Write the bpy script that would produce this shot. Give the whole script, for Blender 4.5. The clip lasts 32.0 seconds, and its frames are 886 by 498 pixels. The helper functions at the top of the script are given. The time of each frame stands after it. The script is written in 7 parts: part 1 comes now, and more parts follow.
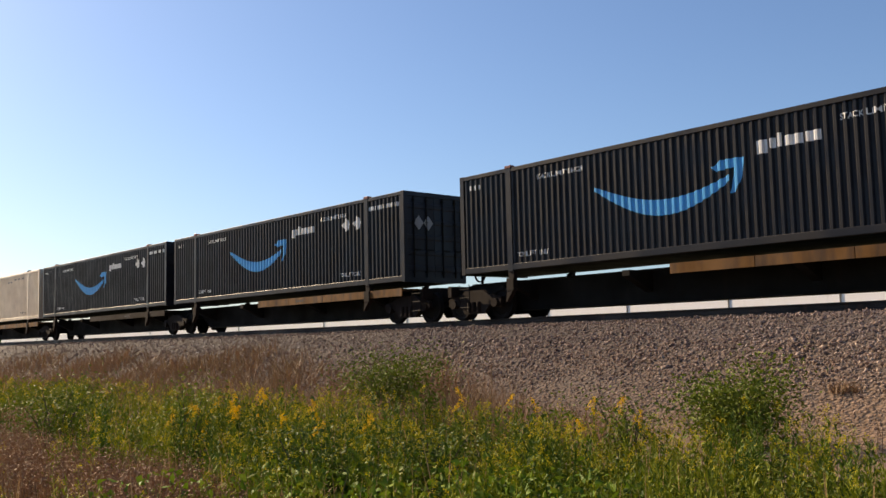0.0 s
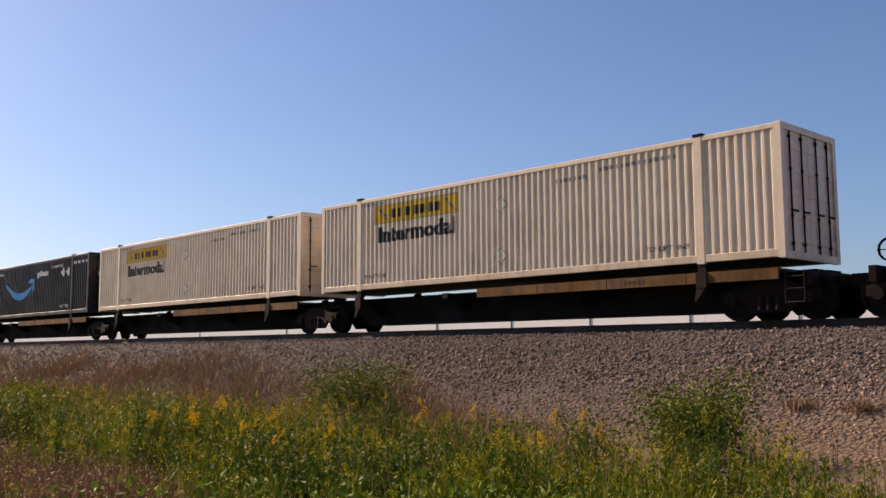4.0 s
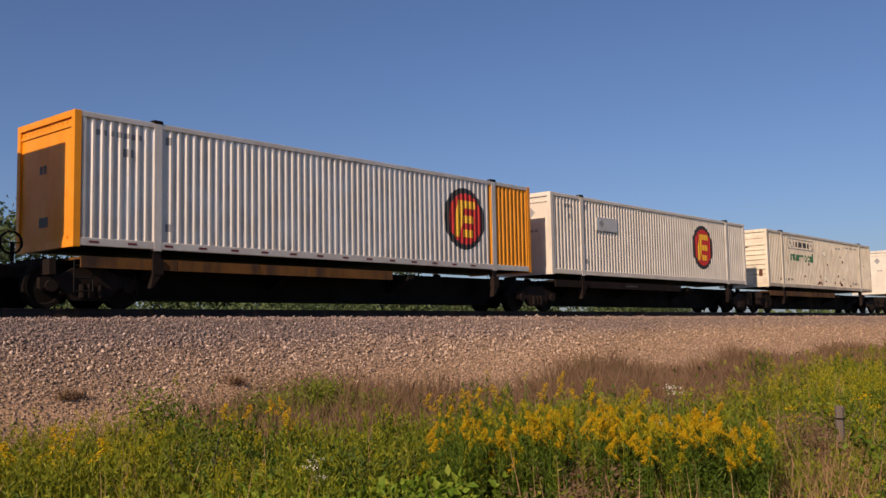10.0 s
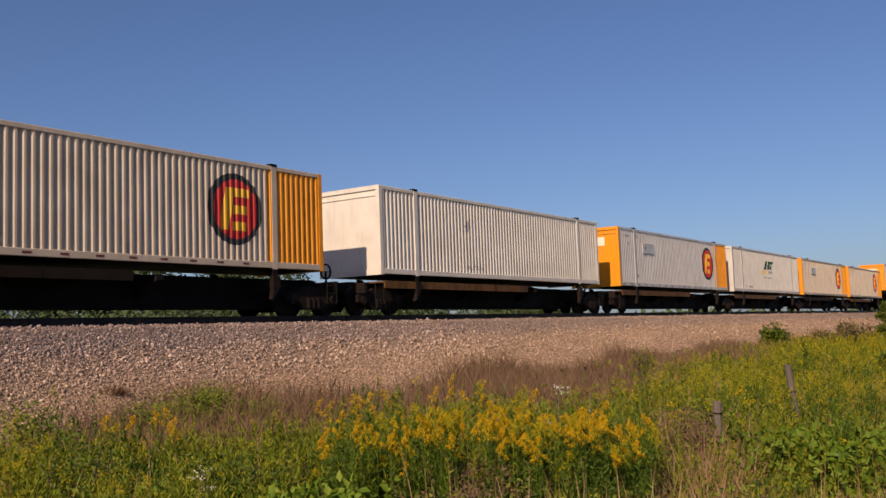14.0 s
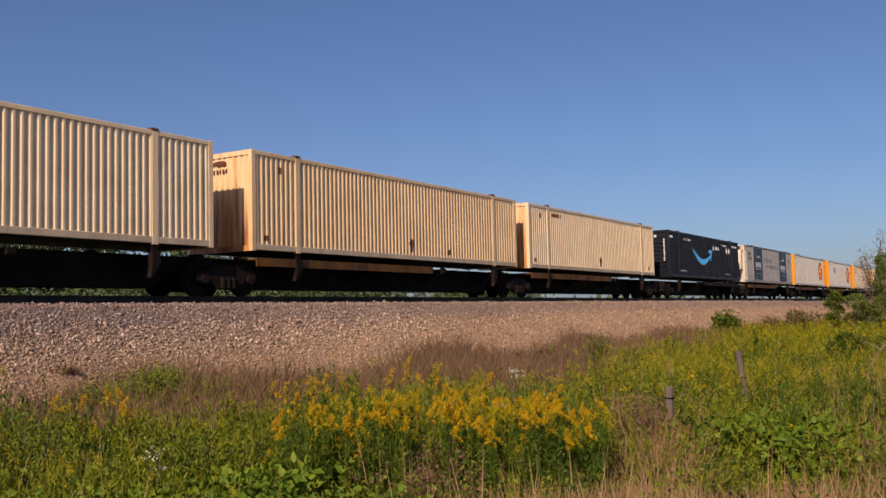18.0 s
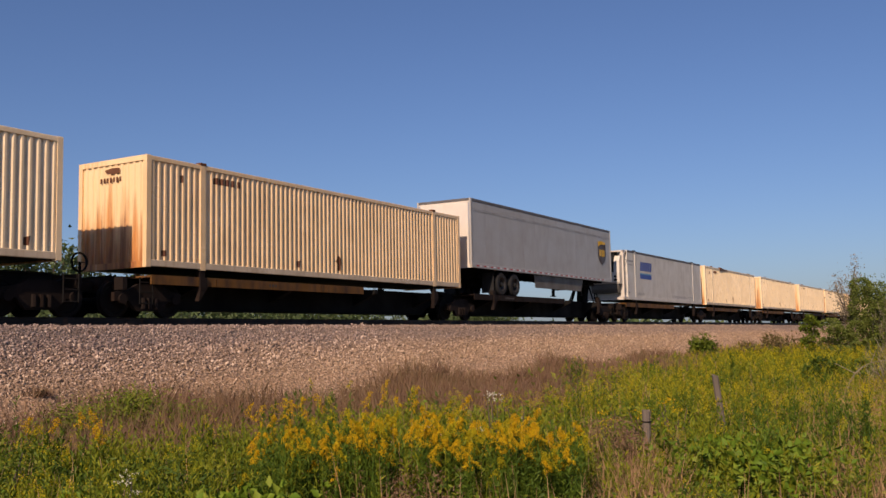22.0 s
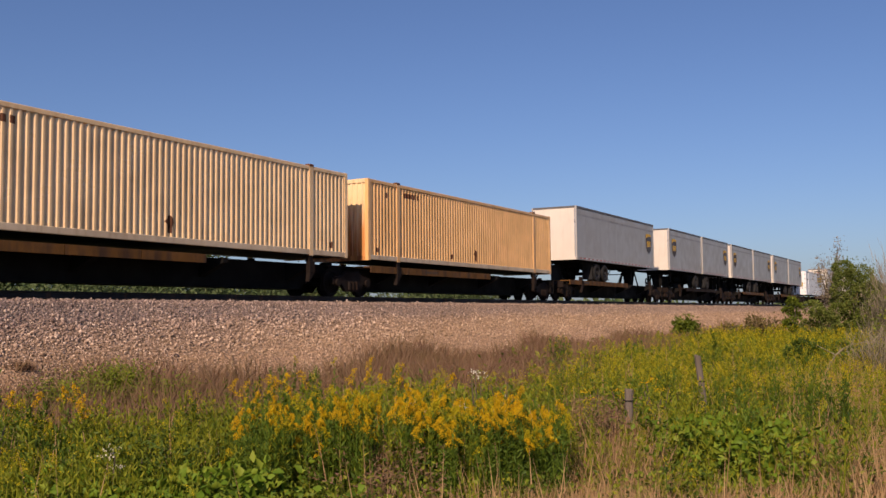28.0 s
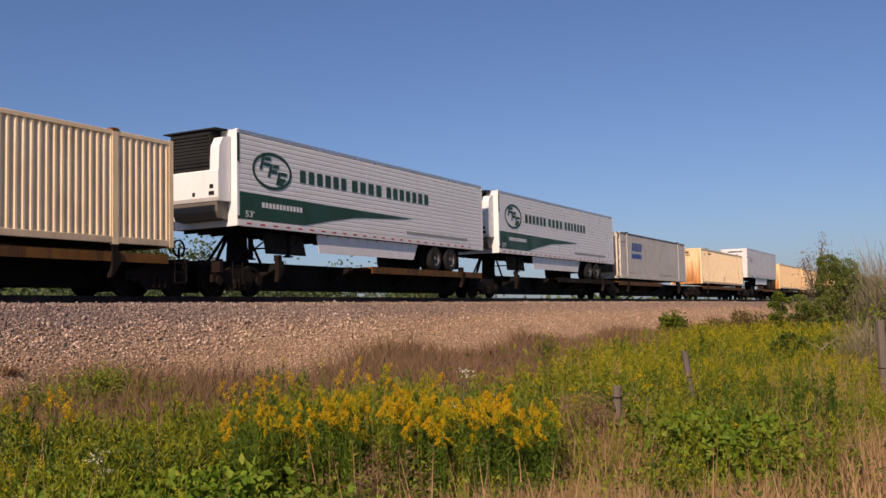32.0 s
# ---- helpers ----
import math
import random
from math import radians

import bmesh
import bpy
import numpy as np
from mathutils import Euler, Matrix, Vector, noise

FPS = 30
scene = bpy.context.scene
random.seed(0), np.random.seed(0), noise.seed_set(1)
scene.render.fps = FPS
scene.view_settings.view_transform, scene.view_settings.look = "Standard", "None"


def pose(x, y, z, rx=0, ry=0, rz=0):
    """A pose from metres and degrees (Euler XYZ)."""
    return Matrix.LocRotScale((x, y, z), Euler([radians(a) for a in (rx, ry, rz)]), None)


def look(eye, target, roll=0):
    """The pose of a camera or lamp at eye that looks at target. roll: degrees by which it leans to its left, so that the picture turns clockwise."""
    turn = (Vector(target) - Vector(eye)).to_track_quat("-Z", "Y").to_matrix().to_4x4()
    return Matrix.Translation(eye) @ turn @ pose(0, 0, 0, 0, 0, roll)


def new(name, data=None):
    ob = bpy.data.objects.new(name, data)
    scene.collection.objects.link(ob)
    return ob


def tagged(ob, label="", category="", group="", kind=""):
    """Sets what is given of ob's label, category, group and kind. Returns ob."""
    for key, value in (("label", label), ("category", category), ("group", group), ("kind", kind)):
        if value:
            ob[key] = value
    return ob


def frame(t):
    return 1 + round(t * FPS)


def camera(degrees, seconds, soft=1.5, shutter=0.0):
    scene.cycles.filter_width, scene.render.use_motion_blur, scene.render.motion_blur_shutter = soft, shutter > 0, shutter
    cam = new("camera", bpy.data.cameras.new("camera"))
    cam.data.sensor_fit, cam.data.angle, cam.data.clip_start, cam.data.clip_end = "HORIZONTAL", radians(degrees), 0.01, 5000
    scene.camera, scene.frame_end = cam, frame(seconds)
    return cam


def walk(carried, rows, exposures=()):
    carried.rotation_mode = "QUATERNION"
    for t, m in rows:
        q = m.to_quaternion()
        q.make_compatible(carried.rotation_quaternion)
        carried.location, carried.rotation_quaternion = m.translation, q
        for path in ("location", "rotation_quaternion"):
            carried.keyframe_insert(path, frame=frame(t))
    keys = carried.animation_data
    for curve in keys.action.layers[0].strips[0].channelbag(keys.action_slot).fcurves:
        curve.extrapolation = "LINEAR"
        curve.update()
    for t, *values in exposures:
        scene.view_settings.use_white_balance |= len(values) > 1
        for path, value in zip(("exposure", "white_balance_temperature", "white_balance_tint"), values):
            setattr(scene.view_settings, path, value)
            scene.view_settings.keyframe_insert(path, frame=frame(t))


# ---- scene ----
# The camera stands at the origin, 1.65 m over the field, and only turns. x runs along the track, y across it.
cam = camera(50.24, 32.0, soft=1.5)
TURNS = [  # seconds, yaw, pitch, roll
    (0.0, 48.86, 5.61, 1.34), (0.5, 48.91, 5.69, 0.95), (1.0, 49.02, 5.81, 1.29), (1.5, 49.5, 5.58, 1.28),
    (2.0, 49.77, 5.34, 1.18), (2.5, 50.2, 6.03, 1.22), (4.5, 41.79, 6.36, -0.95), (4.8, 24.62, 6.76, -0.86),
    (5.0, 14.76, 6.85, -0.64), (5.3, 0.99, 6.52, 1.17), (5.6, -13.4, 6.22, 0.57), (6.0, -30.82, 5.5, 0.95),
    (6.5, -49.72, 4.38, 0.63), (7.0, -53.02, 3.7, 0.37), (7.5, -52.43, 3.54, -0.13), (8.0, -51.42, 4.01, -0.29),
    (8.5, -50.81, 4.42, -0.35), (9.0, -49.71, 4.97, -0.35), (9.5, -49.25, 5.02, 0.38), (10.0, -48.96, 4.96, 1.09),
    (10.5, -51.04, 4.84, 1.57), (11.0, -52.28, 4.73, 1.65), (11.5, -53.58, 4.86, 2.05), (12.0, -54.38, 4.64, 2.12),
    (12.5, -54.96, 4.78, 2.86), (13.0, -55.28, 4.91, 2.22), (13.5, -55.46, 5.0, 2.06), (15.5, -55.87, 4.9, 2.16),
    (16.0, -55.18, 5.0, 2.29), (16.5, -55.11, 4.8, 2.19), (17.0, -56.4, 4.42, 1.83), (17.5, -57.41, 4.07, 1.55),
    (18.0, -58.17, 3.9, 1.34), (18.5, -58.72, 3.87, 1.47), (19.0, -58.83, 4.06, 1.27), (19.5, -58.87, 4.28, 1.51),
    (20.0, -59.01, 4.58, 1.54), (20.5, -59.11, 4.85, 1.72), (21.0, -59.24, 5.19, 2.04), (21.5, -59.55, 5.37, 1.58),
    (22.0, -59.5, 5.26, 1.16), (22.5, -59.37, 5.13, 1.89), (23.0, -59.34, 4.95, 1.29), (23.5, -59.17, 4.88, 1.32),
    (24.0, -58.97, 4.79, 1.52), (24.5, -58.89, 4.79, 1.21), (25.0, -59.18, 4.82, 0.92), (25.5, -59.59, 4.76, 1.04),
    (27.5, -60.02, 3.95, 0.69), (28.0, -60.42, 3.91, 0.57), (28.5, -60.68, 3.88, 0.17), (29.0, -60.73, 4.0, 0.66),
    (29.5, -60.63, 4.03, 0.79), (30.0, -60.53, 4.14, 1.31), (30.5, -60.72, 4.18, 0.66), (31.0, -60.78, 4.14, 1.36),
    (31.5, -60.94, 3.95, 1.21), (32.0, -61.16, 3.85, 1.3),
]
walk(cam, [(t, pose(0, 0, 0, 90 + p, r, y)) for t, y, p, r in TURNS],
     exposures=[(0.0, 0.98, 7200, 13), (1.0, 1.12, 7250, 13), (2.5, 0.86, 7250, 16), (4.5, 0.71, 6950, 22), (5.3, 0.86, 6850, 21), (6.0, 1.16, 6750, 21),
                (6.5, 0.92, 6750, 22), (7.0, 0.65, 6750, 23), (8.0, 0.27, 6650, 23), (9.0, 0.07, 6650, 23), (11.0, 0.19, 6500, 23), (13.0, 0.20, 6550, 23),
                (15.5, 0.03, 6500, 23), (16.2, 0.07, 6500, 23), (17.0, 0.48, 6550, 22), (18.0, 0.12, 6500, 23), (19.0, 0.07, 6500, 23), (20.0, -0.05, 6500, 23),
                (21.0, -0.01, 6500, 24), (22.0, 0.17, 6500, 23), (23.0, -0.01, 6500, 24), (24.0, 0.31, 6550, 23), (25.0, 0.16, 6550, 23), (28.0, 0.26, 6550, 24),
                (29.0, 0.07, 6500, 23), (31.0, 0.07, 6550, 24), (32.0, 0.19, 6550, 24)])
# ---- light ----
SUN_EL, SUN_TURN = 34.5, 257.5
world = bpy.data.worlds.new("sky")
scene.world = world
world.use_nodes = True
wn, wl = world.node_tree.nodes, world.node_tree.links
wn.clear()
sky = wn.new("ShaderNodeTexSky")
sky.sky_type, sky.sun_disc = "NISHITA", False
sky.sun_elevation, sky.sun_rotation = radians(SUN_EL), radians(SUN_TURN)
sky.air_density, sky.dust_density, sky.ozone_density, sky.altitude = 1.0, 1.2, 7.2, 200
bg = wn.new("ShaderNodeBackground")
bg.inputs["Strength"].default_value = 0.076
wo = wn.new("ShaderNodeOutputWorld")
wl.new(sky.outputs[0], bg.inputs[0])
wl.new(bg.outputs[0], wo.inputs[0])
sun_data = bpy.data.lights.new("sun", "SUN")
sun_data.energy, sun_data.angle, sun_data.color = 4.8, radians(0.55), (1.0, 0.81, 0.57)
sun = new("sun", sun_data)
_a = radians(90 - SUN_TURN)
SUN_DIR = Vector((math.cos(_a) * math.cos(radians(SUN_EL)), math.sin(_a) * math.cos(radians(SUN_EL)), math.sin(radians(SUN_EL))))
sun.matrix_world = look(SUN_DIR * 50, (0, 0, 0))


# ---- materials ----
def rgb(c):
    return (*c, 1.0) if len(c) == 3 else c


class Mat:
    """A node material with short hands for mixing."""

    def __init__(self, name, rough=0.6, metal=0.0):
        self.m = bpy.data.materials.new(name)
        self.m.use_nodes = True
        self.n, self.l = self.m.node_tree.nodes, self.m.node_tree.links
        self.b = self.n["Principled BSDF"]
        self.b.inputs["Roughness"].default_value, self.b.inputs["Metallic"].default_value = rough, metal
        self.co = self.n.new("ShaderNodeTexCoord").outputs["Object"]
        self.info = self.n.new("ShaderNodeObjectInfo").outputs["Random"]

    def noise(self, scale, stretch=(1, 1, 1), detail=4, rand=True):
        mp = self.n.new("ShaderNodeMapping")
        mp.inputs["Scale"].default_value = stretch
        self.l.new(self.co, mp.inputs[0])
        if rand:
            v = self.n.new("ShaderNodeVectorMath")
            v.operation = "SCALE"
            v.inputs[0].default_value = (37.0, 23.0, 11.0)
            self.l.new(self.info, v.inputs["Scale"])
            self.l.new(v.outputs[0], mp.inputs[1])
        t = self.n.new("ShaderNodeTexNoise")
        t.inputs["Scale"].default_value, t.inputs["Detail"].default_value = scale, detail
        self.l.new(mp.outputs[0], t.inputs["Vector"])
        return t.outputs["Fac"]

    def ramp(self, fac, a, b):
        r = self.n.new("ShaderNodeMapRange")
        r.inputs[1].default_value, r.inputs[2].default_value = a, b
        self.l.new(fac, r.inputs[0])
        return r.outputs[0]

    def math(self, op, a, b):
        k = self.n.new("ShaderNodeMath")
        k.operation = op
        for i, v in ((0, a), (1, b)):
            if isinstance(v, (int, float)):
                k.inputs[i].default_value = v
            else:
                self.l.new(v, k.inputs[i])
        return k.outputs[0]

    def mix(self, fac, a, b):
        x = self.n.new("ShaderNodeMix")
        x.data_type = "RGBA"
        for i, v in ((0, fac), (6, a), (7, b)):
            if isinstance(v, (int, float)):
                x.inputs[i].default_value = v
            elif isinstance(v, tuple):
                x.inputs[i].default_value = rgb(v)
            else:
                self.l.new(v, x.inputs[i])
        return x.outputs[2]

    def z(self):
        s = self.n.new("ShaderNodeSeparateXYZ")
        self.l.new(self.co, s.inputs[0])
        return s.outputs

    def colour(self, c):
        if isinstance(c, tuple):
            self.b.inputs["Base Color"].default_value = rgb(c)
        else:
            self.l.new(c, self.b.inputs["Base Color"])
        return self

    def bump(self, h, strength=0.3, dist=0.02):
        k = self.n.new("ShaderNodeBump")
        k.inputs["Strength"].default_value, k.inputs["Distance"].default_value = strength, dist
        self.l.new(h, k.inputs["Height"])
        self.l.new(k.outputs[0], self.b.inputs["Normal"])
        return self

    def rough(self, v):
        self.l.new(v, self.b.inputs["Roughness"])
        return self


def paint(name, c, dirt=0.35, rust=0.0, rough=0.5, metal=0.0, rustc=(0.22, 0.075, 0.025), dark=0.55, spec=0.4):
    """Weathered paint: mottling, vertical streaks of dirt and, where asked, rust that runs down."""
    k = Mat(name, rough, metal)
    k.b.inputs["Specular IOR Level"].default_value = spec
    mott = k.ramp(k.noise(1.3), 0.35, 0.7)
    base = k.mix(k.math("MULTIPLY", mott, dirt), c, tuple(v * dark for v in c))
    streak = k.ramp(k.noise(3.0, (2.2, 2.2, 0.22), 6), 0.52, 0.78)
    base = k.mix(k.math("MULTIPLY", streak, dirt * 0.9), base, (c[0] * 0.55, c[1] * 0.46, c[2] * 0.36))
    if rust:
        r1 = k.ramp(k.noise(2.2, (1.6, 1.6, 0.35), 8), 0.62 - 0.16 * rust, 0.74)
        base = k.mix(k.math("MULTIPLY", r1, min(1.0, rust)), base, rustc)
    fine = k.noise(60, (1, 1, 1), 3)
    base = k.mix(k.math("MULTIPLY", k.ramp(fine, 0.4, 0.75), 0.12), base, (0.1, 0.08, 0.06) if max(c) > 0.1 else tuple(v * 1.6 for v in c))
    k.colour(base)
    k.rough(k.math("ADD", k.math("MULTIPLY", mott, 0.25), rough - 0.1))
    return k.m


MAT = {
    "black": paint("black_paint", (0.008, 0.009, 0.014), 0.2, 0.0, 0.45, spec=0.24),
    "cream": paint("cream_paint", (0.74, 0.63, 0.485), 0.36, 0.16, 0.42, spec=0.6),
    "cream_rail": paint("grimy_cream_rail", (0.62, 0.53, 0.40), 0.6, 0.5, 0.5, rustc=(0.26, 0.14, 0.07)),
    "white": paint("white_paint", (0.71, 0.66, 0.56), 0.34, 0.0, 0.45),
    "white_old": paint("worn_white_paint", (0.74, 0.66, 0.51), 0.42, 0.42, 0.5, rustc=(0.36, 0.17, 0.07)),
    "silver": paint("silver_paint", (0.68, 0.63, 0.555), 0.34, 0.0, 0.38, metal=0.35, spec=0.6),
    "tan": paint("tan_paint", (0.84, 0.58, 0.30), 0.40, 0.15, 0.34, rustc=(0.50, 0.24, 0.08), spec=0.8),
    "tan_pale": paint("pale_tan_paint", (0.86, 0.66, 0.40), 0.36, 0.12, 0.32, rustc=(0.50, 0.24, 0.08), spec=0.8),
    "tan_orange": paint("orange_tan_paint", (0.80, 0.47, 0.19), 0.45, 0.3, 0.38, rustc=(0.46, 0.19, 0.05), spec=0.5),
    "tan_rail": paint("grimy_pale_rail", (0.62, 0.50, 0.35), 0.55, 0.35, 0.5, rustc=(0.30, 0.14, 0.06)),
    "sunlit_end": paint("sunlit_nose_skin", (0.64, 0.58, 0.50), 0.2, 0.0, 0.4),
    "orange": paint("orange_paint", (0.80, 0.30, 0.004), 0.35, 0.0, 0.45),
    "red": paint("dull_red_paint", (0.155, 0.027, 0.022), 0.5, 0.1, 0.5),
    "grey": paint("grey_trailer_skin", (0.37, 0.357, 0.338), 0.2, 0.0, 0.4),
    "bright": paint("bright_white_skin", (0.74, 0.75, 0.76), 0.14, 0.0, 0.35),
    "aluminium": paint("aluminium", (0.55, 0.56, 0.57), 0.2, 0.0, 0.35, metal=0.7),
    "steel_dark": paint("grimy_dark_steel", (0.009, 0.008, 0.007), 0.5, 0.25, 0.85, rustc=(0.022, 0.012, 0.008), spec=0.15),
    "steel_rust": paint("rust_brown_steel", (0.012, 0.007, 0.005), 0.5, 0.4, 0.85, rustc=(0.036, 0.017, 0.009), spec=0.2),
    "deck_yellow": paint("worn_yellow_steel", (0.150, 0.062, 0.005), 0.75, 1.15, 0.8, rustc=(0.024, 0.011, 0.007)),
    "wheel": paint("wheel_steel", (0.010, 0.008, 0.007), 0.5, 0.4, 0.8, rustc=(0.028, 0.014, 0.009), spec=0.12),
    "rubber": paint("tyre_rubber", (0.010, 0.010, 0.010), 0.5, 0.0, 0.85),
    "chrome": paint("wheel_rim_metal", (0.16, 0.15, 0.15), 0.5, 0.0, 0.5, metal=0.6),
    "blue": paint("bright_blue_paint", (0.06, 0.36, 0.74), 0.12, 0.0, 0.45),
    "mark_white": paint("white_lettering", (0.75, 0.75, 0.75), 0.25, 0.0, 0.5),
    "mark_black": paint("black_lettering", (0.02, 0.02, 0.02), 0.2, 0.0, 0.5),
    "mark_grey": paint("grey_lettering", (0.25, 0.25, 0.25), 0.3, 0.0, 0.5),
    "yellow": paint("yellow_decal", (0.66, 0.42, 0.015), 0.3, 0.0, 0.5),
    "green_dark": paint("dark_green_decal", (0.012, 0.055, 0.030), 0.15, 0.0, 0.45),
    "green_worn": paint("worn_green_decal", (0.05, 0.20, 0.09), 0.4, 0.0, 0.5),
    "navy": paint("navy_decal", (0.006, 0.013, 0.026), 0.2, 0.0, 0.4),
    "sky_blue": paint("light_blue_decal", (0.10, 0.30, 0.45), 0.2, 0.0, 0.5),
    "royal": paint("royal_blue_decal", (0.02, 0.06, 0.30), 0.2, 0.0, 0.45),
    "red_mark": paint("red_decal", (0.50, 0.02, 0.015), 0.25, 0.0, 0.5),
    "gold": paint("gold_decal", (0.78, 0.44, 0.02), 0.25, 0.0, 0.5),
    "brown": paint("brown_decal", (0.05, 0.022, 0.010), 0.2, 0.0, 0.45),
    "patch": paint("grey_patch", (0.33, 0.33, 0.33), 0.4, 0.0, 0.6),
    "pale": paint("pale_sign", (0.74, 0.70, 0.55), 0.3, 0.0, 0.5),
    "rust_stain": paint("rust_stain", (0.12, 0.045, 0.02), 0.5, 0.5, 0.9),
    "wood": paint("weathered_post_wood", (0.15, 0.122, 0.098), 0.6, 0.0, 0.9),
    "wall_grey": paint("grey_metal_cladding", (0.87, 0.85, 0.86), 0.08, 0.0, 0.6),
    "wall_white": paint("white_metal_cladding", (0.72, 0.72, 0.74), 0.1, 0.0, 0.6),
    "rail": paint("rail_steel", (0.014, 0.010, 0.008), 0.5, 0.3, 0.7),
}


def leafy(name, a, b, c, trans=0.25, rough=0.6):
    """Foliage: every leaf takes its own mix of three tones, and lets some light through."""
    k = Mat(name, rough)
    k.b.inputs["Specular IOR Level"].default_value = 0.18
    geo = k.n.new("ShaderNodeNewGeometry").outputs["Random Per Island"]
    col = k.mix(k.ramp(geo, 0.0, 0.6), a, b)
    col = k.mix(k.ramp(geo, 0.6, 1.0), col, c)
    big = k.ramp(k.noise(0.35, rand=False), 0.3, 0.7)
    col = k.mix(k.math("MULTIPLY", big, 0.35), col, c)
    dull = k.ramp(k.noise(1.3, rand=False), 0.5, 0.72)
    col = k.mix(k.math("MULTIPLY", dull, 0.45), col, tuple(v * w for v, w in zip(b, (0.62, 0.50, 0.75))))
    k.colour(col)
    tr = k.n.new("ShaderNodeBsdfTranslucent")
    k.l.new(col, tr.inputs[0])
    mx = k.n.new("ShaderNodeMixShader")
    mx.inputs[0].default_value = trans
    out = k.n["Material Output"]
    k.l.new(k.b.outputs[0], mx.inputs[1])
    k.l.new(tr.outputs[0], mx.inputs[2])
    k.l.new(mx.outputs[0], out.inputs[0])
    return k.m


def rusty_end(name, c):
    """Tan paint of the end walls: orange rust that runs down and gathers along the bottom."""
    k = Mat(name, 0.55)
    z = k.z()
    streak = k.noise(2.6, (1.0, 2.2, 0.16), 6)
    low = k.ramp(z[2], 2.2, 0.1)
    base = k.mix(k.math("MULTIPLY", k.ramp(k.noise(1.4), 0.35, 0.7), 0.3), c, tuple(v * 0.75 for v in c))
    r1 = k.ramp(k.math("ADD", streak, k.math("MULTIPLY", low, 0.38)), 0.52, 0.80)
    base = k.mix(k.math("MULTIPLY", r1, 0.9), base, (0.50, 0.19, 0.035))
    r2 = k.ramp(k.math("ADD", k.noise(3.2, (1.0, 2.0, 0.14), 8), k.math("MULTIPLY", low, 0.20)), 0.64, 0.80)
    base = k.mix(k.math("MULTIPLY", r2, 0.8), base, (0.20, 0.065, 0.02))
    return k.colour(base).m


MAT["tan_end"] = rusty_end("rust_streaked_tan_paint", (0.76, 0.56, 0.31))
MAT["grey_mid"] = paint("clean_grey_trailer_skin", (0.37, 0.362, 0.345), 0.16, 0.0, 0.4)
MAT["grey_dark"] = paint("dusty_grey_trailer_skin", (0.35, 0.335, 0.325), 0.35, 0.0, 0.45)
MAT["plate_white"] = paint("white_plate_skin", (0.70, 0.69, 0.69), 0.25, 0.0, 0.4)
MAT["white_dull"] = paint("dull_white_paint", (0.60, 0.565, 0.50), 0.30, 0.0, 0.5)
MAT["white_soft"] = paint("soft_white_paint", (0.62, 0.555, 0.47), 0.34, 0.0, 0.5)
MAT["silver_old"] = paint("dusty_beige_paint", (0.55, 0.46, 0.35), 0.4, 0.1, 0.5)
MAT["yellow_faded"] = paint("faded_yellow_decal", (0.70, 0.62, 0.32), 0.8, 0.0, 0.5, dark=0.8)
MAT["grey_pale"] = paint("pale_trailer_skin", (0.47, 0.45, 0.43), 0.35, 0.0, 0.4)
MAT["post_grey"] = paint("dull_grey_post", (0.34, 0.335, 0.33), 0.4, 0.0, 0.5)
MAT["rim_dark"] = paint("grimy_wheel_rim", (0.026, 0.024, 0.022), 0.5, 0.0, 0.5, metal=0.3)
MAT["skirt_pale"] = paint("dusty_skirt", (0.24, 0.225, 0.20), 0.45, 0.0, 0.6)
MAT["dim_mark"] = paint("dim_stencil", (0.055, 0.050, 0.045), 0.4, 0.0, 0.7)
# trailer skirt with the shade under the floor in its colour; fuel tanks share it
MAT["skirt"] = paint("shaded_grimy_skirt", (0.13, 0.12, 0.105), 0.5, 0.0, 0.6)
MAT["dull_rail"] = paint("dull_dark_rail", (0.11, 0.105, 0.105), 0.4, 0.0, 0.6)
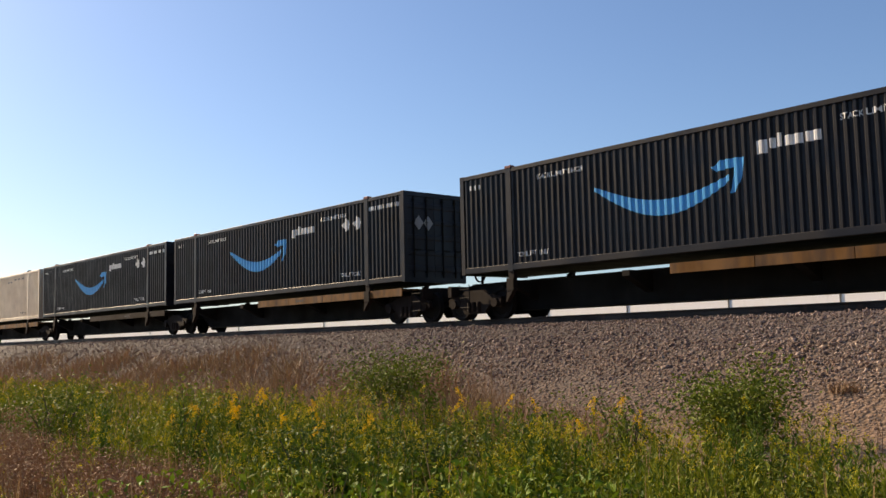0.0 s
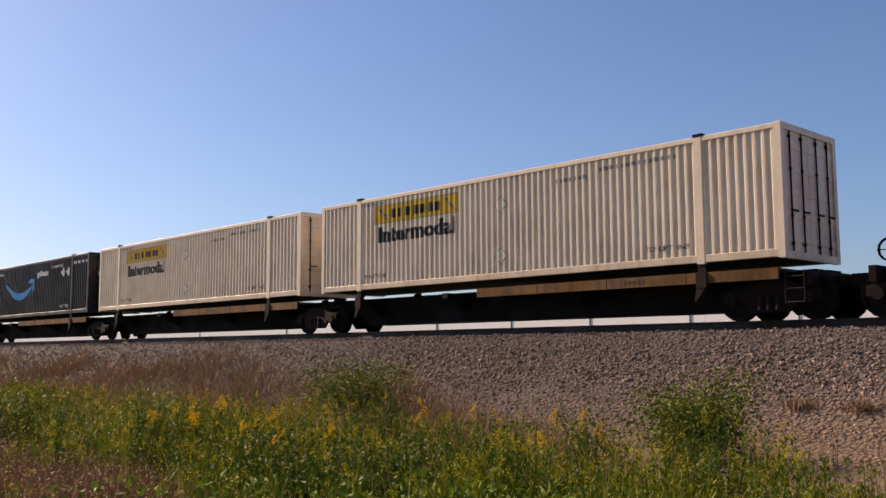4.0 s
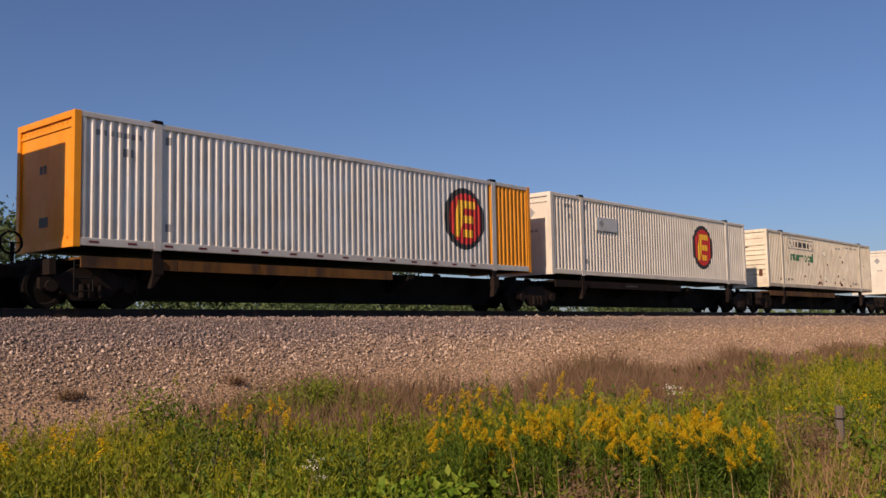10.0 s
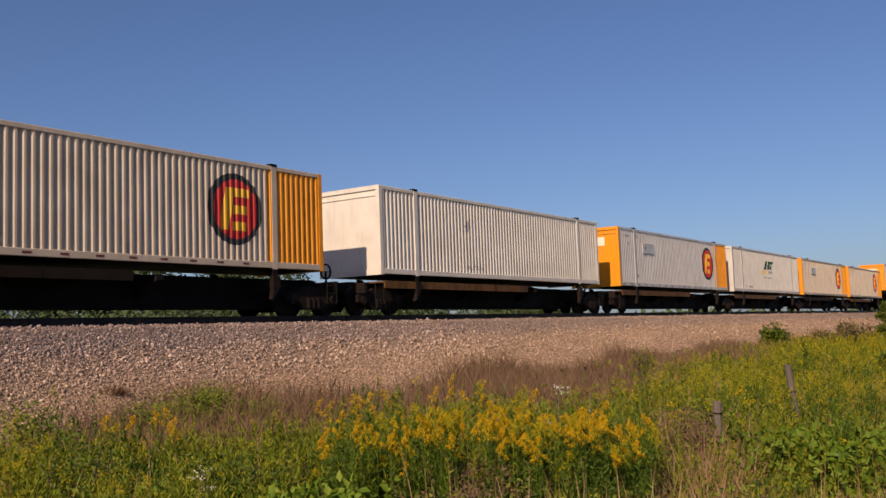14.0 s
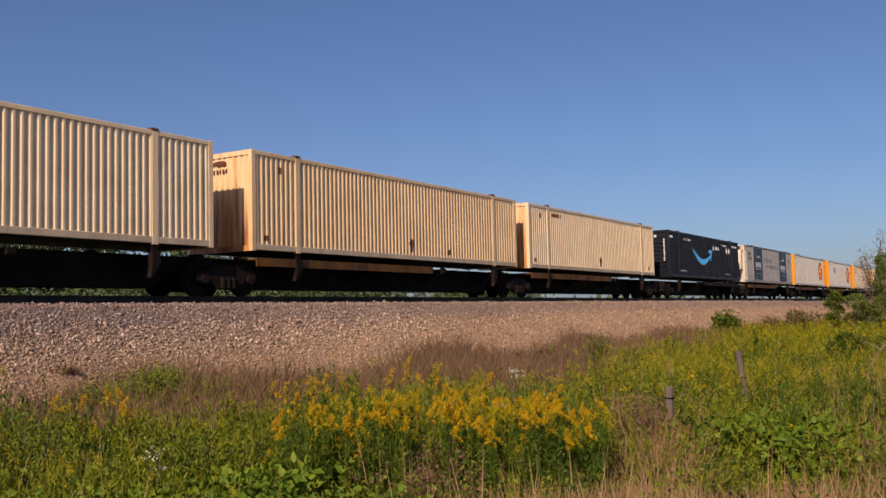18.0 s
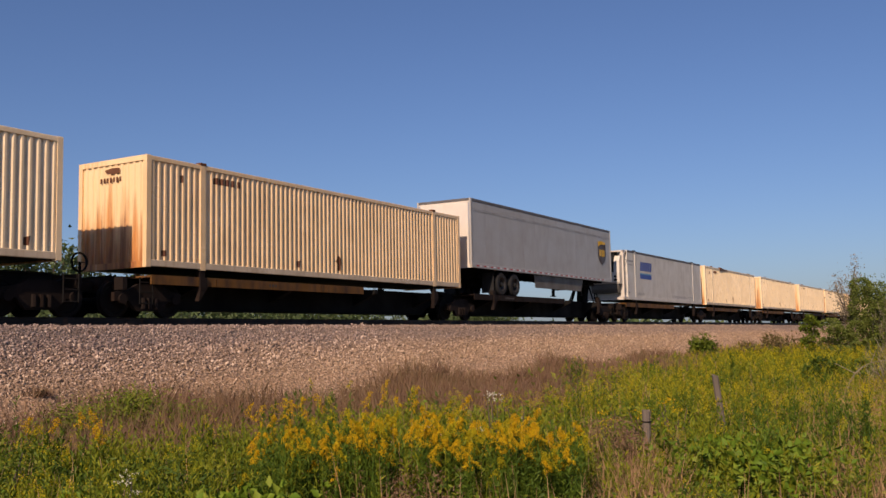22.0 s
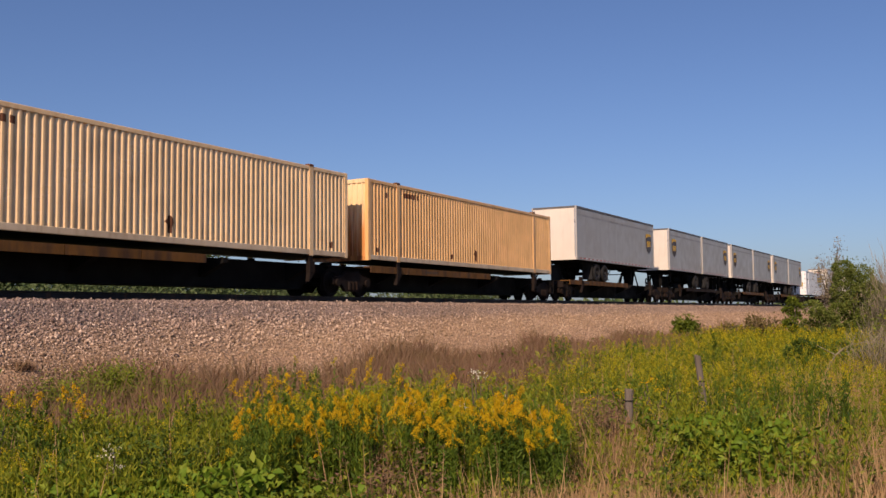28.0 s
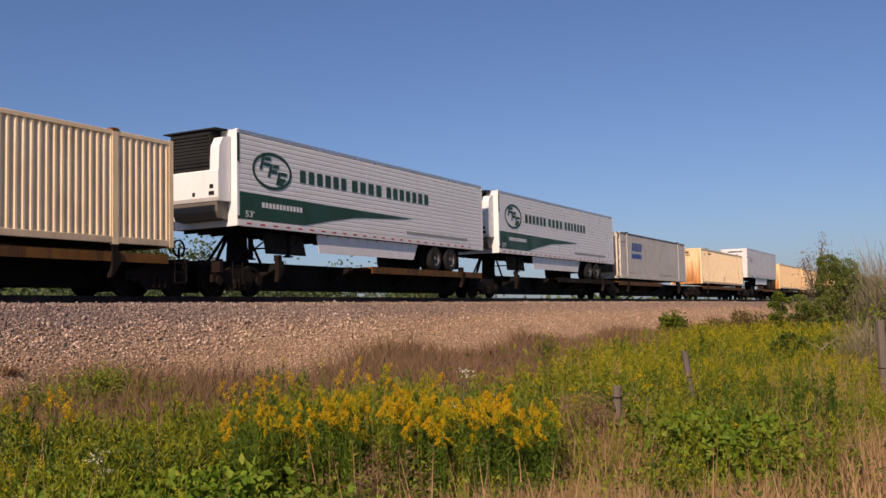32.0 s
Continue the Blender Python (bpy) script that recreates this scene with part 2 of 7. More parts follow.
MAT.update({
    "leaf": leafy("weed_leaves", (0.070, 0.118, 0.010), (0.128, 0.175, 0.013), (0.205, 0.215, 0.022), 0.18),
    "leaf_dark": leafy("dark_leaves", (0.028, 0.058, 0.007), (0.052, 0.090, 0.010), (0.085, 0.118, 0.014), 0.15),
    "goldenrod_leaf": leafy("goldenrod_leaves", (0.070, 0.112, 0.007), (0.140, 0.172, 0.009), (0.225, 0.222, 0.012), 0.18),
    "bush_leaf": leafy("bush_leaves", (0.050, 0.085, 0.008), (0.085, 0.125, 0.010), (0.14, 0.165, 0.016), 0.2),
    "thicket_leaf": leafy("thicket_leaves", (0.070, 0.108, 0.016), (0.112, 0.150, 0.024), (0.17, 0.185, 0.045), 0.22),
    "olive_weed": leafy("olive_weeds", (0.085, 0.098, 0.022), (0.15, 0.115, 0.045), (0.19, 0.125, 0.06), 0.2),
    "vine": leafy("vine_leaves", (0.060, 0.130, 0.008), (0.105, 0.185, 0.012), (0.18, 0.225, 0.020), 0.2),
    "stand_leaf": leafy("goldenrod_stems", (0.026, 0.066, 0.006), (0.052, 0.102, 0.008), (0.105, 0.145, 0.012), 0.18),
    "plume_pale": leafy("greenish_plumes", (0.42, 0.36, 0.008), (0.56, 0.42, 0.006), (0.30, 0.30, 0.012), 0.3),
    "plume": leafy("goldenrod_plumes", (0.64, 0.41, 0.004), (0.74, 0.42, 0.004), (0.46, 0.36, 0.008), 0.3),
    "straw": leafy("dry_straw", (0.34, 0.22, 0.10), (0.44, 0.30, 0.15), (0.24, 0.14, 0.07), 0.2),
    "brown_grass": leafy("russet_grass", (0.158, 0.088, 0.055), (0.220, 0.130, 0.078), (0.145, 0.112, 0.048), 0.2),
    "red_dry": leafy("reddish_dry_weeds", (0.12, 0.058, 0.030), (0.19, 0.096, 0.050), (0.31, 0.19, 0.11), 0.12),
    "white_bloom": leafy("white_blooms", (0.62, 0.60, 0.50), (0.72, 0.70, 0.60), (0.5, 0.48, 0.38), 0.2),
    # greyer than the near leaves: haze of distance put into the colour
    "far_leaf": leafy("far_leaves", (0.045, 0.080, 0.026), (0.080, 0.120, 0.040), (0.12, 0.15, 0.065)),
    "dead_twig": leafy("grey_dead_twigs", (0.20, 0.165, 0.115), (0.27, 0.23, 0.16), (0.14, 0.125, 0.07), 0.05),
    "bark": paint("bark", (0.09, 0.07, 0.05), 0.5, 0.0, 0.9),
})


def stone_material():
    k = Mat("ballast_stones", 0.85)
    k.b.inputs["Diffuse Roughness"].default_value = 1.0
    geo = k.n.new("ShaderNodeNewGeometry").outputs["Random Per Island"]
    a = k.mix(k.ramp(geo, 0.0, 0.5), (0.080, 0.048, 0.041), (0.295, 0.208, 0.174))
    a = k.mix(k.ramp(geo, 0.66, 0.98), a, (0.66, 0.52, 0.425))
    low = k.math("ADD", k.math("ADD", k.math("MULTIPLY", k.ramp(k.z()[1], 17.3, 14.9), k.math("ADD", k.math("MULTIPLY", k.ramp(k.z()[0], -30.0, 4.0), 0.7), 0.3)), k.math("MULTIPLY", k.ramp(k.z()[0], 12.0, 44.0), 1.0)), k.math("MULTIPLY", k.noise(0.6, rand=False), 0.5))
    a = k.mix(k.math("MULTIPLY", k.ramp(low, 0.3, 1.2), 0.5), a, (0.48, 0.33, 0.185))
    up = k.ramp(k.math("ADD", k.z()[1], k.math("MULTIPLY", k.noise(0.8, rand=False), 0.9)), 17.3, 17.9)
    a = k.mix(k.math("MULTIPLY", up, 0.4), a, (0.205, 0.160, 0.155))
    # left stretch mixed darker: backlit look towards the sun put into the colour
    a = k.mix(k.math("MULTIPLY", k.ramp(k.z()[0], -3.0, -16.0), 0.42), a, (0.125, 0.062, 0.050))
    k.colour(a)
    k.bump(k.noise(70, rand=False), 0.4, 0.01)
    return k.m


def ballast_material():
    k = Mat("ballast_ground", 0.9)
    k.b.inputs["Diffuse Roughness"].default_value = 1.0
    vo = k.n.new("ShaderNodeTexVoronoi")
    vo.inputs["Scale"].default_value = 13
    k.l.new(k.co, vo.inputs["Vector"])
    hue = k.n.new("ShaderNodeSeparateColor")
    k.l.new(vo.outputs["Color"], hue.inputs[0])
    a = k.mix(hue.outputs[0], (0.060, 0.044, 0.038), (0.27, 0.20, 0.165))
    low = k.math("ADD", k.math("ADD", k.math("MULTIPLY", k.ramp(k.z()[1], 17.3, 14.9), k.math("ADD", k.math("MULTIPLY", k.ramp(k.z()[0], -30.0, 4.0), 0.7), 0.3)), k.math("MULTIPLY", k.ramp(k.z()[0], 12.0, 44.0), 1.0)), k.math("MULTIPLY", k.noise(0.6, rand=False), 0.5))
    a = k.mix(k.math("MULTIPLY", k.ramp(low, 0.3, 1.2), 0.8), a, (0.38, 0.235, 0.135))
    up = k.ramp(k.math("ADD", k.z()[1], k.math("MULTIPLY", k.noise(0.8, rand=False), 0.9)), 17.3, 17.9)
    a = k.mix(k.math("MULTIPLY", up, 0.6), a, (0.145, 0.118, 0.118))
    # same darker left stretch as the stones: backlight shade put into the colour
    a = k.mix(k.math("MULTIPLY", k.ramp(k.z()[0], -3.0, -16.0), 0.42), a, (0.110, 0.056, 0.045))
    gap = k.ramp(vo.outputs["Distance"], 0.75, 0.35)
    # gaps between the cells darkened: shade between stones put into the colour
    a = k.mix(k.math("MULTIPLY", k.ramp(vo.outputs["Distance"], 0.3, 0.75), 0.75), a, (0.06, 0.045, 0.036))
    k.colour(a)
    k.bump(gap, 0.9, 0.04)
    return k.m


def soil_material():
    k = Mat("field_soil", 0.95)
    k.b.inputs["Diffuse Roughness"].default_value = 1.0
    a = k.mix(k.ramp(k.noise(0.8, rand=False), 0.35, 0.65), (0.13, 0.10, 0.045), (0.08, 0.10, 0.03))
    a = k.mix(k.ramp(k.noise(9, rand=False), 0.45, 0.75), a, (0.20, 0.15, 0.08))
    a = k.mix(k.ramp(k.noise(0.02, rand=False), 0.4, 0.6), a, (0.10, 0.13, 0.04))
    strip = k.math("MULTIPLY", k.ramp(k.z()[1], 6.0, 9.0), k.ramp(k.z()[1], 27.0, 25.0))
    dirt = k.mix(k.ramp(k.noise(5, rand=False), 0.35, 0.7), (0.15, 0.095, 0.058), (0.22, 0.145, 0.092))
    a = k.mix(strip, a, dirt)
    k.colour(a)
    k.bump(k.noise(14, rand=False), 0.6, 0.05)
    return k.m


MAT["stones"], MAT["ballast"], MAT["soil"] = stone_material(), ballast_material(), soil_material()


# ---- building blocks ----
class Mesh:
    """Gathers vertices and faces for one mesh."""

    def __init__(self):
        self.v, self.f = [], []

    def add(self, v, f):
        o = len(self.v)
        self.v += [tuple(p) for p in v]
        self.f += [tuple(i + o for i in q) for q in f]
        return self

    def box(self, x0, x1, y0, y1, z0, z1, c=0.0):
        """A box; with c its long edges are chamfered."""
        if c <= 0:
            return self.add([(x, y, z) for x in (x0, x1) for y in (y0, y1) for z in (z0, z1)],
                            [(0, 1, 3, 2), (4, 6, 7, 5), (0, 4, 5, 1), (2, 3, 7, 6), (0, 2, 6, 4), (1, 5, 7, 3)])
        return self.prism([(y0 + c, z0), (y1 - c, z0), (y1, z0 + c), (y1, z1 - c), (y1 - c, z1), (y0 + c, z1), (y0, z1 - c), (y0, z0 + c)], x0, x1, "x")

    def prism(self, prof, a, b, axis="x"):
        """A profile (two of the three coordinates, in order) drawn out along the third."""
        n = len(prof)
        put = {"x": lambda p, s: (s, p[0], p[1]), "y": lambda p, s: (p[0], s, p[1]), "z": lambda p, s: (p[0], p[1], s)}[axis]
        v = [put(p, a) for p in prof] + [put(p, b) for p in prof]
        f = [(i, (i + 1) % n, n + (i + 1) % n, n + i) for i in range(n)]
        return self.add(v, f + [tuple(range(n))[::-1], tuple(range(n, 2 * n))])

    def rod(self, p, q, r, n=6, r2=None):
        p, q = Vector(p), Vector(q)
        d = (q - p).normalized()
        u = d.orthogonal().normalized()
        w = d.cross(u)
        r2 = r if r2 is None else r2
        ring = [u * math.cos(a) + w * math.sin(a) for a in (2 * math.pi * i / n for i in range(n))]
        v = [p + k * r for k in ring] + [q + k * r2 for k in ring]
        return self.add(v, [(i, (i + 1) % n, n + (i + 1) % n, n + i) for i in range(n)] + [tuple(range(n))[::-1], tuple(range(n, 2 * n))])

    def lathe(self, c, prof, n=20):
        """A turned body round the y axis through c; prof: (radius, y)."""
        m = len(prof)
        v = [(c[0] + r * math.cos(2 * math.pi * i / n), c[1] + y, c[2] + r * math.sin(2 * math.pi * i / n)) for i in range(n) for r, y in prof]
        f = [(i * m + j, i * m + j + 1, ((i + 1) % n) * m + j + 1, ((i + 1) % n) * m + j) for i in range(n) for j in range(m - 1)]
        return self.add(v, f)

    def data(self, name, mat):
        me = bpy.data.meshes.new(name)
        me.from_pydata(self.v, [], self.f)
        bm = bmesh.new()
        bm.from_mesh(me)
        bmesh.ops.recalc_face_normals(bm, faces=bm.faces)
        bm.to_mesh(me)
        bm.free()
        me.materials.append(MAT[mat])
        return me


STORE = {}


def shared(key, make):
    if key not in STORE:
        STORE[key] = make()
    return STORE[key]


def part(name, data, parent, label="", at=None):
    """Links mesh data as ONE object under a thing or a part."""
    ob = new(name, data)
    ob.parent = parent
    if at is not None:
        ob.location = at
    if label:
        tagged(ob, label)
    if name in ("marking", "conspicuity_tape"):
        tagged(ob, kind="stuff")
    return ob


def thing(name, label, category, group="", kind="", at=(0, 0, 0)):
    ob = new(name)
    ob.empty_display_size = 0.3
    ob.location = at
    return tagged(ob, label, category, group, kind)


def setting(name, data, label, category=""):
    return tagged(new(name, data), label, category or name, kind="structure")


def grid_mesh(name, xs, ys, zf, mat, smooth=True):
    xs, ys = np.asarray(xs, float), np.asarray(ys, float)
    X, Y = np.meshgrid(xs, ys, indexing="ij")
    Z = zf(X, Y)
    nx, ny = len(xs), len(ys)
    idx = np.arange(nx * ny).reshape(nx, ny)
    F = np.stack([idx[:-1, :-1], idx[1:, :-1], idx[1:, 1:], idx[:-1, 1:]], -1).reshape(-1, 4)
    me = quick(name, np.stack([X, Y, Z], -1).reshape(-1, 3), F, mat)
    if smooth:
        me.shade_smooth()
    return me


def quick(name, V, F, mat):
    """A mesh straight from arrays: V (n, 3), F (m, 3 or 4)."""
    me = bpy.data.meshes.new(name)
    V, F = np.asarray(V, np.float32), np.asarray(F, np.int32)
    m, k = F.shape
    me.vertices.add(len(V))
    me.vertices.foreach_set("co", V.ravel())
    me.loops.add(m * k)
    me.loops.foreach_set("vertex_index", F.ravel())
    me.polygons.add(m)
    me.polygons.foreach_set("loop_start", np.arange(0, m * k, k, dtype=np.int32))
    me.materials.append(MAT[mat])
    me.update(calc_edges=True)
    me.validate()
    return me


def wave(x, y, seed=0.0):
    """Gentle unevenness from a few sines."""
    return (np.sin(x * 0.71 + seed) * np.cos(y * 0.93 + 1.3 * seed) + 0.6 * np.sin(x * 1.9 + y * 1.3 + 2.1 * seed) + 0.4 * np.sin(x * 3.7 - y * 2.9 + seed)) / 2.0


def patch(x, y, s, seed):
    """Smooth patchiness, 0 to 1."""
    return np.clip(0.5 + 0.5 * wave(x * s, y * s, seed), 0, 1)


# ---- ground, ballast and track ----
FIELD, RAIL_TOP, TRACK = -1.65, 0.62, 19.78
SLOPE_Y = np.array([12.4, 13.6, 14.5, 15.2, 18.0, 18.4, 21.2, 21.6, 24.4, 26.0])
SLOPE_Z = np.array([-1.75, -1.60, -1.42, -1.08, 0.33, 0.40, 0.40, 0.33, -1.08, -1.75])


def bed_z(x, y):
    z = np.interp(y, SLOPE_Y, SLOPE_Z)
    return z + 0.045 * wave(x, y, 2.0) * np.clip((18.0 - y) / 1.5, 0, 1)


def field_z(x, y):
    return FIELD + 0.05 * wave(x * 0.6, y * 0.6, 0.7)


_near = np.arange(-45, 75.1, 0.5)
_xs = np.concatenate([-np.geomspace(1900, 46, 30), _near, np.geomspace(77, 1900, 34)])
_ys = np.concatenate([-np.geomspace(1200, 8, 18), np.arange(-7, 30.1, 0.6), np.geomspace(32, 3800, 26)])
setting("ground", grid_mesh("ground", _xs, _ys, field_z, "soil"), "weedy brown and green soil of a flat field", "ground")
_by = np.concatenate([np.arange(12.4, 18.5, 0.18), np.arange(18.6, 21.3, 0.6), np.arange(21.4, 26.1, 0.5)])
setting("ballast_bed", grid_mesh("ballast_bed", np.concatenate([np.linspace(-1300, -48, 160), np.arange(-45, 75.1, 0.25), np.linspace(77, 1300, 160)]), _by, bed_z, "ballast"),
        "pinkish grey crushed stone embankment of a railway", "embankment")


def rail_profile(yc):
    z = RAIL_TOP - 0.185
    p = [(-0.076, 0), (0.076, 0), (0.070, 0.016), (0.012, 0.030), (0.009, 0.14), (0.036, 0.150), (0.036, 0.178), (0.030, 0.185),
         (-0.030, 0.185), (-0.036, 0.178), (-0.036, 0.150), (-0.009, 0.14), (-0.012, 0.030), (-0.070, 0.016)]
    return [(yc + a, z + b) for a, b in p]


for _i, _y in enumerate((TRACK - 0.7535, TRACK + 0.7535)):
    setting("rail_%d" % (_i + 1), Mesh().prism(rail_profile(_y), -1250, 1250).data("rail", "rail"), "rust-brown steel running rail on ballast", "rail")


def stones():
    """Loose stones over the shoulder, the nearest stretch of the embankment."""
    rng = np.random.default_rng(5)
    n = 680000
    x = rng.uniform(-60, 90, n)
    near = rng.random(n) < np.exp(-np.abs(x - 4) / 26)
    x = x[near]
    n = len(x)
    y = 18.45 - 4.2 * rng.random(n) ** 1.2
    bare = (y < 15.7 + 0.5 * wave(x, y, 3.3)) & (rng.random(n) < 0.62 * patch(x, y, 1.7, 5.5))
    x, y = x[~bare], y[~bare]
    n = len(x)
    s = rng.gamma(3.2, 0.0043, n).clip(0.007, 0.042) * (1 + np.clip(np.abs(x - 2) / 55, 0, 0.9)) * np.interp(y, [15.0, 16.2, 17.2, 17.8], [0.72, 1.06, 1.04, 0.80])
    z = bed_z(x, y) + s * rng.uniform(0.0, 0.95, n)
    oct_v = np.array([(1, 0, 0), (-0.5, 0.87, 0), (-0.5, -0.87, 0), (0, 0, 1), (0, 0, -1)], float)
    oct_f = np.array([(0, 1, 3), (1, 2, 3), (2, 0, 3), (1, 0, 4), (2, 1, 4), (0, 2, 4)])
    far = np.abs(x - 2) > 24
    V = oct_v[None] * rng.uniform(0.7, 1.4, (n, 5, 1)) + rng.normal(0, 0.24, (n, 5, 3))
    a, b = rng.uniform(0, 6.28, n), rng.uniform(0, 3.14, n)
    ca, sa, cb, sb = np.cos(a), np.sin(a), np.cos(b), np.sin(b)
    R1 = np.stack([np.stack([ca, -sa, 0 * a], -1), np.stack([sa, ca, 0 * a], -1), np.stack([0 * a, 0 * a, 1 + 0 * a], -1)], 1)
    R2 = np.stack([np.stack([cb, 0 * b, sb], -1), np.stack([0 * b, 1 + 0 * b, 0 * b], -1), np.stack([-sb, 0 * b, cb], -1)], 1)
    V = np.einsum("nij,njk,nmk->nmi", R1, R2, V) * s[:, None, None]
    V += np.stack([x, y, z], -1)[:, None]
    first = 5 * np.arange(n)[:, None, None]
    tet = np.array([(0, 1, 3), (1, 2, 3), (2, 0, 3), (0, 2, 1)])
    F = np.concatenate([(oct_f[None] + first[~far]).reshape(-1, 3), (tet[None] + first[far]).reshape(-1, 3)])
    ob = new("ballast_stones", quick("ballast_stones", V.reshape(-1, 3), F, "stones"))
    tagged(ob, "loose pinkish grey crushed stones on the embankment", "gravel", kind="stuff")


stones()


# ---- the train ----
SIDE = 18.48            # the side of the loads that faces the field
BASE = 1.89             # underside of a container
CL, CW, CH = 16.15, 2.59, 2.885


def travelled(t):
    """Metres the train has gone, counted from 16 s."""
    t = t - 16
    return 30.5983 * t + 0.01225 * t * t - 0.000595 * t ** 3


MOVERS = []             # (thing, x along the train, y, z)


def mover(ob, u, y, z):
    ob.location = (u + travelled(0), y, z)
    MOVERS.append((ob, u, y, z))
    return ob


# corrugation of the container sides
PITCH, DEEP = 0.2095, 0.053
STEPS = ((0.0, 0), (0.27, 0), (0.44, 1), (0.76, 1))


def corr(x):
    f = (x / PITCH) % 1.0
    if f < 0.27:
        k = 0.0
    elif f < 0.44:
        k = (f - 0.27) / 0.17
    elif f < 0.76:
        k = 1.0
    else:
        k = 1.0 - (f - 0.76) / 0.24
    return 0.012 + DEEP * k


def breaks(a, b):
    out = []
    for k in range(int(a / PITCH) - 1, int(b / PITCH) + 2):
        for s, _ in STEPS:
            x = (k + s) * PITCH
            if a < x < b:
                out.append(x)
    return out


def side_sheet(a, b, z0, z1, back=0.03):
    m = Mesh()
    xs = [a] + breaks(a, b) + [b]
    n = len(xs)
    v = [(x, corr(x) + d, z) for d in (0, back) for x in xs for z in (z0, z1)]
    f = []
    for i in range(n - 1):
        p = 2 * i
        f += [(p, p + 2, p + 3, p + 1), (2 * n + p, 2 * n + p + 1, 2 * n + p + 3, 2 * n + p + 2), (p + 1, p + 3, 2 * n + p + 3, 2 * n + p + 1), (p, 2 * n + p, 2 * n + p + 2, p + 2)]
    return m.add(v, f)


def lay(bm, y0=-0.004, bend=True):
    """Lays a flat drawing (x, z held in x, y) on the side of a container: cut at each fold, it follows the corrugation."""
    xs = [v.co.x for v in bm.verts]
    if bend:
        for x in breaks(min(xs), max(xs)):
            bmesh.ops.bisect_plane(bm, geom=bm.verts[:] + bm.edges[:] + bm.faces[:], plane_co=(x, 0, 0), plane_no=(1, 0, 0))
    for v in bm.verts:
        v.co = (v.co.x, (corr(v.co.x) if bend else 0.0) + y0, v.co.y)
    return bm


def flat(name, polys, mat, bend=True, y0=-0.004):
    """A decal of plain polygons given as (x, z) outlines."""
    bm = bmesh.new()
    for p in polys:
        bm.faces.new([bm.verts.new((x, z, 0)) for x, z in p])
    lay(bm, y0, bend)
    bmesh.ops.recalc_face_normals(bm, faces=bm.faces)
    me = bpy.data.meshes.new(name)
    bm.to_mesh(me)
    bm.free()
    me.materials.append(MAT[mat])
    return me


def words(body, x0, z0, height, width, mat, bend=True, y0=-0.005, bold=0.012):
    """Lettering in the built-in font, fitted into a box, laid on the side."""
    cu = bpy.data.curves.new("lettering", "FONT")
    cu.body, cu.size, cu.resolution_u = body, 1.0, 2
    cu.offset = bold
    ob = bpy.data.objects.new("lettering", cu)
    me = bpy.data.meshes.new_from_object(ob)
    bpy.data.objects.remove(ob)
    bm = bmesh.new()
    bm.from_mesh(me)
    xs, ys = [v.co.x for v in bm.verts], [v.co.y for v in bm.verts]
    kx, ky = width / (max(xs) - min(xs)), height / (max(ys) - min(ys))
    lx, ly = min(xs), min(ys)
    for v in bm.verts:
        v.co = (x0 + (v.co.x - lx) * kx, z0 + (v.co.y - ly) * ky, 0)
    lay(bm, y0, bend)
    bm.to_mesh(me)
    bm.free()
    me.materials.clear()
    me.materials.append(MAT[mat])
    return me


def lettering(cc, key, label, body, x0, z0, height, width, mat, bend=True, y0=-0.005, bold=0.012):
    """A line of lettering, each word a part of its own."""
    at, n = 0, len(body) - 0.5 * body.count(" ")
    for w in body.split(" "):
        if w:
            part("lettering", shared((key, at), lambda: words(w, x0 + width * at / n, z0, height, width * (len(w) - 0.15) / n, mat, bend, y0, bold)), cc, label)
        at += len(w) + 0.5


def rect(x0, x1, z0, z1):
    return [(x0, z0), (x1, z0), (x1, z1), (x0, z1)]


def bars(x0, x1, z0, z1, n, gap=0.25):
    """A row of n plain bars, standing for writing."""
    w = (x1 - x0) / (n - gap)
    return [rect(x0 + i * w, x0 + i * w + w * (1 - gap), z0, z1) for i in range(n)]


def oval(cx, cz, rx, rz, n=28):
    return [(cx + rx * math.cos(2 * math.pi * i / n), cz + rz * math.sin(2 * math.pi * i / n)) for i in range(n)]


def diamond(cx, cz, r):
    return [(cx - r, cz), (cx, cz - r), (cx + r, cz), (cx, cz + r)]


def ring(cx, cz, rx, rz, w, n=32):
    out = []
    for i in range(n):
        a, b = 2 * math.pi * i / n, 2 * math.pi * (i + 1) / n
        out.append([(cx + (rx - d) * math.cos(t), cz + (rz - d) * math.sin(t)) for t, d in ((a, 0), (b, 0), (b, w), (a, w))])
    return out


def smile():
    """A curved stroke that thickens to its middle, and a hook at its end."""
    n, out = 22, []
    pts = []
    for i in range(n + 1):
        k = i / n
        x = 5.0 + 3.86 * k
        mid = 1.86 - 0.66 * math.sin(math.pi * k * 0.92) - 0.10 * k
        h = 0.02 + 0.17 * math.sin(math.pi * min(1, k * 0.90 + 0.03)) ** 0.8
        pts.append((x, mid - h, mid + h))
    for (x0, a0, b0), (x1, a1, b1) in zip(pts, pts[1:]):
        out.append([(x0, a0), (x1, a1), (x1, b1), (x0, b0)])
    out.append([(8.40, 1.88), (8.52, 1.77), (8.98, 1.82), (9.02, 2.02), (8.66, 2.02)])
    out.append([(8.98, 1.82), (9.02, 2.02), (9.25, 2.00)][:3])
    out.append([(8.98, 1.82), (8.92, 1.52), (8.86, 1.24), (9.00, 1.26), (9.14, 1.54), (9.24, 1.84), (9.25, 2.00)][:7])
    return out


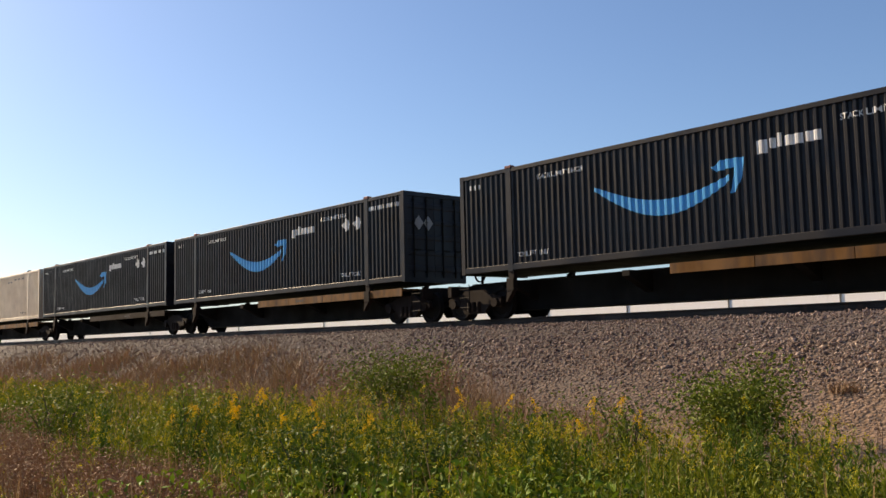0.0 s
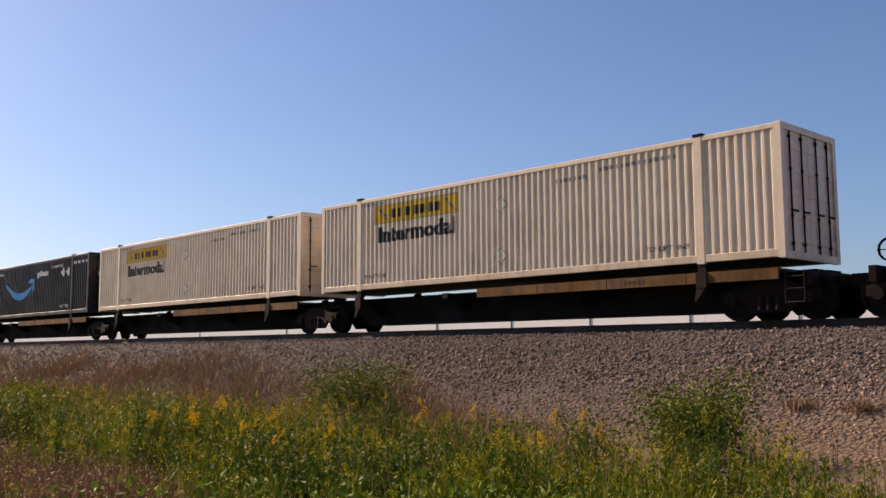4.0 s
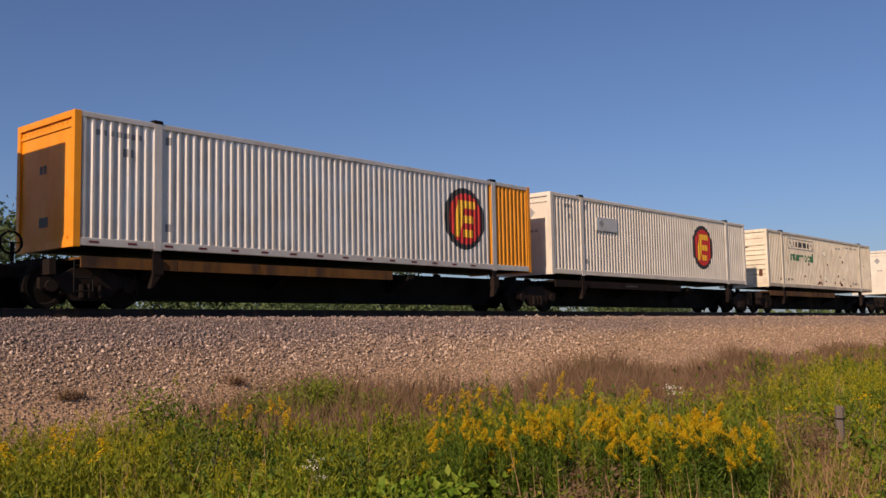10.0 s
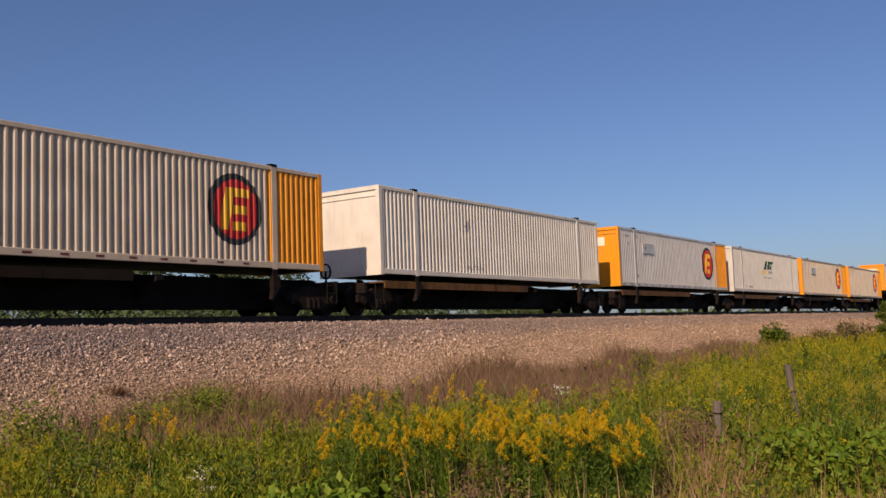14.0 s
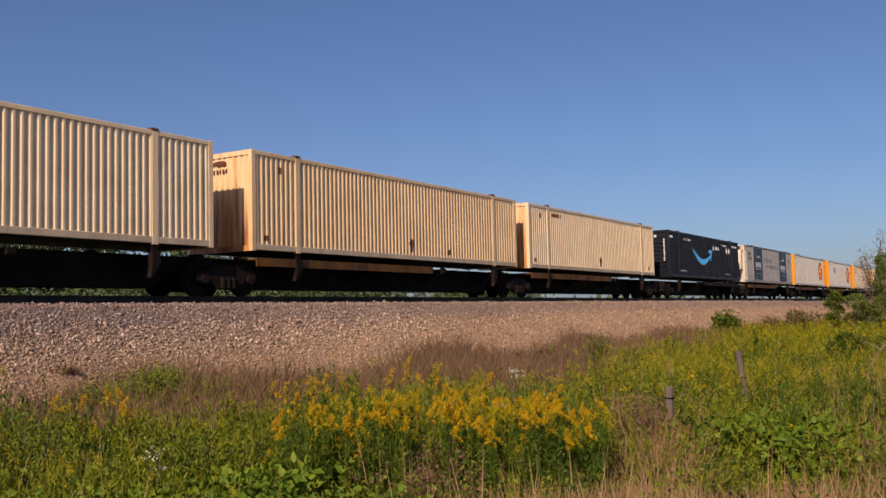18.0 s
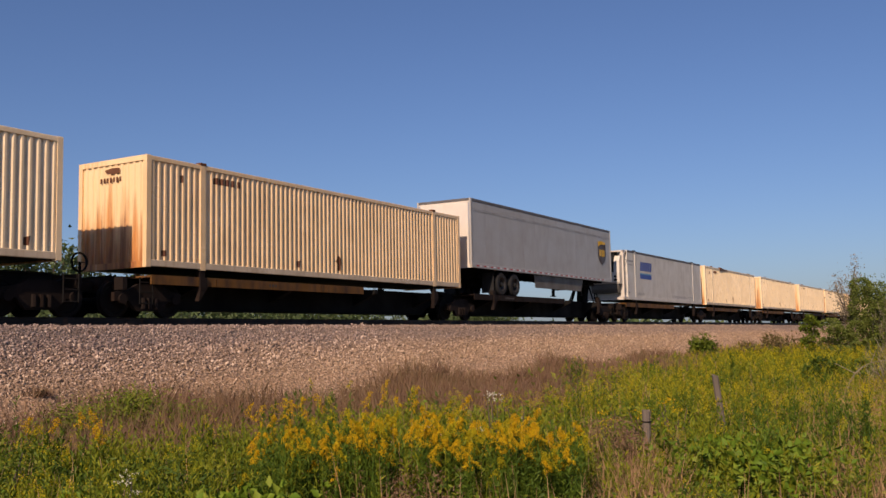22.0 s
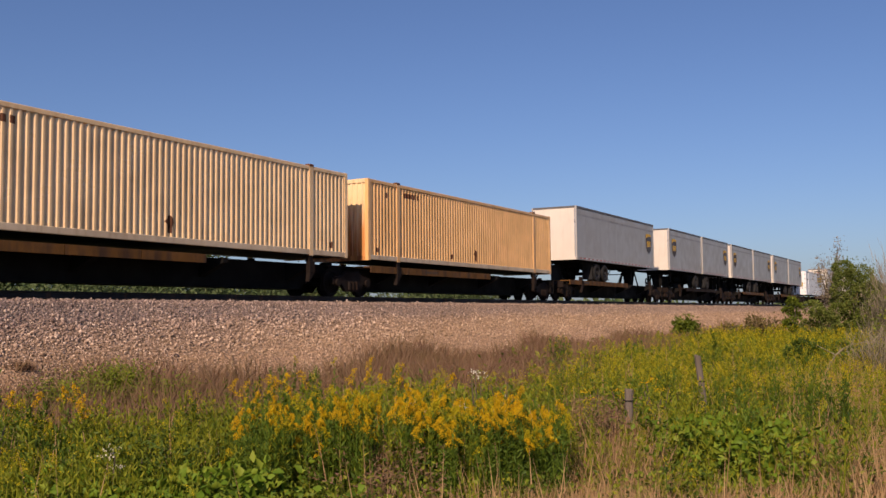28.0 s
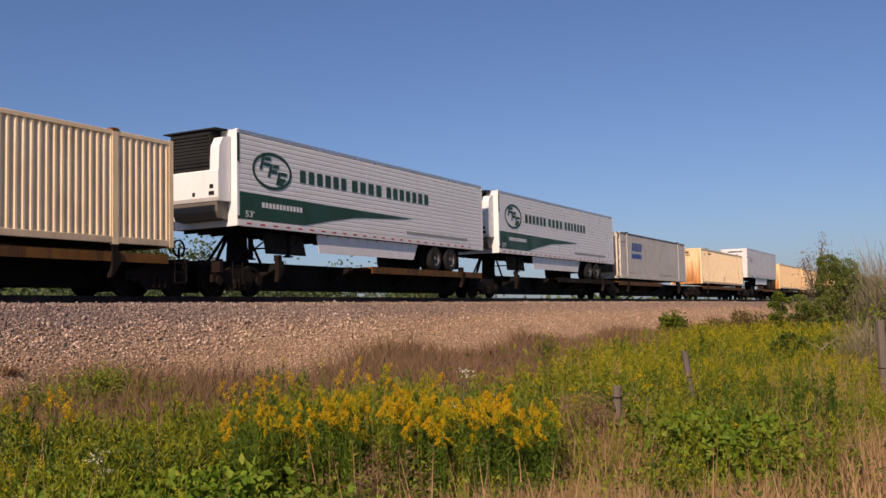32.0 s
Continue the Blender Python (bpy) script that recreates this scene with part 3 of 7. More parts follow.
def marks_dark(cc, worn=False):
    part("logo", shared("smile", lambda: flat("logo", smile(), "blue")), cc, "bright blue curved arrow")
    part("marking", shared("white word", lambda: flat("marking", [rect(9.54, 9.80, 2.0, 2.30), rect(9.88, 10.0, 2.08, 2.30), rect(10.06, 10.14, 2.08, 2.38), rect(10.20, 10.62, 2.08, 2.30), rect(10.70, 11.02, 2.08, 2.30)], "mark_white")), cc, "white blocks of a painted word")
    lettering(cc, "stackL", "white stencilled lettering", "STACK LIMIT   HIGH", 3.02, 2.40, 0.13, 1.65, "mark_white")
    lettering(cc, "stackR", "white stencilled lettering", "STACK LIMIT   HIGH", 11.43, 2.40, 0.13, 1.62, "mark_white")
    lettering(cc, "tloL", "white stencilled lettering", "TOP LIFT ONLY", 2.22, 0.37, 0.13, 1.20, "mark_white")
    lettering(cc, "tloR", "white stencilled lettering", "TOP LIFT ONLY", 12.64, 0.37, 0.13, 1.20, "mark_white")
    part("marking", shared("stack no", lambda: flat("marking", [rect(4.13, 4.22, 2.39, 2.54), rect(12.52, 12.61, 2.39, 2.54)], "mark_white")), cc, "white painted figure")
    for x in (13.01, 13.65):
        part("placard", shared("dia%.2f" % x, lambda: flat("placard", [diamond(x, 2.12, 0.24)], "mark_white")), cc, "white diamond placard")
    part("marking", shared("id bars", lambda: flat("marking", bars(14.31, 15.85, 2.44, 2.57, 11, 0.35) + bars(0.35, 0.85, 2.44, 2.57, 3, 0.35), "mark_white")), cc, "white bars of a serial mark")


def marks_panel(cc, faded=0):
    """Yellow name panel over a dark word."""
    if faded < 2:
        part("name_panel", shared("yp%d" % faded, lambda: flat("name_panel", [rect(2.76, 6.44, 2.05, 2.58)], "yellow_faded" if faded else "yellow")), cc, "yellow rectangular name panel")
    else:
        part("name_panel", shared("yo", lambda: flat("name_panel", [rect(2.76, 6.44, 2.54, 2.58), rect(2.76, 6.44, 2.05, 2.09), rect(2.76, 2.82, 2.09, 2.54), rect(6.38, 6.44, 2.09, 2.54)], "mark_grey")), cc, "faded grey outline of a name panel")
    for i, q in enumerate((rect(2.76, 6.44, 2.585, 2.605), rect(2.76, 6.44, 2.025, 2.045), rect(2.735, 2.76, 2.025, 2.605), rect(6.44, 6.465, 2.025, 2.605))):
        part("panel_border", shared("pbd%d" % i, lambda: flat("panel_border", [q], "mark_grey", y0=-0.006)), cc, "thin dark border of the panel")
    part("marking", shared("pb", lambda: flat("marking", bars(3.55, 4.0, 2.17, 2.44, 2, 0.45) + bars(4.2, 5.70, 2.17, 2.44, 5, 0.35), "mark_black", y0=-0.008)), cc, "dark bars on the panel")
    part("logo", shared("pe", lambda: flat("logo", [[(2.9, 2.5), (3.3, 2.12), (3.42, 2.12), (3.05, 2.5)], [(5.85, 2.5), (6.25, 2.12), (6.37, 2.12), (5.98, 2.5)]], "mark_grey", y0=-0.008)), cc, "thin slanted scroll marks")
    w = ("green_worn" if faded else "mark_black")
    lettering(cc, "inter" + w, "bold painted word", "Intermodal", 2.94, 1.43, 0.50, 3.42, w, True, -0.005, 0.035)
    lettering(cc, "jtL", "black stencilled lettering", "TOP LIFT ONLY", 2.18, 0.37, 0.12, 1.19, "mark_black")
    lettering(cc, "jtR", "black stencilled lettering", "TOP LIFT ONLY", 12.72, 0.37, 0.12, 1.19, "mark_black")
    part("marking", shared("jid", lambda: flat("marking", bars(11.4, 13.6, 2.48, 2.58, 14, 0.4) + bars(2.2, 3.2, 2.64, 2.70, 8, 0.4) + bars(10.0, 11.0, 2.36, 2.46, 7, 0.4), "mark_grey")), cc, "small grey bars of serial marks")
    for z in (2.04, 0.65):
        part("placard", shared("jf%.1f" % z, lambda: flat("placard", [diamond(8.09, z, 0.26)], "patch")), cc, "grey border of the diamond placard")
        part("placard", shared("jd%.1f" % z, lambda: flat("placard", [diamond(8.09, z, 0.22)], "pale", y0=-0.008)), cc, "pale diamond placard")
    if faded:
        def holes():
            rng = random.Random(4)
            out = []
            for i in range(30):
                x = rng.choice((rng.uniform(6.6, 8.2), rng.uniform(10.2, 11.2), rng.uniform(0.8, 15.4)))
                z = 0.26 + rng.random() ** 2.2 * (0.5 if i < 22 else 1.8)
                w, h = rng.uniform(0.03, 0.11), rng.uniform(0.05, 0.16)
                out.append([(x - w, z), (x - 0.3 * w, z - 0.3 * h), (x + w, z + 0.1 * h), (x + 0.7 * w, z + h), (x - 0.5 * w, z + 0.8 * h)])
            return flat("rust_patch", out, "rust_stain")
        for i, q in enumerate(([(0.9, 2.03), (1.3, 2.0), (1.7, 2.04), (1.5, 2.07), (1.1, 2.06)], [(0.3, 0.5), (0.5, 0.55), (0.44, 0.92), (0.29, 0.84)], [(1.9, 1.5), (2.3, 1.47), (2.32, 1.51)])):
            end_sign(cc, [q], "rust_stain", "rust breaking through the end wall", "endJ2%d" % i, 0.003)
        tagged(part("rust_patch", shared("jr", holes), cc), "dark rust holes scattered over the side", kind="stuff")


def marks_oval(cc, orange=True, sign=True, x=12.73):
    part("logo", shared("ov%.2f" % x, lambda: flat("logo", [oval(x, 1.55, 0.97, 0.96)], "mark_black")), cc, "black oval emblem ground")
    part("logo", shared("or%.2f" % x, lambda: flat("logo", [oval(x + 0.03, 1.55, 0.80, 0.80)], "red_mark", y0=-0.008)), cc, "red oval of the emblem")
    part("logo", shared("oy%.2f" % x, lambda: flat("logo", [[(x - 0.52, 0.98), (x - 0.22, 0.98), (x - 0.05, 2.12), (x - 0.35, 2.12)], rect(x - 0.02, x + 0.48, 1.88, 2.12), rect(x - 0.06, x + 0.44, 1.42, 1.66), rect(x - 0.12, x + 0.42, 0.98, 1.22)], "gold", y0=-0.012)), cc, "gold blocks of the emblem")
    if sign:
        part("patch", shared("sgn", lambda: Mesh().box(2.96, 4.41, -0.012, 0.012, 1.72, 2.22).data("patch", "silver")), cc, "plain silver rectangular plate")
        part("placard", shared("sgd", lambda: flat("placard", [diamond(3.30, 1.99, 0.17)], "patch", False, y0=-0.016)), cc, "dull grey diamond on the plate")
    part("marking", shared("ob", lambda: flat("marking", bars(0.5, 1.6, 2.42, 2.54, 7, 0.4) + [rect(1.15, 1.25, 2.02, 2.2), rect(1.3, 1.4, 2.02, 2.2), rect(2.2, 2.32, 0.45, 0.62), rect(2.2, 2.32, 2.42, 2.6)], "mark_grey")), cc, "small grey bars of serial marks")
    if orange:
        part("conspicuity_tape", shared("tape", lambda: flat("conspicuity_tape", [rect(0.35 + i * 0.9, 0.57 + i * 0.9, 0.09, 0.14) for i in range(15)], "red", False, -0.006)), cc, "row of red reflective dashes on the bottom rail")


def marks_tan(cc, k):
    part("placard", shared("tp", lambda: flat("placard", [diamond(8.12, 0.60, 0.19), rect(8.06, 8.18, 0.3, 0.5)], "rust_stain")), cc, "dark diamond stain")
    if k % 3 != 1:
        part("marking", shared("tb", lambda: flat("marking", bars(2.4, 3.5, 2.42, 2.6, 5, 0.3), "rust_stain")), cc, "dark smudged serial marks")
    part("rust_patch", shared("tr%d" % (k % 3), lambda: flat("rust_patch", [[(15.2 - k % 3 * 4.6, 0.3), (15.3 - k % 3 * 4.6, 0.3), (15.34 - k % 3 * 4.6, 0.52), (15.2 - k % 3 * 4.6, 0.48)], rect(0.55, 0.68, 0.3, 0.46), rect(1.2, 1.26, 2.3, 2.5)], "rust_stain")), cc, "small dark rust marks")


def nose_end(kind):
    """The closed end wall, at x = 0, in the plane of the end."""
    m = Mesh()
    if kind == "ribs":
        prof = [(0.09, CH - 0.12), (0.09, 0.12), (0.05, 0.12), (0.0, 0.14), (0.0, 0.52), (0.05, 0.54)]
        for i in range(7):
            z = 0.62 + i * 0.24
            prof += [(0.05, z), (0.005, z + 0.025), (0.005, z + 0.075), (0.05, z + 0.10)]
        m.prism(prof + [(0.05, 2.42), (0.02, 2.44), (0.02, 2.60), (0.05, 2.62), (0.05, CH - 0.12)], 0.10, CW - 0.10, "y")
    elif kind == "corr":
        prof = [(0.09, CW - 0.10), (0.09, 0.10), (0.05, 0.10)]
        for i in range(10):
            y = 0.22 + i * 0.225
            prof += [(0.05, y), (0.012, y + 0.03), (0.012, y + 0.09), (0.05, y + 0.12)]
        m.prism(prof + [(0.05, CW - 0.10)], 0.12, CH - 0.12, "z")
    else:
        m.box(0.05, 0.09, 0.10, CW - 0.10, 0.12, CH - 0.12)
        m.box(0.02, 0.06, 0.3, CW - 0.3, 0.16, 0.24)
        m.box(0.02, 0.06, 0.12, CW - 0.12, CH - 0.34, CH - 0.28)
        for i in range(12):
            m.box(0.035, 0.055, 0.2 + i * 0.19, 0.24 + i * 0.19, CH - 0.24, CH - 0.20)
    return m


def door_leaf(leaf):
    """One of a pair of doors with pressed panels, at x = CL."""
    a, b = (0.10, CW / 2 - 0.008) if not leaf else (CW / 2 + 0.008, CW - 0.10)
    m = Mesh()
    prof = [(CL - 0.09, 0.12), (CL - 0.05, 0.12)]
    for i in range(5):
        z = 0.35 + i * 0.50
        prof += [(CL - 0.05, z), (CL - 0.035, z + 0.03), (CL - 0.035, z + 0.15), (CL - 0.05, z + 0.18)]
    prof += [(CL - 0.05, CH - 0.12), (CL - 0.09, CH - 0.12)]
    return m.prism(prof, a, b, "y")


def lock_rod(y):
    m = Mesh()
    m.rod((CL - 0.02, y, 0.14), (CL - 0.02, y, CH - 0.14), 0.02, 6)
    for z in (0.3, 0.9, 1.9, 2.6):
        m.box(CL - 0.045, CL - 0.005, y - 0.05, y + 0.05, z, z + 0.05)
    m.box(CL - 0.03, CL - 0.005, y, y + 0.28, 1.02, 1.06)
    return m


def container(spec, L=CL):
    """A corrugated steel box: sheets, rails, posts, castings, end walls, roof and floor."""
    side, end, rail, post = spec["side"], spec["end"], spec["rail"], spec["post"]
    cc = thing("shipping_container", spec["label"], "container", "containers of the freight train")
    key = spec["key"]
    xl, xr = 0.14, L - 0.14
    x40 = (1.981, L - 1.981) if L > 13 else ()
    xo = 13.9 if spec.get("orange") else None
    for far in (0, 1):
        nm = "side_panel"
        def sheet(a, b, mat):
            m = side_sheet(a, b, 0.20, CH - 0.13)
            if far:
                m.v = [(x, CW - y, z) for x, y, z in m.v]
            return m.data(nm, mat)
        part(nm, shared(("sheet", far, side, L, xo), lambda: sheet(xl, xo or xr, side)), cc)
        if xo:
            part(nm, shared(("sheetO", far, L), lambda: sheet(xo, xr, "orange")), cc, "orange end stretch of the side")
        y0, y1 = (0.0, 0.10) if not far else (CW - 0.10, CW)
        part("bottom_rail", shared(("br", far, rail, L), lambda: Mesh().box(0.09, L - 0.09, y0, y1, 0.03, 0.20, 0.012).data("bottom_rail", rail)), cc)
        part("top_rail", shared(("tr", far, spec.get("top", rail), L), lambda: Mesh().box(0.09, L - 0.09, y0, y1, CH - 0.13, CH - 0.01, 0.012).data("top_rail", spec.get("top", rail))), cc)
        for x in x40:
            part("lift_post", shared(("lp", far, post, x), lambda: Mesh().box(x - 0.095, x + 0.095, -0.006 if not far else CW - 0.08, 0.08 if not far else CW + 0.006, 0.0, CH).data("lift_post", post)), cc)
            part("corner_casting", shared(("lc", far, spec["cast"], x), lambda: Mesh().box(x - 0.11, x + 0.11, -0.012 if not far else CW - 0.16, 0.16 if not far else CW + 0.012, CH - 0.03, CH + 0.055, 0.012).data("corner_casting", spec["cast"])), cc, "dark lifting casting")
        for x0, x1 in ((0.0, 0.15), (L - 0.15, L)):
            cm = spec.get("corner", rail) if not (xo and x0 > 1) else "orange"
            part("corner_post", shared(("cp", far, cm, x0), lambda: Mesh().box(x0, x1, y0 - 0.004 if not far else CW - 0.14, 0.14 if not far else CW + 0.004, 0.0, CH, 0.012).data("corner_post", cm)), cc)
    part("roof", shared(("roof", rail, L), lambda: Mesh().box(0.1, L - 0.1, 0.1, CW - 0.1, CH - 0.06, CH - 0.02).data("roof", rail)), cc)
    part("floor", shared(("floor", L), lambda: Mesh().box(0.1, L - 0.1, 0.1, CW - 0.1, 0.04, 0.14).data("floor", "steel_dark")), cc)
    part("end_wall", shared(("nose", spec["nose"], end), lambda: nose_end(spec["nose"]).data("end_wall", end)), cc)
    for z0, z1 in ((0.0, 0.16), (CH - 0.14, CH)):
        part("end_rail", shared(("er", z0, end), lambda: Mesh().box(0.0, 0.12, 0.14, CW - 0.14, z0, z1).data("end_rail", end)), cc)
        part("end_rail", shared(("er2", z0, end, L), lambda: Mesh().box(L - 0.12, L, 0.14, CW - 0.14, z0, z1).data("end_rail", end)), cc)
    def moved(m):
        m.v = [(x + L - CL, y, z) for x, y, z in m.v]
        return m
    for leaf in (0, 1):
        dd = part("door", shared(("door", end, L, leaf), lambda: moved(door_leaf(leaf)).data("door", end)), cc)
        for y in ((0.42, 0.95) if not leaf else (CW - 0.95, CW - 0.42)):
            part("lock_rod", shared(("rods", L, y), lambda: moved(lock_rod(y)).data("lock_rod", "steel_dark")), dd)
    return cc


def end_sign(cc, polys, mat, label, key, x=0.044):
    """A flat marking on the closed end; outlines in (y, z)."""
    def make():
        m = Mesh()
        for p in polys:
            m.add([(x, y, z) for y, z in p], [tuple(range(len(p)))[::-1]])
        return m.data("marking", mat)
    part("marking", shared(key, make), cc, label)


SPEC = {
    "A": dict(key="A", side="black", end="black", rail="black", post="black", cast="red", nose="ribs", label="black corrugated container with a blue curved arrow and white lettering"),
    "J": dict(key="J", side="cream", end="cream", rail="cream_rail", post="cream", corner="cream", top="cream", cast="steel_dark", nose="ribs", label="cream corrugated container with a yellow name panel on a spine car"),
    "J2": dict(key="J2", side="white_old", end="white_old", rail="cream_rail", post="white_old", corner="white_old", top="white_old", cast="steel_dark", nose="ribs", label="worn white corrugated container with a faded name panel and rust"),
    "E": dict(key="E", side="silver", end="orange", rail="silver", top="silver", post="silver", cast="steel_dark", nose="flat", orange=True, corner="orange", label="silver corrugated container with orange ends and a round red emblem"),
    "En": dict(key="En", side="white", end="white", rail="white", post="white", cast="steel_dark", nose="flat", label="white corrugated container with a round red emblem on a spine car"),
    "R": dict(key="R", side="red", end="red", rail="red", post="red", cast="red", nose="corr", label="dull red corrugated forty foot container on a spine car"),
    "B": dict(key="B", side="white_dull", end="white_dull", rail="white_dull", post="white_dull", cast="red", nose="flat", label="white corrugated container with a dark green slanted emblem"),
    "W": dict(key="W", side="white", end="white", rail="white", post="white", cast="steel_dark", nose="flat", label="plain white corrugated container on a spine car"),
    "T": dict(key="T", side="tan", end="tan_end", rail="tan_rail", post="tan", cast="rust_stain", corner="tan", top="tan", nose="corr", label="tan corrugated container with rust-streaked end on a spine car"),
}


def load_container(kind, k=0, L=CL):
    spec = dict(SPEC[kind])
    if kind == "E" and k in (17, 18, 22):
        spec.update(side="silver_old", rail="silver_old", top="silver_old", post="silver_old", label="dusty beige corrugated container with orange ends and a round red emblem")
    if kind == "T" and k == 44:
        spec.update(side="tan_orange", post="tan_orange", corner="tan_orange", top="tan_orange", label="orange-tan corrugated container with rust-streaked end on a spine car")
    elif kind == "T" and k not in (28, 35, 45, 46):
        spec.update(side="tan_pale", post="tan_pale", corner="tan_pale", top="tan_pale", label="pale tan corrugated container with rust-streaked end on a spine car")
    cc = container(spec, L)
    if kind == "A":
        marks_dark(cc)
        end_sign(cc, bars(0.75, 1.85, 2.46, 2.60, 6, 0.25), "mark_white", "white bars of a painted name on the end", "endA", 0.004)
        end_sign(cc, [[(0.8, 2.40), (1.3, 2.34), (1.8, 2.40), (1.3, 2.37)]], "blue", "thin blue curve under the name", "endA3", 0.004)
        for y in (1.35, 1.95):
            end_sign(cc, [diamond(y, 2.02, 0.22)], "patch", "grey diamond placard on the end", "endA4%.1f" % y, 0.004)
        def door_plates():
            m = Mesh()
            for y in (0.62, 1.02):
                m.add([(CL - 0.012, y + p, 1.9 + q) for p, q in ((-0.2, 0), (0, -0.24), (0.2, 0), (0, 0.24))], [(0, 1, 2, 3)])
            return m.data("placard", "mark_grey")
        part("placard", shared("adp", door_plates), cc, "pale diamonds on the doors")
        end_sign(cc, [rect(0.24, 0.32, 1.0 + 0.14 * i, 1.09 + 0.14 * i) for i in range(10)], "mark_white", "white upright bar of serial marks", "endA2", 0.004)
    elif kind == "J":
        marks_panel(cc)
    elif kind == "J2":
        marks_panel(cc, k)
    elif kind == "E":
        marks_oval(cc, True, k in (0, 16, 18, 20, 23))
        if k in (0, 16, 18, 20):
            end_sign(cc, [rect(0.75, 1.7, 2.0, 2.42)], "pale", "pale rectangular sign on the end", "endE")
        end_sign(cc, bars(1.3, 1.6, 1.68, 1.86, 2, 0.3) + bars(1.2, 1.6, 0.5, 0.72, 1, 0), "brown", "dark bars on the end", "endE2")
    elif kind == "En":
        marks_oval(cc, False, True, 12.9 if k == 12 else 11.7)
        end_sign(cc, [diamond(0.9, 2.2, 0.2), diamond(1.6, 2.2, 0.2)] + bars(0.6, 0.9, 1.5, 1.6, 2, 0.3) + bars(1.3, 1.9, 1.2, 1.3, 4, 0.4), "patch", "faint grey marks on the end", "endEn")
    elif kind == "B":
        part("logo", shared("bl", lambda: flat("logo", [[(6.94, 1.62), (7.5, 2.22), (7.9, 2.22), (7.6, 1.62)], [(7.75, 1.62), (8.1, 2.24), (8.7, 2.2), (8.3, 1.62)], [(8.45, 1.62), (8.8, 2.22), (9.4, 2.24), (9.3, 2.08), (9.0, 2.05), (8.75, 1.62)]], "green_dark")), cc, "dark green slanted emblem")
        part("marking", shared("bl2", lambda: flat("marking", bars(6.6, 7.9, 1.34, 1.52, 7, 0.2), "gold")), cc, "gold bars below the emblem")
        part("marking", shared("bl3", lambda: flat("marking", bars(8.0, 9.0, 1.34, 1.52, 5, 0.2) + bars(7.0, 9.0, 1.0, 1.1, 8, 0.4) + bars(2.6, 4.2, 0.3, 0.42, 9, 0.35), "mark_grey")), cc, "grey bars of small writing")
    elif kind == "W":
        part("placard", shared("wp", lambda: flat("placard", [diamond(5.2, 1.9, 0.22)], "patch")), cc, "grey diamond placard")
        lettering(cc, "wt", "grey stencilled lettering", "TOP LIFT ONLY", 5.0, 0.34, 0.13, 1.2, "mark_grey")
    elif kind == "T":
        marks_tan(cc, k)
        end_sign(cc, [[(1.0, 2.52), (1.2, 2.48), (1.52, 2.53), (1.58, 2.62), (1.3, 2.66), (1.02, 2.64)]] + bars(0.95, 1.75, 2.28, 2.41, 7, 0.4), "rust_stain", "dark vent stain and smudged marks on the end", "endT", 0.008)
        if k % 2 == 0:
            end_sign(cc, [diamond(2.05, 0.78, 0.2)], "rust_stain", "rust-brown diamond placard on the end", "endT2", 0.008)
        if k == 32:
            part("torn_patch", Mesh().box(4.2, 4.9, -0.03, 0.1, 2.70, 2.95, 0.02).add([(4.9, -0.02, 2.9), (6.6, -0.01, 2.83), (6.6, -0.01, 2.78), (4.9, -0.02, 2.72)], [(0, 1, 2, 3)]).data("torn_patch", "rust_stain"), cc, "torn dark sheet over the top rail")
    elif kind == "R":
        part("marking", shared("rm", lambda: flat("marking", bars(0.5, 1.1, 2.3, 2.5, 4, 0.3), "mark_grey")), cc, "pale bars of serial marks")
    return cc


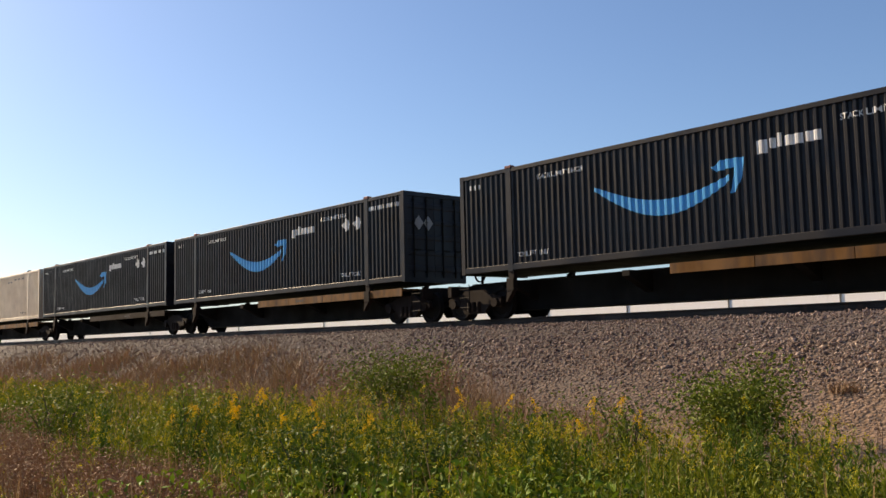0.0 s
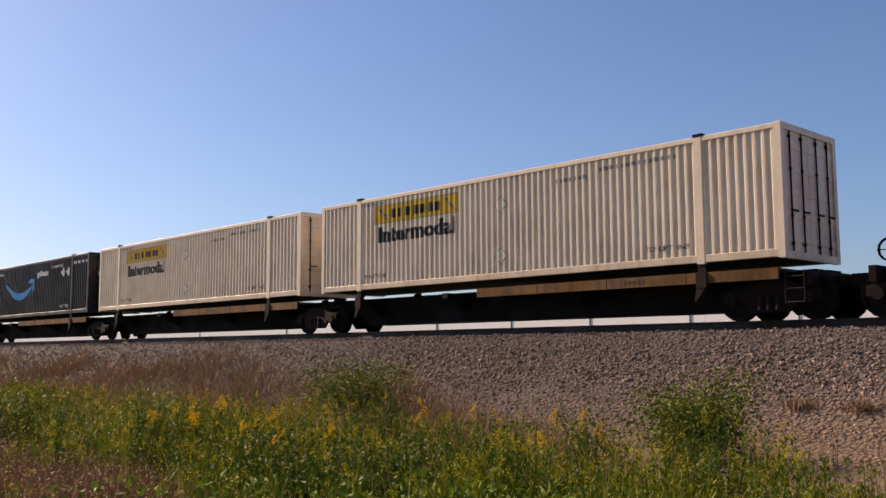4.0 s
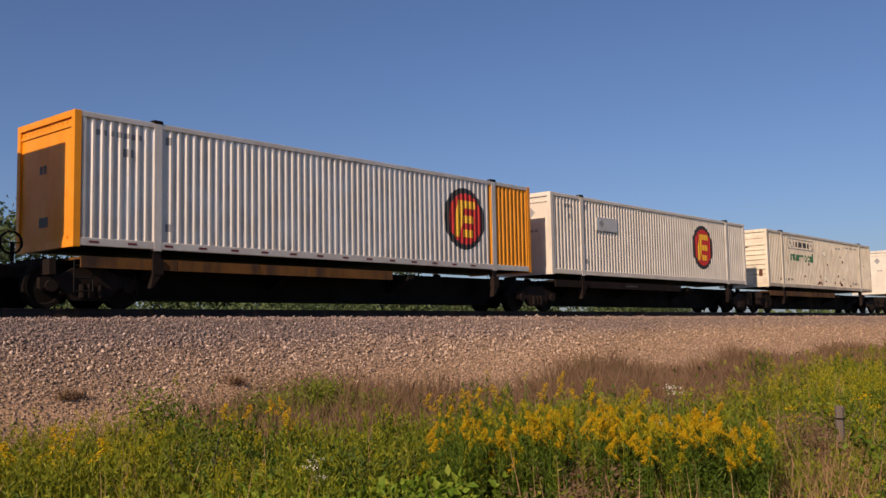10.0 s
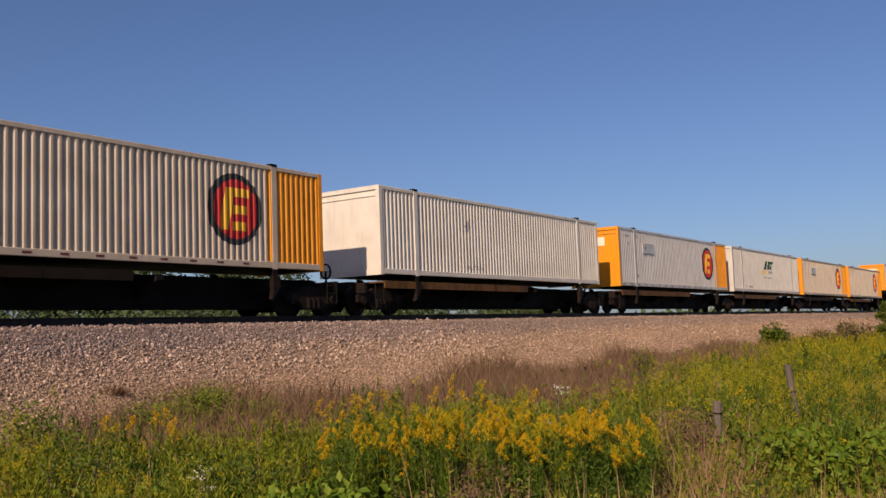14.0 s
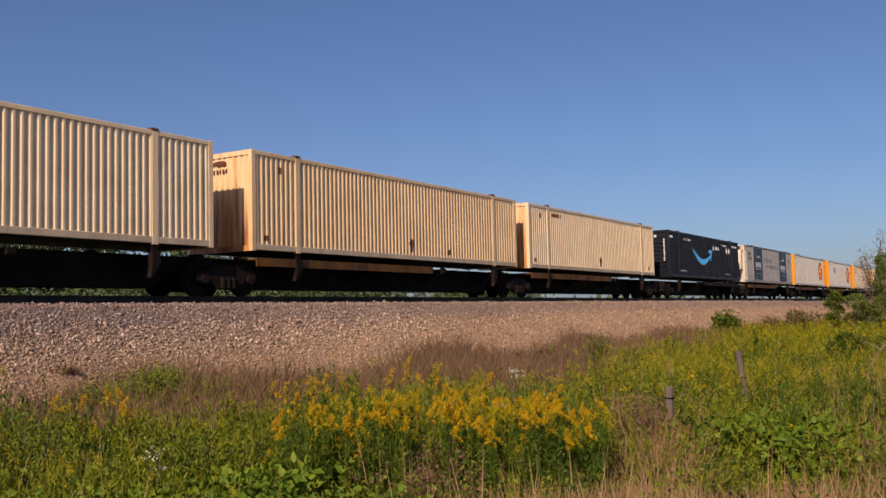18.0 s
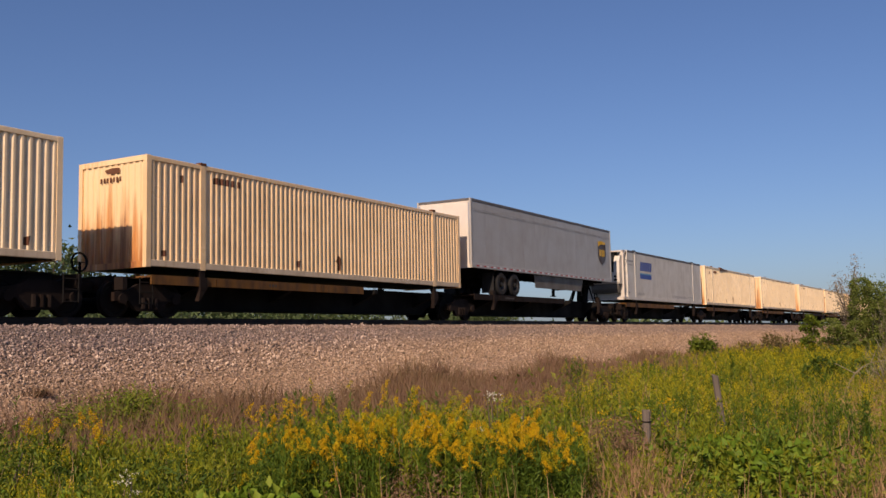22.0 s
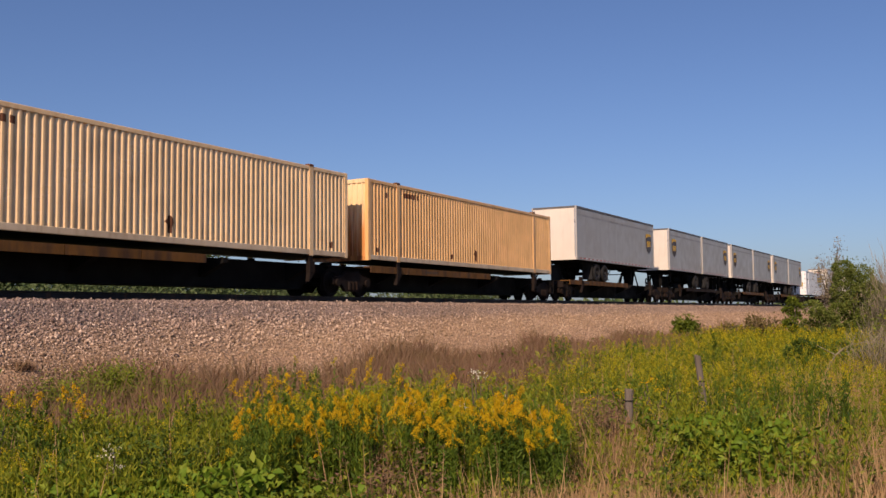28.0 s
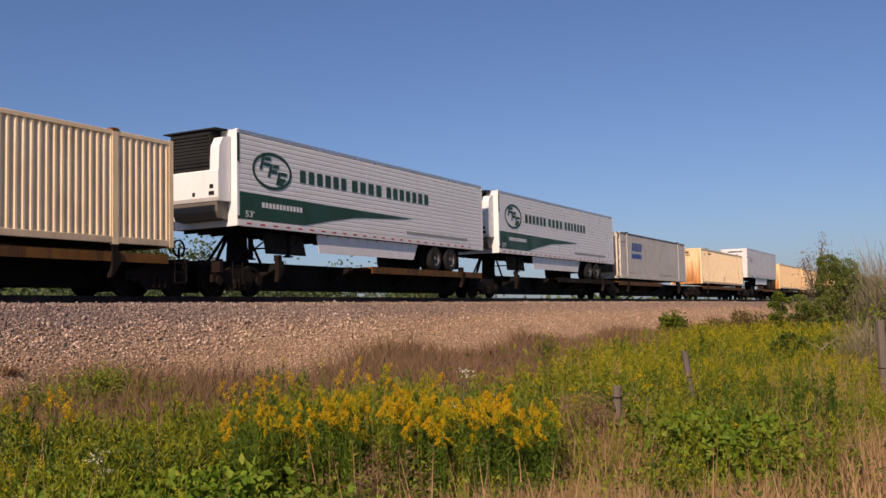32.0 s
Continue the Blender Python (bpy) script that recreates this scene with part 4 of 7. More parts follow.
def reefer_unit(parent, y0, y1, z0, z1, x, cowl="bright"):
    """A cooling unit on the nose: white body with cheeks, inset black grille, visor, panels, dark belly below."""
    zb, zg = z0 + 0.72, z1 - 1.25
    m = Mesh().prism([(x, zb), (x - 0.46, zb), (x - 0.52, zb + 0.10), (x - 0.52, zg - 0.04), (x - 0.50, zg), (x, zg)], y0, y1, "y")
    u = part("cooling_unit", shared(("ru", y0, y1, z0, z1, x, cowl), lambda: m.data("cooling_unit", cowl)), parent, "cooling unit with a pale cowl on the nose")
    for a, b, nm in ((y0, y0 + 0.34, 0), (y1 - 0.16, y1, 1)):
        part("cheek", shared(("rc", a, zg, z1, x, cowl), lambda: Mesh().prism([(x, zg), (x - 0.50, zg), (x - 0.46, z1 - 0.55), (x - 0.30, z1 - 0.28), (x, z1 - 0.22)], a, b, "y").data("cheek", cowl)), u, "rounded cheek of the cowl")
    def grille():
        g = Mesh().prism([(x - 0.02, zg + 0.01), (x - 0.44, zg + 0.01), (x - 0.48, zg + 0.3), (x - 0.46, z1 - 0.08), (x - 0.02, z1 - 0.05)], y0 + 0.345, y1 - 0.165, "y")
        for i in range(10):
            g.box(x - 0.50, x - 0.42, y0 + 0.42, y1 - 0.24, zg + 0.14 + i * 0.1, zg + 0.18 + i * 0.1)
        return g.data("grille", "rubber")
    part("grille", shared(("rg", y0, y1, z0, z1, x), grille), u, "black slatted grille")
    part("visor", shared(("rv", y0, y1, z1, x), lambda: Mesh().prism([(x, z1 - 0.04), (x - 0.54, z1 - 0.06), (x - 0.54, z1 - 0.02), (x, z1)], y0 + 0.1, y1 + 0.05, "y").data("visor", "rubber")), u, "thin black visor over the grille")
    for a, b, w in ((0.26, 0.22, 0.10), (0.26, 0.42, 0.07), (0.95, 0.22, 0.05)):
        part("control_panel", shared(("rp", y0, zb, x, a, b), lambda: Mesh().box(x - 0.53, x - 0.50, y0 + a - w, y0 + a + w, zb + b - 0.06, zb + b + 0.06).data("control_panel", "rubber")), u, "small black control panel")
    part("fuel_tank", shared(("rt", y0, y1, z0, x), lambda: Mesh().prism([(x, z0 + 0.18), (x - 0.30, z0 + 0.22), (x - 0.42, z0 + 0.42), (x - 0.44, zb), (x, zb)], y0 + 0.12, y1 - 0.2, "y").data("fuel_tank", "skirt")), u, "dull fuel tank under the unit")
    return u


def box_van(name, label, L, W, H, skin, rail_mat, ribs="", seams=0.0, category="container", group="containers of the freight train"):
    """A smooth-sided box: skins, rails, corner posts, roof, ends."""
    cc = thing(name, label, category, group)
    for far in (0, 1):
        y = 0.0 if not far else W - 0.04
        if ribs == "slats":
            def slats():
                n = 17
                m = Mesh()
                zs = [0.2 + i * (H - 0.34) / n for i in range(n + 1)]
                o = 0.0 if not far else 0.05
                prof = [(y + 0.04, zs[-1]), (y + 0.04, zs[0])]
                for p, q in zip(zs, zs[1:]):
                    prof += [(y + (0.007 if not far else 0.043), p), (y + o, p + 0.2 * (q - p)), (y + o, p + 0.8 * (q - p))]
                return m.prism(prof + [(y + (0.007 if not far else 0.043), zs[-1])], 0.1, L - 0.1, "x").data("side_panel", skin)
            part("side_panel", shared(("bv", far, L, W, H, skin), slats), cc, "ribbed white side")
        else:
            n = max(1, int(L / seams)) if seams else 1
            w = (L - 0.2) / n
            part("side_lining", shared(("bl", far, L, W, H, skin), lambda: Mesh().box(0.1, L - 0.1, y + 0.018, y + 0.036, 0.18, H - 0.12).data("side_lining", "dull_rail" if skin == "plate_white" else skin)), cc)
            for i in range(n):
                part("side_panel", shared(("bv", far, round(w, 3), W, H, skin), lambda: Mesh().box(0.003 if skin != "plate_white" else 0.012, w - (0.003 if skin != "plate_white" else 0.012), y + 0.012, y + 0.0175, 0.18, H - 0.12).data("side_panel", skin)), cc, at=(0.1 + i * w, 0, 0))
        ya, yb = (0.0, 0.08) if not far else (W - 0.08, W)
        part("bottom_rail", shared(("bvb", far, L, W, rail_mat), lambda: Mesh().box(0.05, L - 0.05, ya - (0.01 if not far else 0), yb, 0.0, 0.19, 0.01).data("bottom_rail", rail_mat)), cc)
        # on grey skins the dark top rail is shadow put into the colour
        part("top_rail", shared(("bvt", far, L, W, H, skin), lambda: Mesh().box(0.05, L - 0.05, ya, yb, H - 0.13, H, 0.015).data("top_rail", "dull_rail" if skin.startswith("grey") or skin in ("white_soft", "white_dull") else "aluminium")), cc)
        for x0, x1 in ((0.0, 0.1), (L - 0.1, L)):
            part("corner_post", shared(("bvc", far, x0, W, H, rail_mat), lambda: Mesh().box(x0, x1, ya - (0.004 if not far else 0), yb + (0.004 if far else 0), 0.0, H, 0.015).data("corner_post", rail_mat)), cc)
    part("roof", shared(("bvr", L, W, H), lambda: Mesh().box(0.05, L - 0.05, 0.05, W - 0.05, H - 0.04, H - 0.005).data("roof", "aluminium")), cc)
    part("floor", shared(("bvf", L, W), lambda: Mesh().box(0.05, L - 0.05, 0.08, W - 0.08, 0.02, 0.16).data("floor", "steel_dark")), cc)
    def end(x0, x1):
        m = Mesh().box(x0, x1, 0.08, W - 0.08, 0.0, H - 0.02)
        return m
    # end wall of grey trailers coloured paler than the sides, as if sunlit
    nose = "sunlit_end" if skin.startswith("grey") else skin
    part("end_wall", shared(("bve", L, W, H, nose), lambda: end(0.03, 0.07).data("end_wall", nose)), cc)
    if skin.startswith("grey"):
        part("nose_frame", shared(("bvn", W, H), lambda: Mesh().box(0.0, 0.05, 0.08, W - 0.08, H - 0.09, H).data("nose_frame", "dull_rail")), cc, "dark roof edge over the nose")
        for y in (0.07, W - 0.07):
            part("nose_corner", shared(("bvk", y, H), lambda: Mesh().prism([(0.028, y - 0.07), (0.028, y + 0.07), (0.005, y + 0.03), (0.0, y - 0.03)], 0.17, H - 0.16, "z").data("nose_corner", "aluminium")), cc, "bright metal corner of the nose")
    part("door", shared(("bvd", L, W, H, skin), lambda: Mesh().box(L - 0.07, L - 0.03, 0.08, W / 2 - 0.01, 0.05, H - 0.1).data("door", skin)), cc)
    part("door", shared(("bvd2", L, W, H, skin), lambda: Mesh().box(L - 0.07, L - 0.03, W / 2 + 0.01, W - 0.08, 0.05, H - 0.1).data("door", skin)), cc)
    return cc


def tape_row(cc, L, key, z=0.09):
    part("conspicuity_tape", shared(("tape", key), lambda: flat("conspicuity_tape", [rect(0.4 + i * 0.62, 0.62 + i * 0.62, z - 0.025, z + 0.025) for i in range(int((L - 0.8) / 0.62))], "red_mark", False, -0.014)), cc, "row of red reflective dashes")
    part("conspicuity_tape", shared(("tapew", key), lambda: flat("conspicuity_tape", [rect(0.66 + i * 0.62, 0.86 + i * 0.62, z - 0.025, z + 0.025) for i in range(int((L - 0.9) / 0.62))], "mark_white", False, -0.014)), cc, "row of white reflective dashes")


def wheel_set(cc, x, W, z, axles=2, r=0.50, rim="rim_dark"):
    """Road wheels under a trailer: double tyres with bright rims, each side."""
    for i in range(axles):
        xx = x + i * 1.28
        def axle():
            return Mesh().rod((0, 0.2, 0), (0, W - 0.2, 0), 0.07, 8).data("axle", "steel_dark")
        ax = part("axle", shared(("ax", W), axle), cc, at=(xx, 0, z))
        for y, s in ((0.02, 1), (0.34, 1), (W - 0.58, 1), (W - 0.27, 1)):
            t = part("tyre", shared(("tyre", r), lambda: Mesh().lathe((0, 0, 0), [(0.30, 0.0), (r - 0.06, 0.0), (r, 0.05), (r, 0.20), (r - 0.06, 0.25), (0.30, 0.25), (0.30, 0.0)], 24).data("tyre", "rubber")), ax, at=(0, y, 0))
        part("rim", shared(("rim", r, rim), lambda: Mesh().lathe((0, 0, 0), [(0.30, 0.01), (0.27, 0.05), (0.20, 0.13), (0.11, 0.14), (0.10, 0.02), (0.0, 0.0)], 18).data("rim", rim)), ax, "bright metal wheel rim" if rim == "chrome" else "dark grimy wheel rim", at=(0, 0.02, 0))


def running_gear(cc, L, W, wheels, legs, axles=2, skirt=None, skirt_mat="bright", deep=0.62, lift=0.0, rim="rim_dark"):
    """Undercarriage of a trailer. wheels: x of the first axle; legs: x of the landing gear."""
    z = -0.62 - lift
    wheel_set(cc, wheels, W, z, axles, rim=rim)
    back = 1 if wheels > L / 2 else -1
    xf = wheels + 1.28 * (axles - 1) + 0.72 if back > 0 else wheels - 0.74
    for y in (0.06, W - 0.64):
        part("mud_flap", shared(("mf", lift), lambda: Mesh().box(0, 0.02, 0, 0.58, -1.0 - lift, -0.1).data("mud_flap", "rubber")), cc, "black rubber mud flap", at=(xf, y, 0))
    a, b = wheels - 0.9, wheels + 1.28 * (axles - 1) + 0.9
    def slider():
        m = Mesh()
        for y in (0.75, W - 0.85):
            m.box(a, b, y, y + 0.1, -0.32, -0.0)
            for i in range(axles):
                m.prism([(wheels + i * 1.28 - 0.45, -0.3), (wheels + i * 1.28 + 0.45, -0.3), (wheels + i * 1.28 + 0.12, -0.62), (wheels + i * 1.28 - 0.12, -0.62)], y, y + 0.1, "y")
        for x in (a, b - 0.1):
            m.box(x, x + 0.1, 0.7, W - 0.7, -0.28, -0.05)
        return m.data("axle_carriage", "steel_dark")
    part("axle_carriage", shared(("sl", wheels, W, axles), slider), cc)
    def gear():
        m = Mesh()
        for y in (0.45, W - 0.6):
            m.box(legs - 0.06, legs + 0.06, y, y + 0.13, -0.75, 0.0)
            m.box(legs - 0.14, legs + 0.14, y - 0.04, y + 0.17, -0.80, -0.75)
            m.rod((legs, y + 0.06, -0.55), (legs + 0.9, y + 0.06, -0.02), 0.03, 5)
        m.rod((legs, 0.5, -0.45), (legs, W - 0.5, -0.45), 0.03, 5)
        return m.data("landing_gear", "steel_dark")
    part("landing_gear", shared(("lg", legs, W), gear), cc)
    beams = part("subframe", shared(("cm", L, W), lambda: [m := Mesh(), [m.box(0.4 + i * 0.6, 0.46 + i * 0.6, 0.1, W - 0.1, -0.09, 0.0) for i in range(int((L - 0.8) / 0.6))]][0].data("subframe", "steel_dark")), cc)
    tagged(beams, "row of dark floor beams", kind="stuff")
    if skirt:
        x0, x1 = skirt
        part("side_skirt", shared(("sk", x0, x1, skirt_mat), lambda: Mesh().prism([(x0 + 0.15, -deep), (x1 - 0.35, -deep), (x1, -0.02), (x0, -0.02)], 0.10, 0.13, "y").data("side_skirt", skirt_mat)), cc, "flat side skirt under the floor")


def shield(cx, cz, w, h):
    return [(cx - w, cz + h), (cx - w, cz - 0.2 * h), (cx - 0.75 * w, cz - 0.62 * h), (cx, cz - h), (cx + 0.75 * w, cz - 0.62 * h), (cx + w, cz - 0.2 * h), (cx + w, cz + h), (cx, cz + 1.1 * h)]


LIFT = {"pup": 0.06, "P": 0.06, "U": -0.03, "F": -0.12}
TW, TZ, TH = 2.59, 2.80, 2.88   # trailer width, floor height, box height


def trailer(kind, flip=False, k=0):
    """A semi-trailer riding on the car. flip: its wheels are at the leading end."""
    L = {"U": 16.15, "P": 16.05, "F": 16.15, "pup": 8.53, "U45": 13.62, "C": 16.05}[kind]
    skin = {"U": "grey", "U45": "grey_mid", "pup": "grey_mid", "P": "grey_dark", "F": "bright", "C": "plate_white"}[kind]
    if kind == "P" and flip:
        skin = "grey_pale"
    label = {"U": "grey highway trailer with a brown shield emblem on a rail car", "U45": "grey highway trailer with a brown shield emblem on a rail car",
             "pup": "short grey highway trailer with a brown shield emblem", "P": "plain grey highway trailer with faded patches on a rail car",
             "F": "white refrigerated trailer with green lettering bars on a rail car", "C": "clean white highway trailer riding on a spine car"}[kind]
    cc = box_van("semi_trailer", label, L, TW, TH, skin, {"F": "bright", "C": "aluminium"}.get(kind, "grey"), "slats" if kind == "F" else "", 1.34 if kind == "C" else 1.22, "trailer", "trailers of the freight train")
    if kind == "C":
        for i in range(11):
            part("conspicuity_tape", shared("ctape", lambda: flat("conspicuity_tape", [rect(0, 0.20, 0.30, 0.35), rect(0.24, 0.44, 0.30, 0.35)], "red_mark", False, 0.006)), cc, "pair of red reflective dashes", at=(1.0 + 1.34 * i, 0, 0))
    else:
        tape_row(cc, L, (kind, L))
    wl = {"U": 2.75, "P": 2.45, "U45": 3.1, "C": 11.4, "F": 11.9}.get(kind, 1.6)
    if kind == "pup":
        wl, lg, ax = (6.95, 1.6, 1) if flip else (1.35, 6.9, 1)
    else:
        ax = 2
        if flip and kind in "UP":
            wl = 12.0
        lg = 3.0 if wl > L / 2 else L - 3.4
    skirt = {"U": (6.2, 12.2), "F": (4.0, 10.6), "C": (4.2, 10.6)}.get(kind)
    if kind == "P":
        skirt = (1.7, 6.7) if flip else (4.5, 12.6)
    running_gear(cc, L, TW, wl, lg, ax, skirt, {"U": "skirt", "P": "steel_dark" if flip else "skirt_pale"}.get(kind, "bright"), 0.85 if kind == "P" else 0.62, LIFT.get(kind, 0.0), "chrome" if kind == "F" else "rim_dark")
    if kind in ("U", "U45", "pup"):
        x = {"U": 14.75, "U45": 12.5, "pup": 7.35}[kind]
        if kind == "pup" and flip:
            x = 1.15
        part("emblem", shared(("sh", x), lambda: flat("emblem", [shield(x, 1.52, 0.56, 0.62)], "brown", False, -0.012)), cc, "brown shield emblem")
        part("emblem", shared(("shg", x), lambda: flat("emblem", [[(x - 0.56, 2.14), (x - 0.56, 1.86), (x - 0.1, 2.02), (x + 0.5, 2.02), (x + 0.56, 2.14), (x, 2.2)]] + [rect(x - 0.38, x - 0.16, 1.35, 1.72), rect(x - 0.08, x + 0.12, 1.35, 1.72), rect(x + 0.18, x + 0.38, 1.35, 1.72)], "gold", False, -0.016)), cc, "gold band and blocks of the emblem")
        part("roof_band", shared(("rb", L), lambda: flat("roof_band", [rect(0.05, L - 0.05, 2.36, 2.47)], "patch", False, 0.006)), cc, "grey band below the roof")
    elif kind == "P":
        x = 1.3 if flip else 13.4
        part("patch", shared(("pp", x), lambda: flat("patch", [rect(x, x + 1.3, 0.9, 2.1)], "patch", False, 0.008)), cc, "faded grey rectangular patch")
        part("patch", shared(("pq", x), lambda: flat("patch", [rect(11.6 if flip else 2.0, 14.6 if flip else 5.0, 1.15, 1.6)], "patch", False, 0.008)), cc, "faded grey rectangular patch")
        part("placard", shared(("pd", x), lambda: flat("placard", [oval(8.4, 0.62, 0.2, 0.2, 14), diamond(8.95, 0.66, 0.24)], "patch", False, 0.006)), cc, "round and diamond placards")
        part("marking", shared(("pm", x), lambda: flat("marking", bars(x + 0.12, x + 1.15, 1.86, 1.98, 6, 0.35), "dull_rail", False, 0.004)), cc, "faint dark bars of a painted name")
        lettering(cc, ("p53", x), "grey figures of the length", "53'", 0.35, 0.42, 0.16, 0.36, "mark_grey", False, 0.006)
        part("rub_rail", shared(("prr", L), lambda: Mesh().box(0.1, L - 0.1, -0.016, 0.006, 0.27, 0.31).data("rub_rail", "dull_rail")), cc, "thin dark rub rail")
        def plates(mat, *quads):
            m = Mesh()
            for p in quads:
                m.add([(0.024, q, r) for q, r in p], [tuple(range(len(p)))[::-1]])
            return m.data("marking", mat)
        if flip:
            part("marking", shared("pn1", lambda: plates("mark_black", *bars(0.75, 1.75, 2.46, 2.62, 9, 0.35))), cc, "dark bars of a serial mark on the nose")
            part("marking", shared("pn2", lambda: plates("red_mark", rect(1.0, 1.55, 2.26, 2.29), [(0.95, 2.32), (1.25, 2.32), (1.5, 2.40), (1.3, 2.40)])), cc, "small red stroke of an emblem")
            part("placard", shared("pn3", lambda: plates("patch", diamond(0.72, 1.02, 0.2))), cc, "dull grey diamond placard")
            part("placard", shared("pn4", lambda: plates("pale", diamond(1.22, 0.98, 0.2))), cc, "pale diamond placard")
            part("marking", shared("pn5", lambda: plates("patch", rect(0.85, 1.35, 1.28, 1.4), *bars(0.9, 1.4, 1.44, 1.5, 4, 0.4))), cc, "grey bars of small writing")
            part("connection_box", shared("pn6", lambda: Mesh().box(-0.02, 0.03, 0.42, 0.86, 0.22, 0.72, 0.01).data("connection_box", "rubber")), cc, "black box of brake and light sockets")
            part("socket", shared("pn7", lambda: Mesh().rod((-0.05, 0.56, 0.40), (0.0, 0.56, 0.40), 0.05, 8).data("socket", "red_mark")), cc, "red air hose socket")
            part("socket", shared("pn8", lambda: Mesh().rod((-0.05, 0.70, 0.52), (0.0, 0.70, 0.52), 0.05, 8).data("socket", "chrome")), cc, "metal light socket")
            part("paper_holder", shared("pn9", lambda: Mesh().box(0.0, 0.03, 1.85, 2.2, 0.22, 0.62, 0.01).data("paper_holder", "pale")), cc, "pale document holder on the nose")
            part("nose_band", shared("pn10", lambda: Mesh().box(0.015, 0.03, 0.06, TW - 0.06, 0.0, 0.17).data("nose_band", "pale")), cc, "dirty tan band along the bottom of the nose")
        else:
            for y in (0.40, 1.02, 1.57, 2.19):
                part("lock_rod", shared("plr", lambda: Mesh().rod((0.016, 0, 0.1), (0.016, 0, TH - 0.12), 0.018, 6).box(0.0, 0.03, -0.05, 0.05, 0.35, 0.41).box(0.0, 0.03, -0.05, 0.05, 1.3, 1.36).box(0.0, 0.03, -0.05, 0.05, 2.3, 2.36).data("lock_rod", "dull_rail")), cc, at=(0, y, 0))
            part("marking", shared("pdy", lambda: plates("yellow", rect(0.75, 0.95, 1.0, 1.4), rect(1.75, 1.9, 1.15, 1.4))), cc, "small yellow signs on the doors")
            part("door_seam", shared("pds", lambda: plates("dull_rail", rect(TW / 2 - 0.012, TW / 2 + 0.012, 0.05, TH - 0.1))), cc, "dark seam between the doors")
            part("bumper", shared("pbm", lambda: Mesh().box(0.02, 0.12, 0.35, TW - 0.35, -0.72, -0.62).box(0.03, 0.11, 0.7, 0.8, -0.62, 0.0).box(0.03, 0.11, TW - 0.8, TW - 0.7, -0.62, 0.0).data("bumper", "steel_rust")), cc, "rusty underride bumper")
    elif kind == "C":
        part("marking", shared("cmk", lambda: flat("marking", [rect(1.0, 2.6, 1.98, 2.02), rect(1.0, 2.6, 1.5, 1.54), rect(1.0, 1.04, 1.54, 1.98), rect(2.56, 2.6, 1.54, 1.98)] + bars(1.2, 2.4, 1.66, 1.84, 6, 0.2), "mark_grey", False, 0.006)), cc, "framed dark bars of a name")
        def cn():
            m = Mesh()
            for y0, y1, z0, z1 in ((0.5, 1.9, 2.5, 2.62), (1.4, 2.2, 2.0, 2.3), (0.5, 0.7, 0.2, 0.5), (1.2, 1.4, 0.3, 0.5), (1.0, 1.1, 1.0, 1.15)):
                m.box(0.018, 0.028, y0, y1, z0, z1)
            return m.data("marking", "mark_black")
        part("marking", shared("cn", cn), cc, "dark bars and sockets on the nose")
    elif kind == "F":
        reefer_unit(cc, 0.25, TW - 0.25, 0.0, TH, 0.0)
        part("side_skirt", shared("fdk", lambda: Mesh().prism([(1.9, -0.72), (3.95, -0.72), (3.75, -0.02), (1.75, -0.02)], 0.5, 0.53, "y").data("side_skirt", "rubber")), cc, "black panel behind the landing gear")
        G = "green_dark"
        part("emblem", shared("fr", lambda: flat("emblem", ring(1.62, 1.78, 0.95, 0.58, 0.10), G, False, -0.012)), cc, "dark green oval ring")
        part("emblem", shared("fl", lambda: flat("emblem", [[(a, b), (a + 0.12, b), (a + 0.26, b + 0.42), (a + 0.14, b + 0.42)] for a, b in ((1.0, 1.78), (1.38, 1.58), (1.78, 1.38))] + [[(a, b), (a + 0.3, b), (a + 0.34, b + 0.11), (a + 0.04, b + 0.11)] for a, b in ((1.24, 2.09), (1.62, 1.89), (2.02, 1.69), (1.18, 1.92), (1.54, 1.72), (1.94, 1.50), (1.84, 1.38))], G, False, -0.012)), cc, "slanted green blocks inside the ring")
        part("marking", shared("fw", lambda: flat("marking", bars(3.0, 5.6, 1.59, 1.99, 6, 0.34) + bars(5.95, 7.85, 1.59, 1.99, 4, 0.34) + bars(8.2, 11.3, 1.59, 1.99, 7, 0.34), G, False, -0.012)), cc, "row of dark green bars of a painted name")
        part("stripe", shared("fs", lambda: flat("stripe", [[(0.1, 0.22), (3.2, 0.22), (4.6, 0.46), (6.2, 0.70), (10.2, 0.94), (6.0, 0.98), (0.1, 1.02)]], G, False, -0.010)), cc, "dark green swoosh along the side")
        part("marking", shared("fu", lambda: flat("marking", bars(1.1, 3.1, 0.62, 0.78, 12, 0.25), "mark_white", False, -0.014)), cc, "white bars of small writing")
        part("corner_strip", shared("fcn", lambda: flat("corner_strip", [rect(0.0, 0.1, 1.9, 2.75), rect(0.0, 0.1, 0.2, 0.3)], G, False, -0.012)), cc, "green strip on the corner")
        lettering(cc, "f53", "white figures of the length", "53'", 0.35, 0.28, 0.2, 0.42, "mark_white", False, -0.014)
        part("marking", shared("fg", lambda: flat("marking", bars(9.6, 14.6, 0.34, 0.46, 26, 0.3), "mark_grey", False, -0.012)), cc, "faint grey bars of small writing")
    return cc


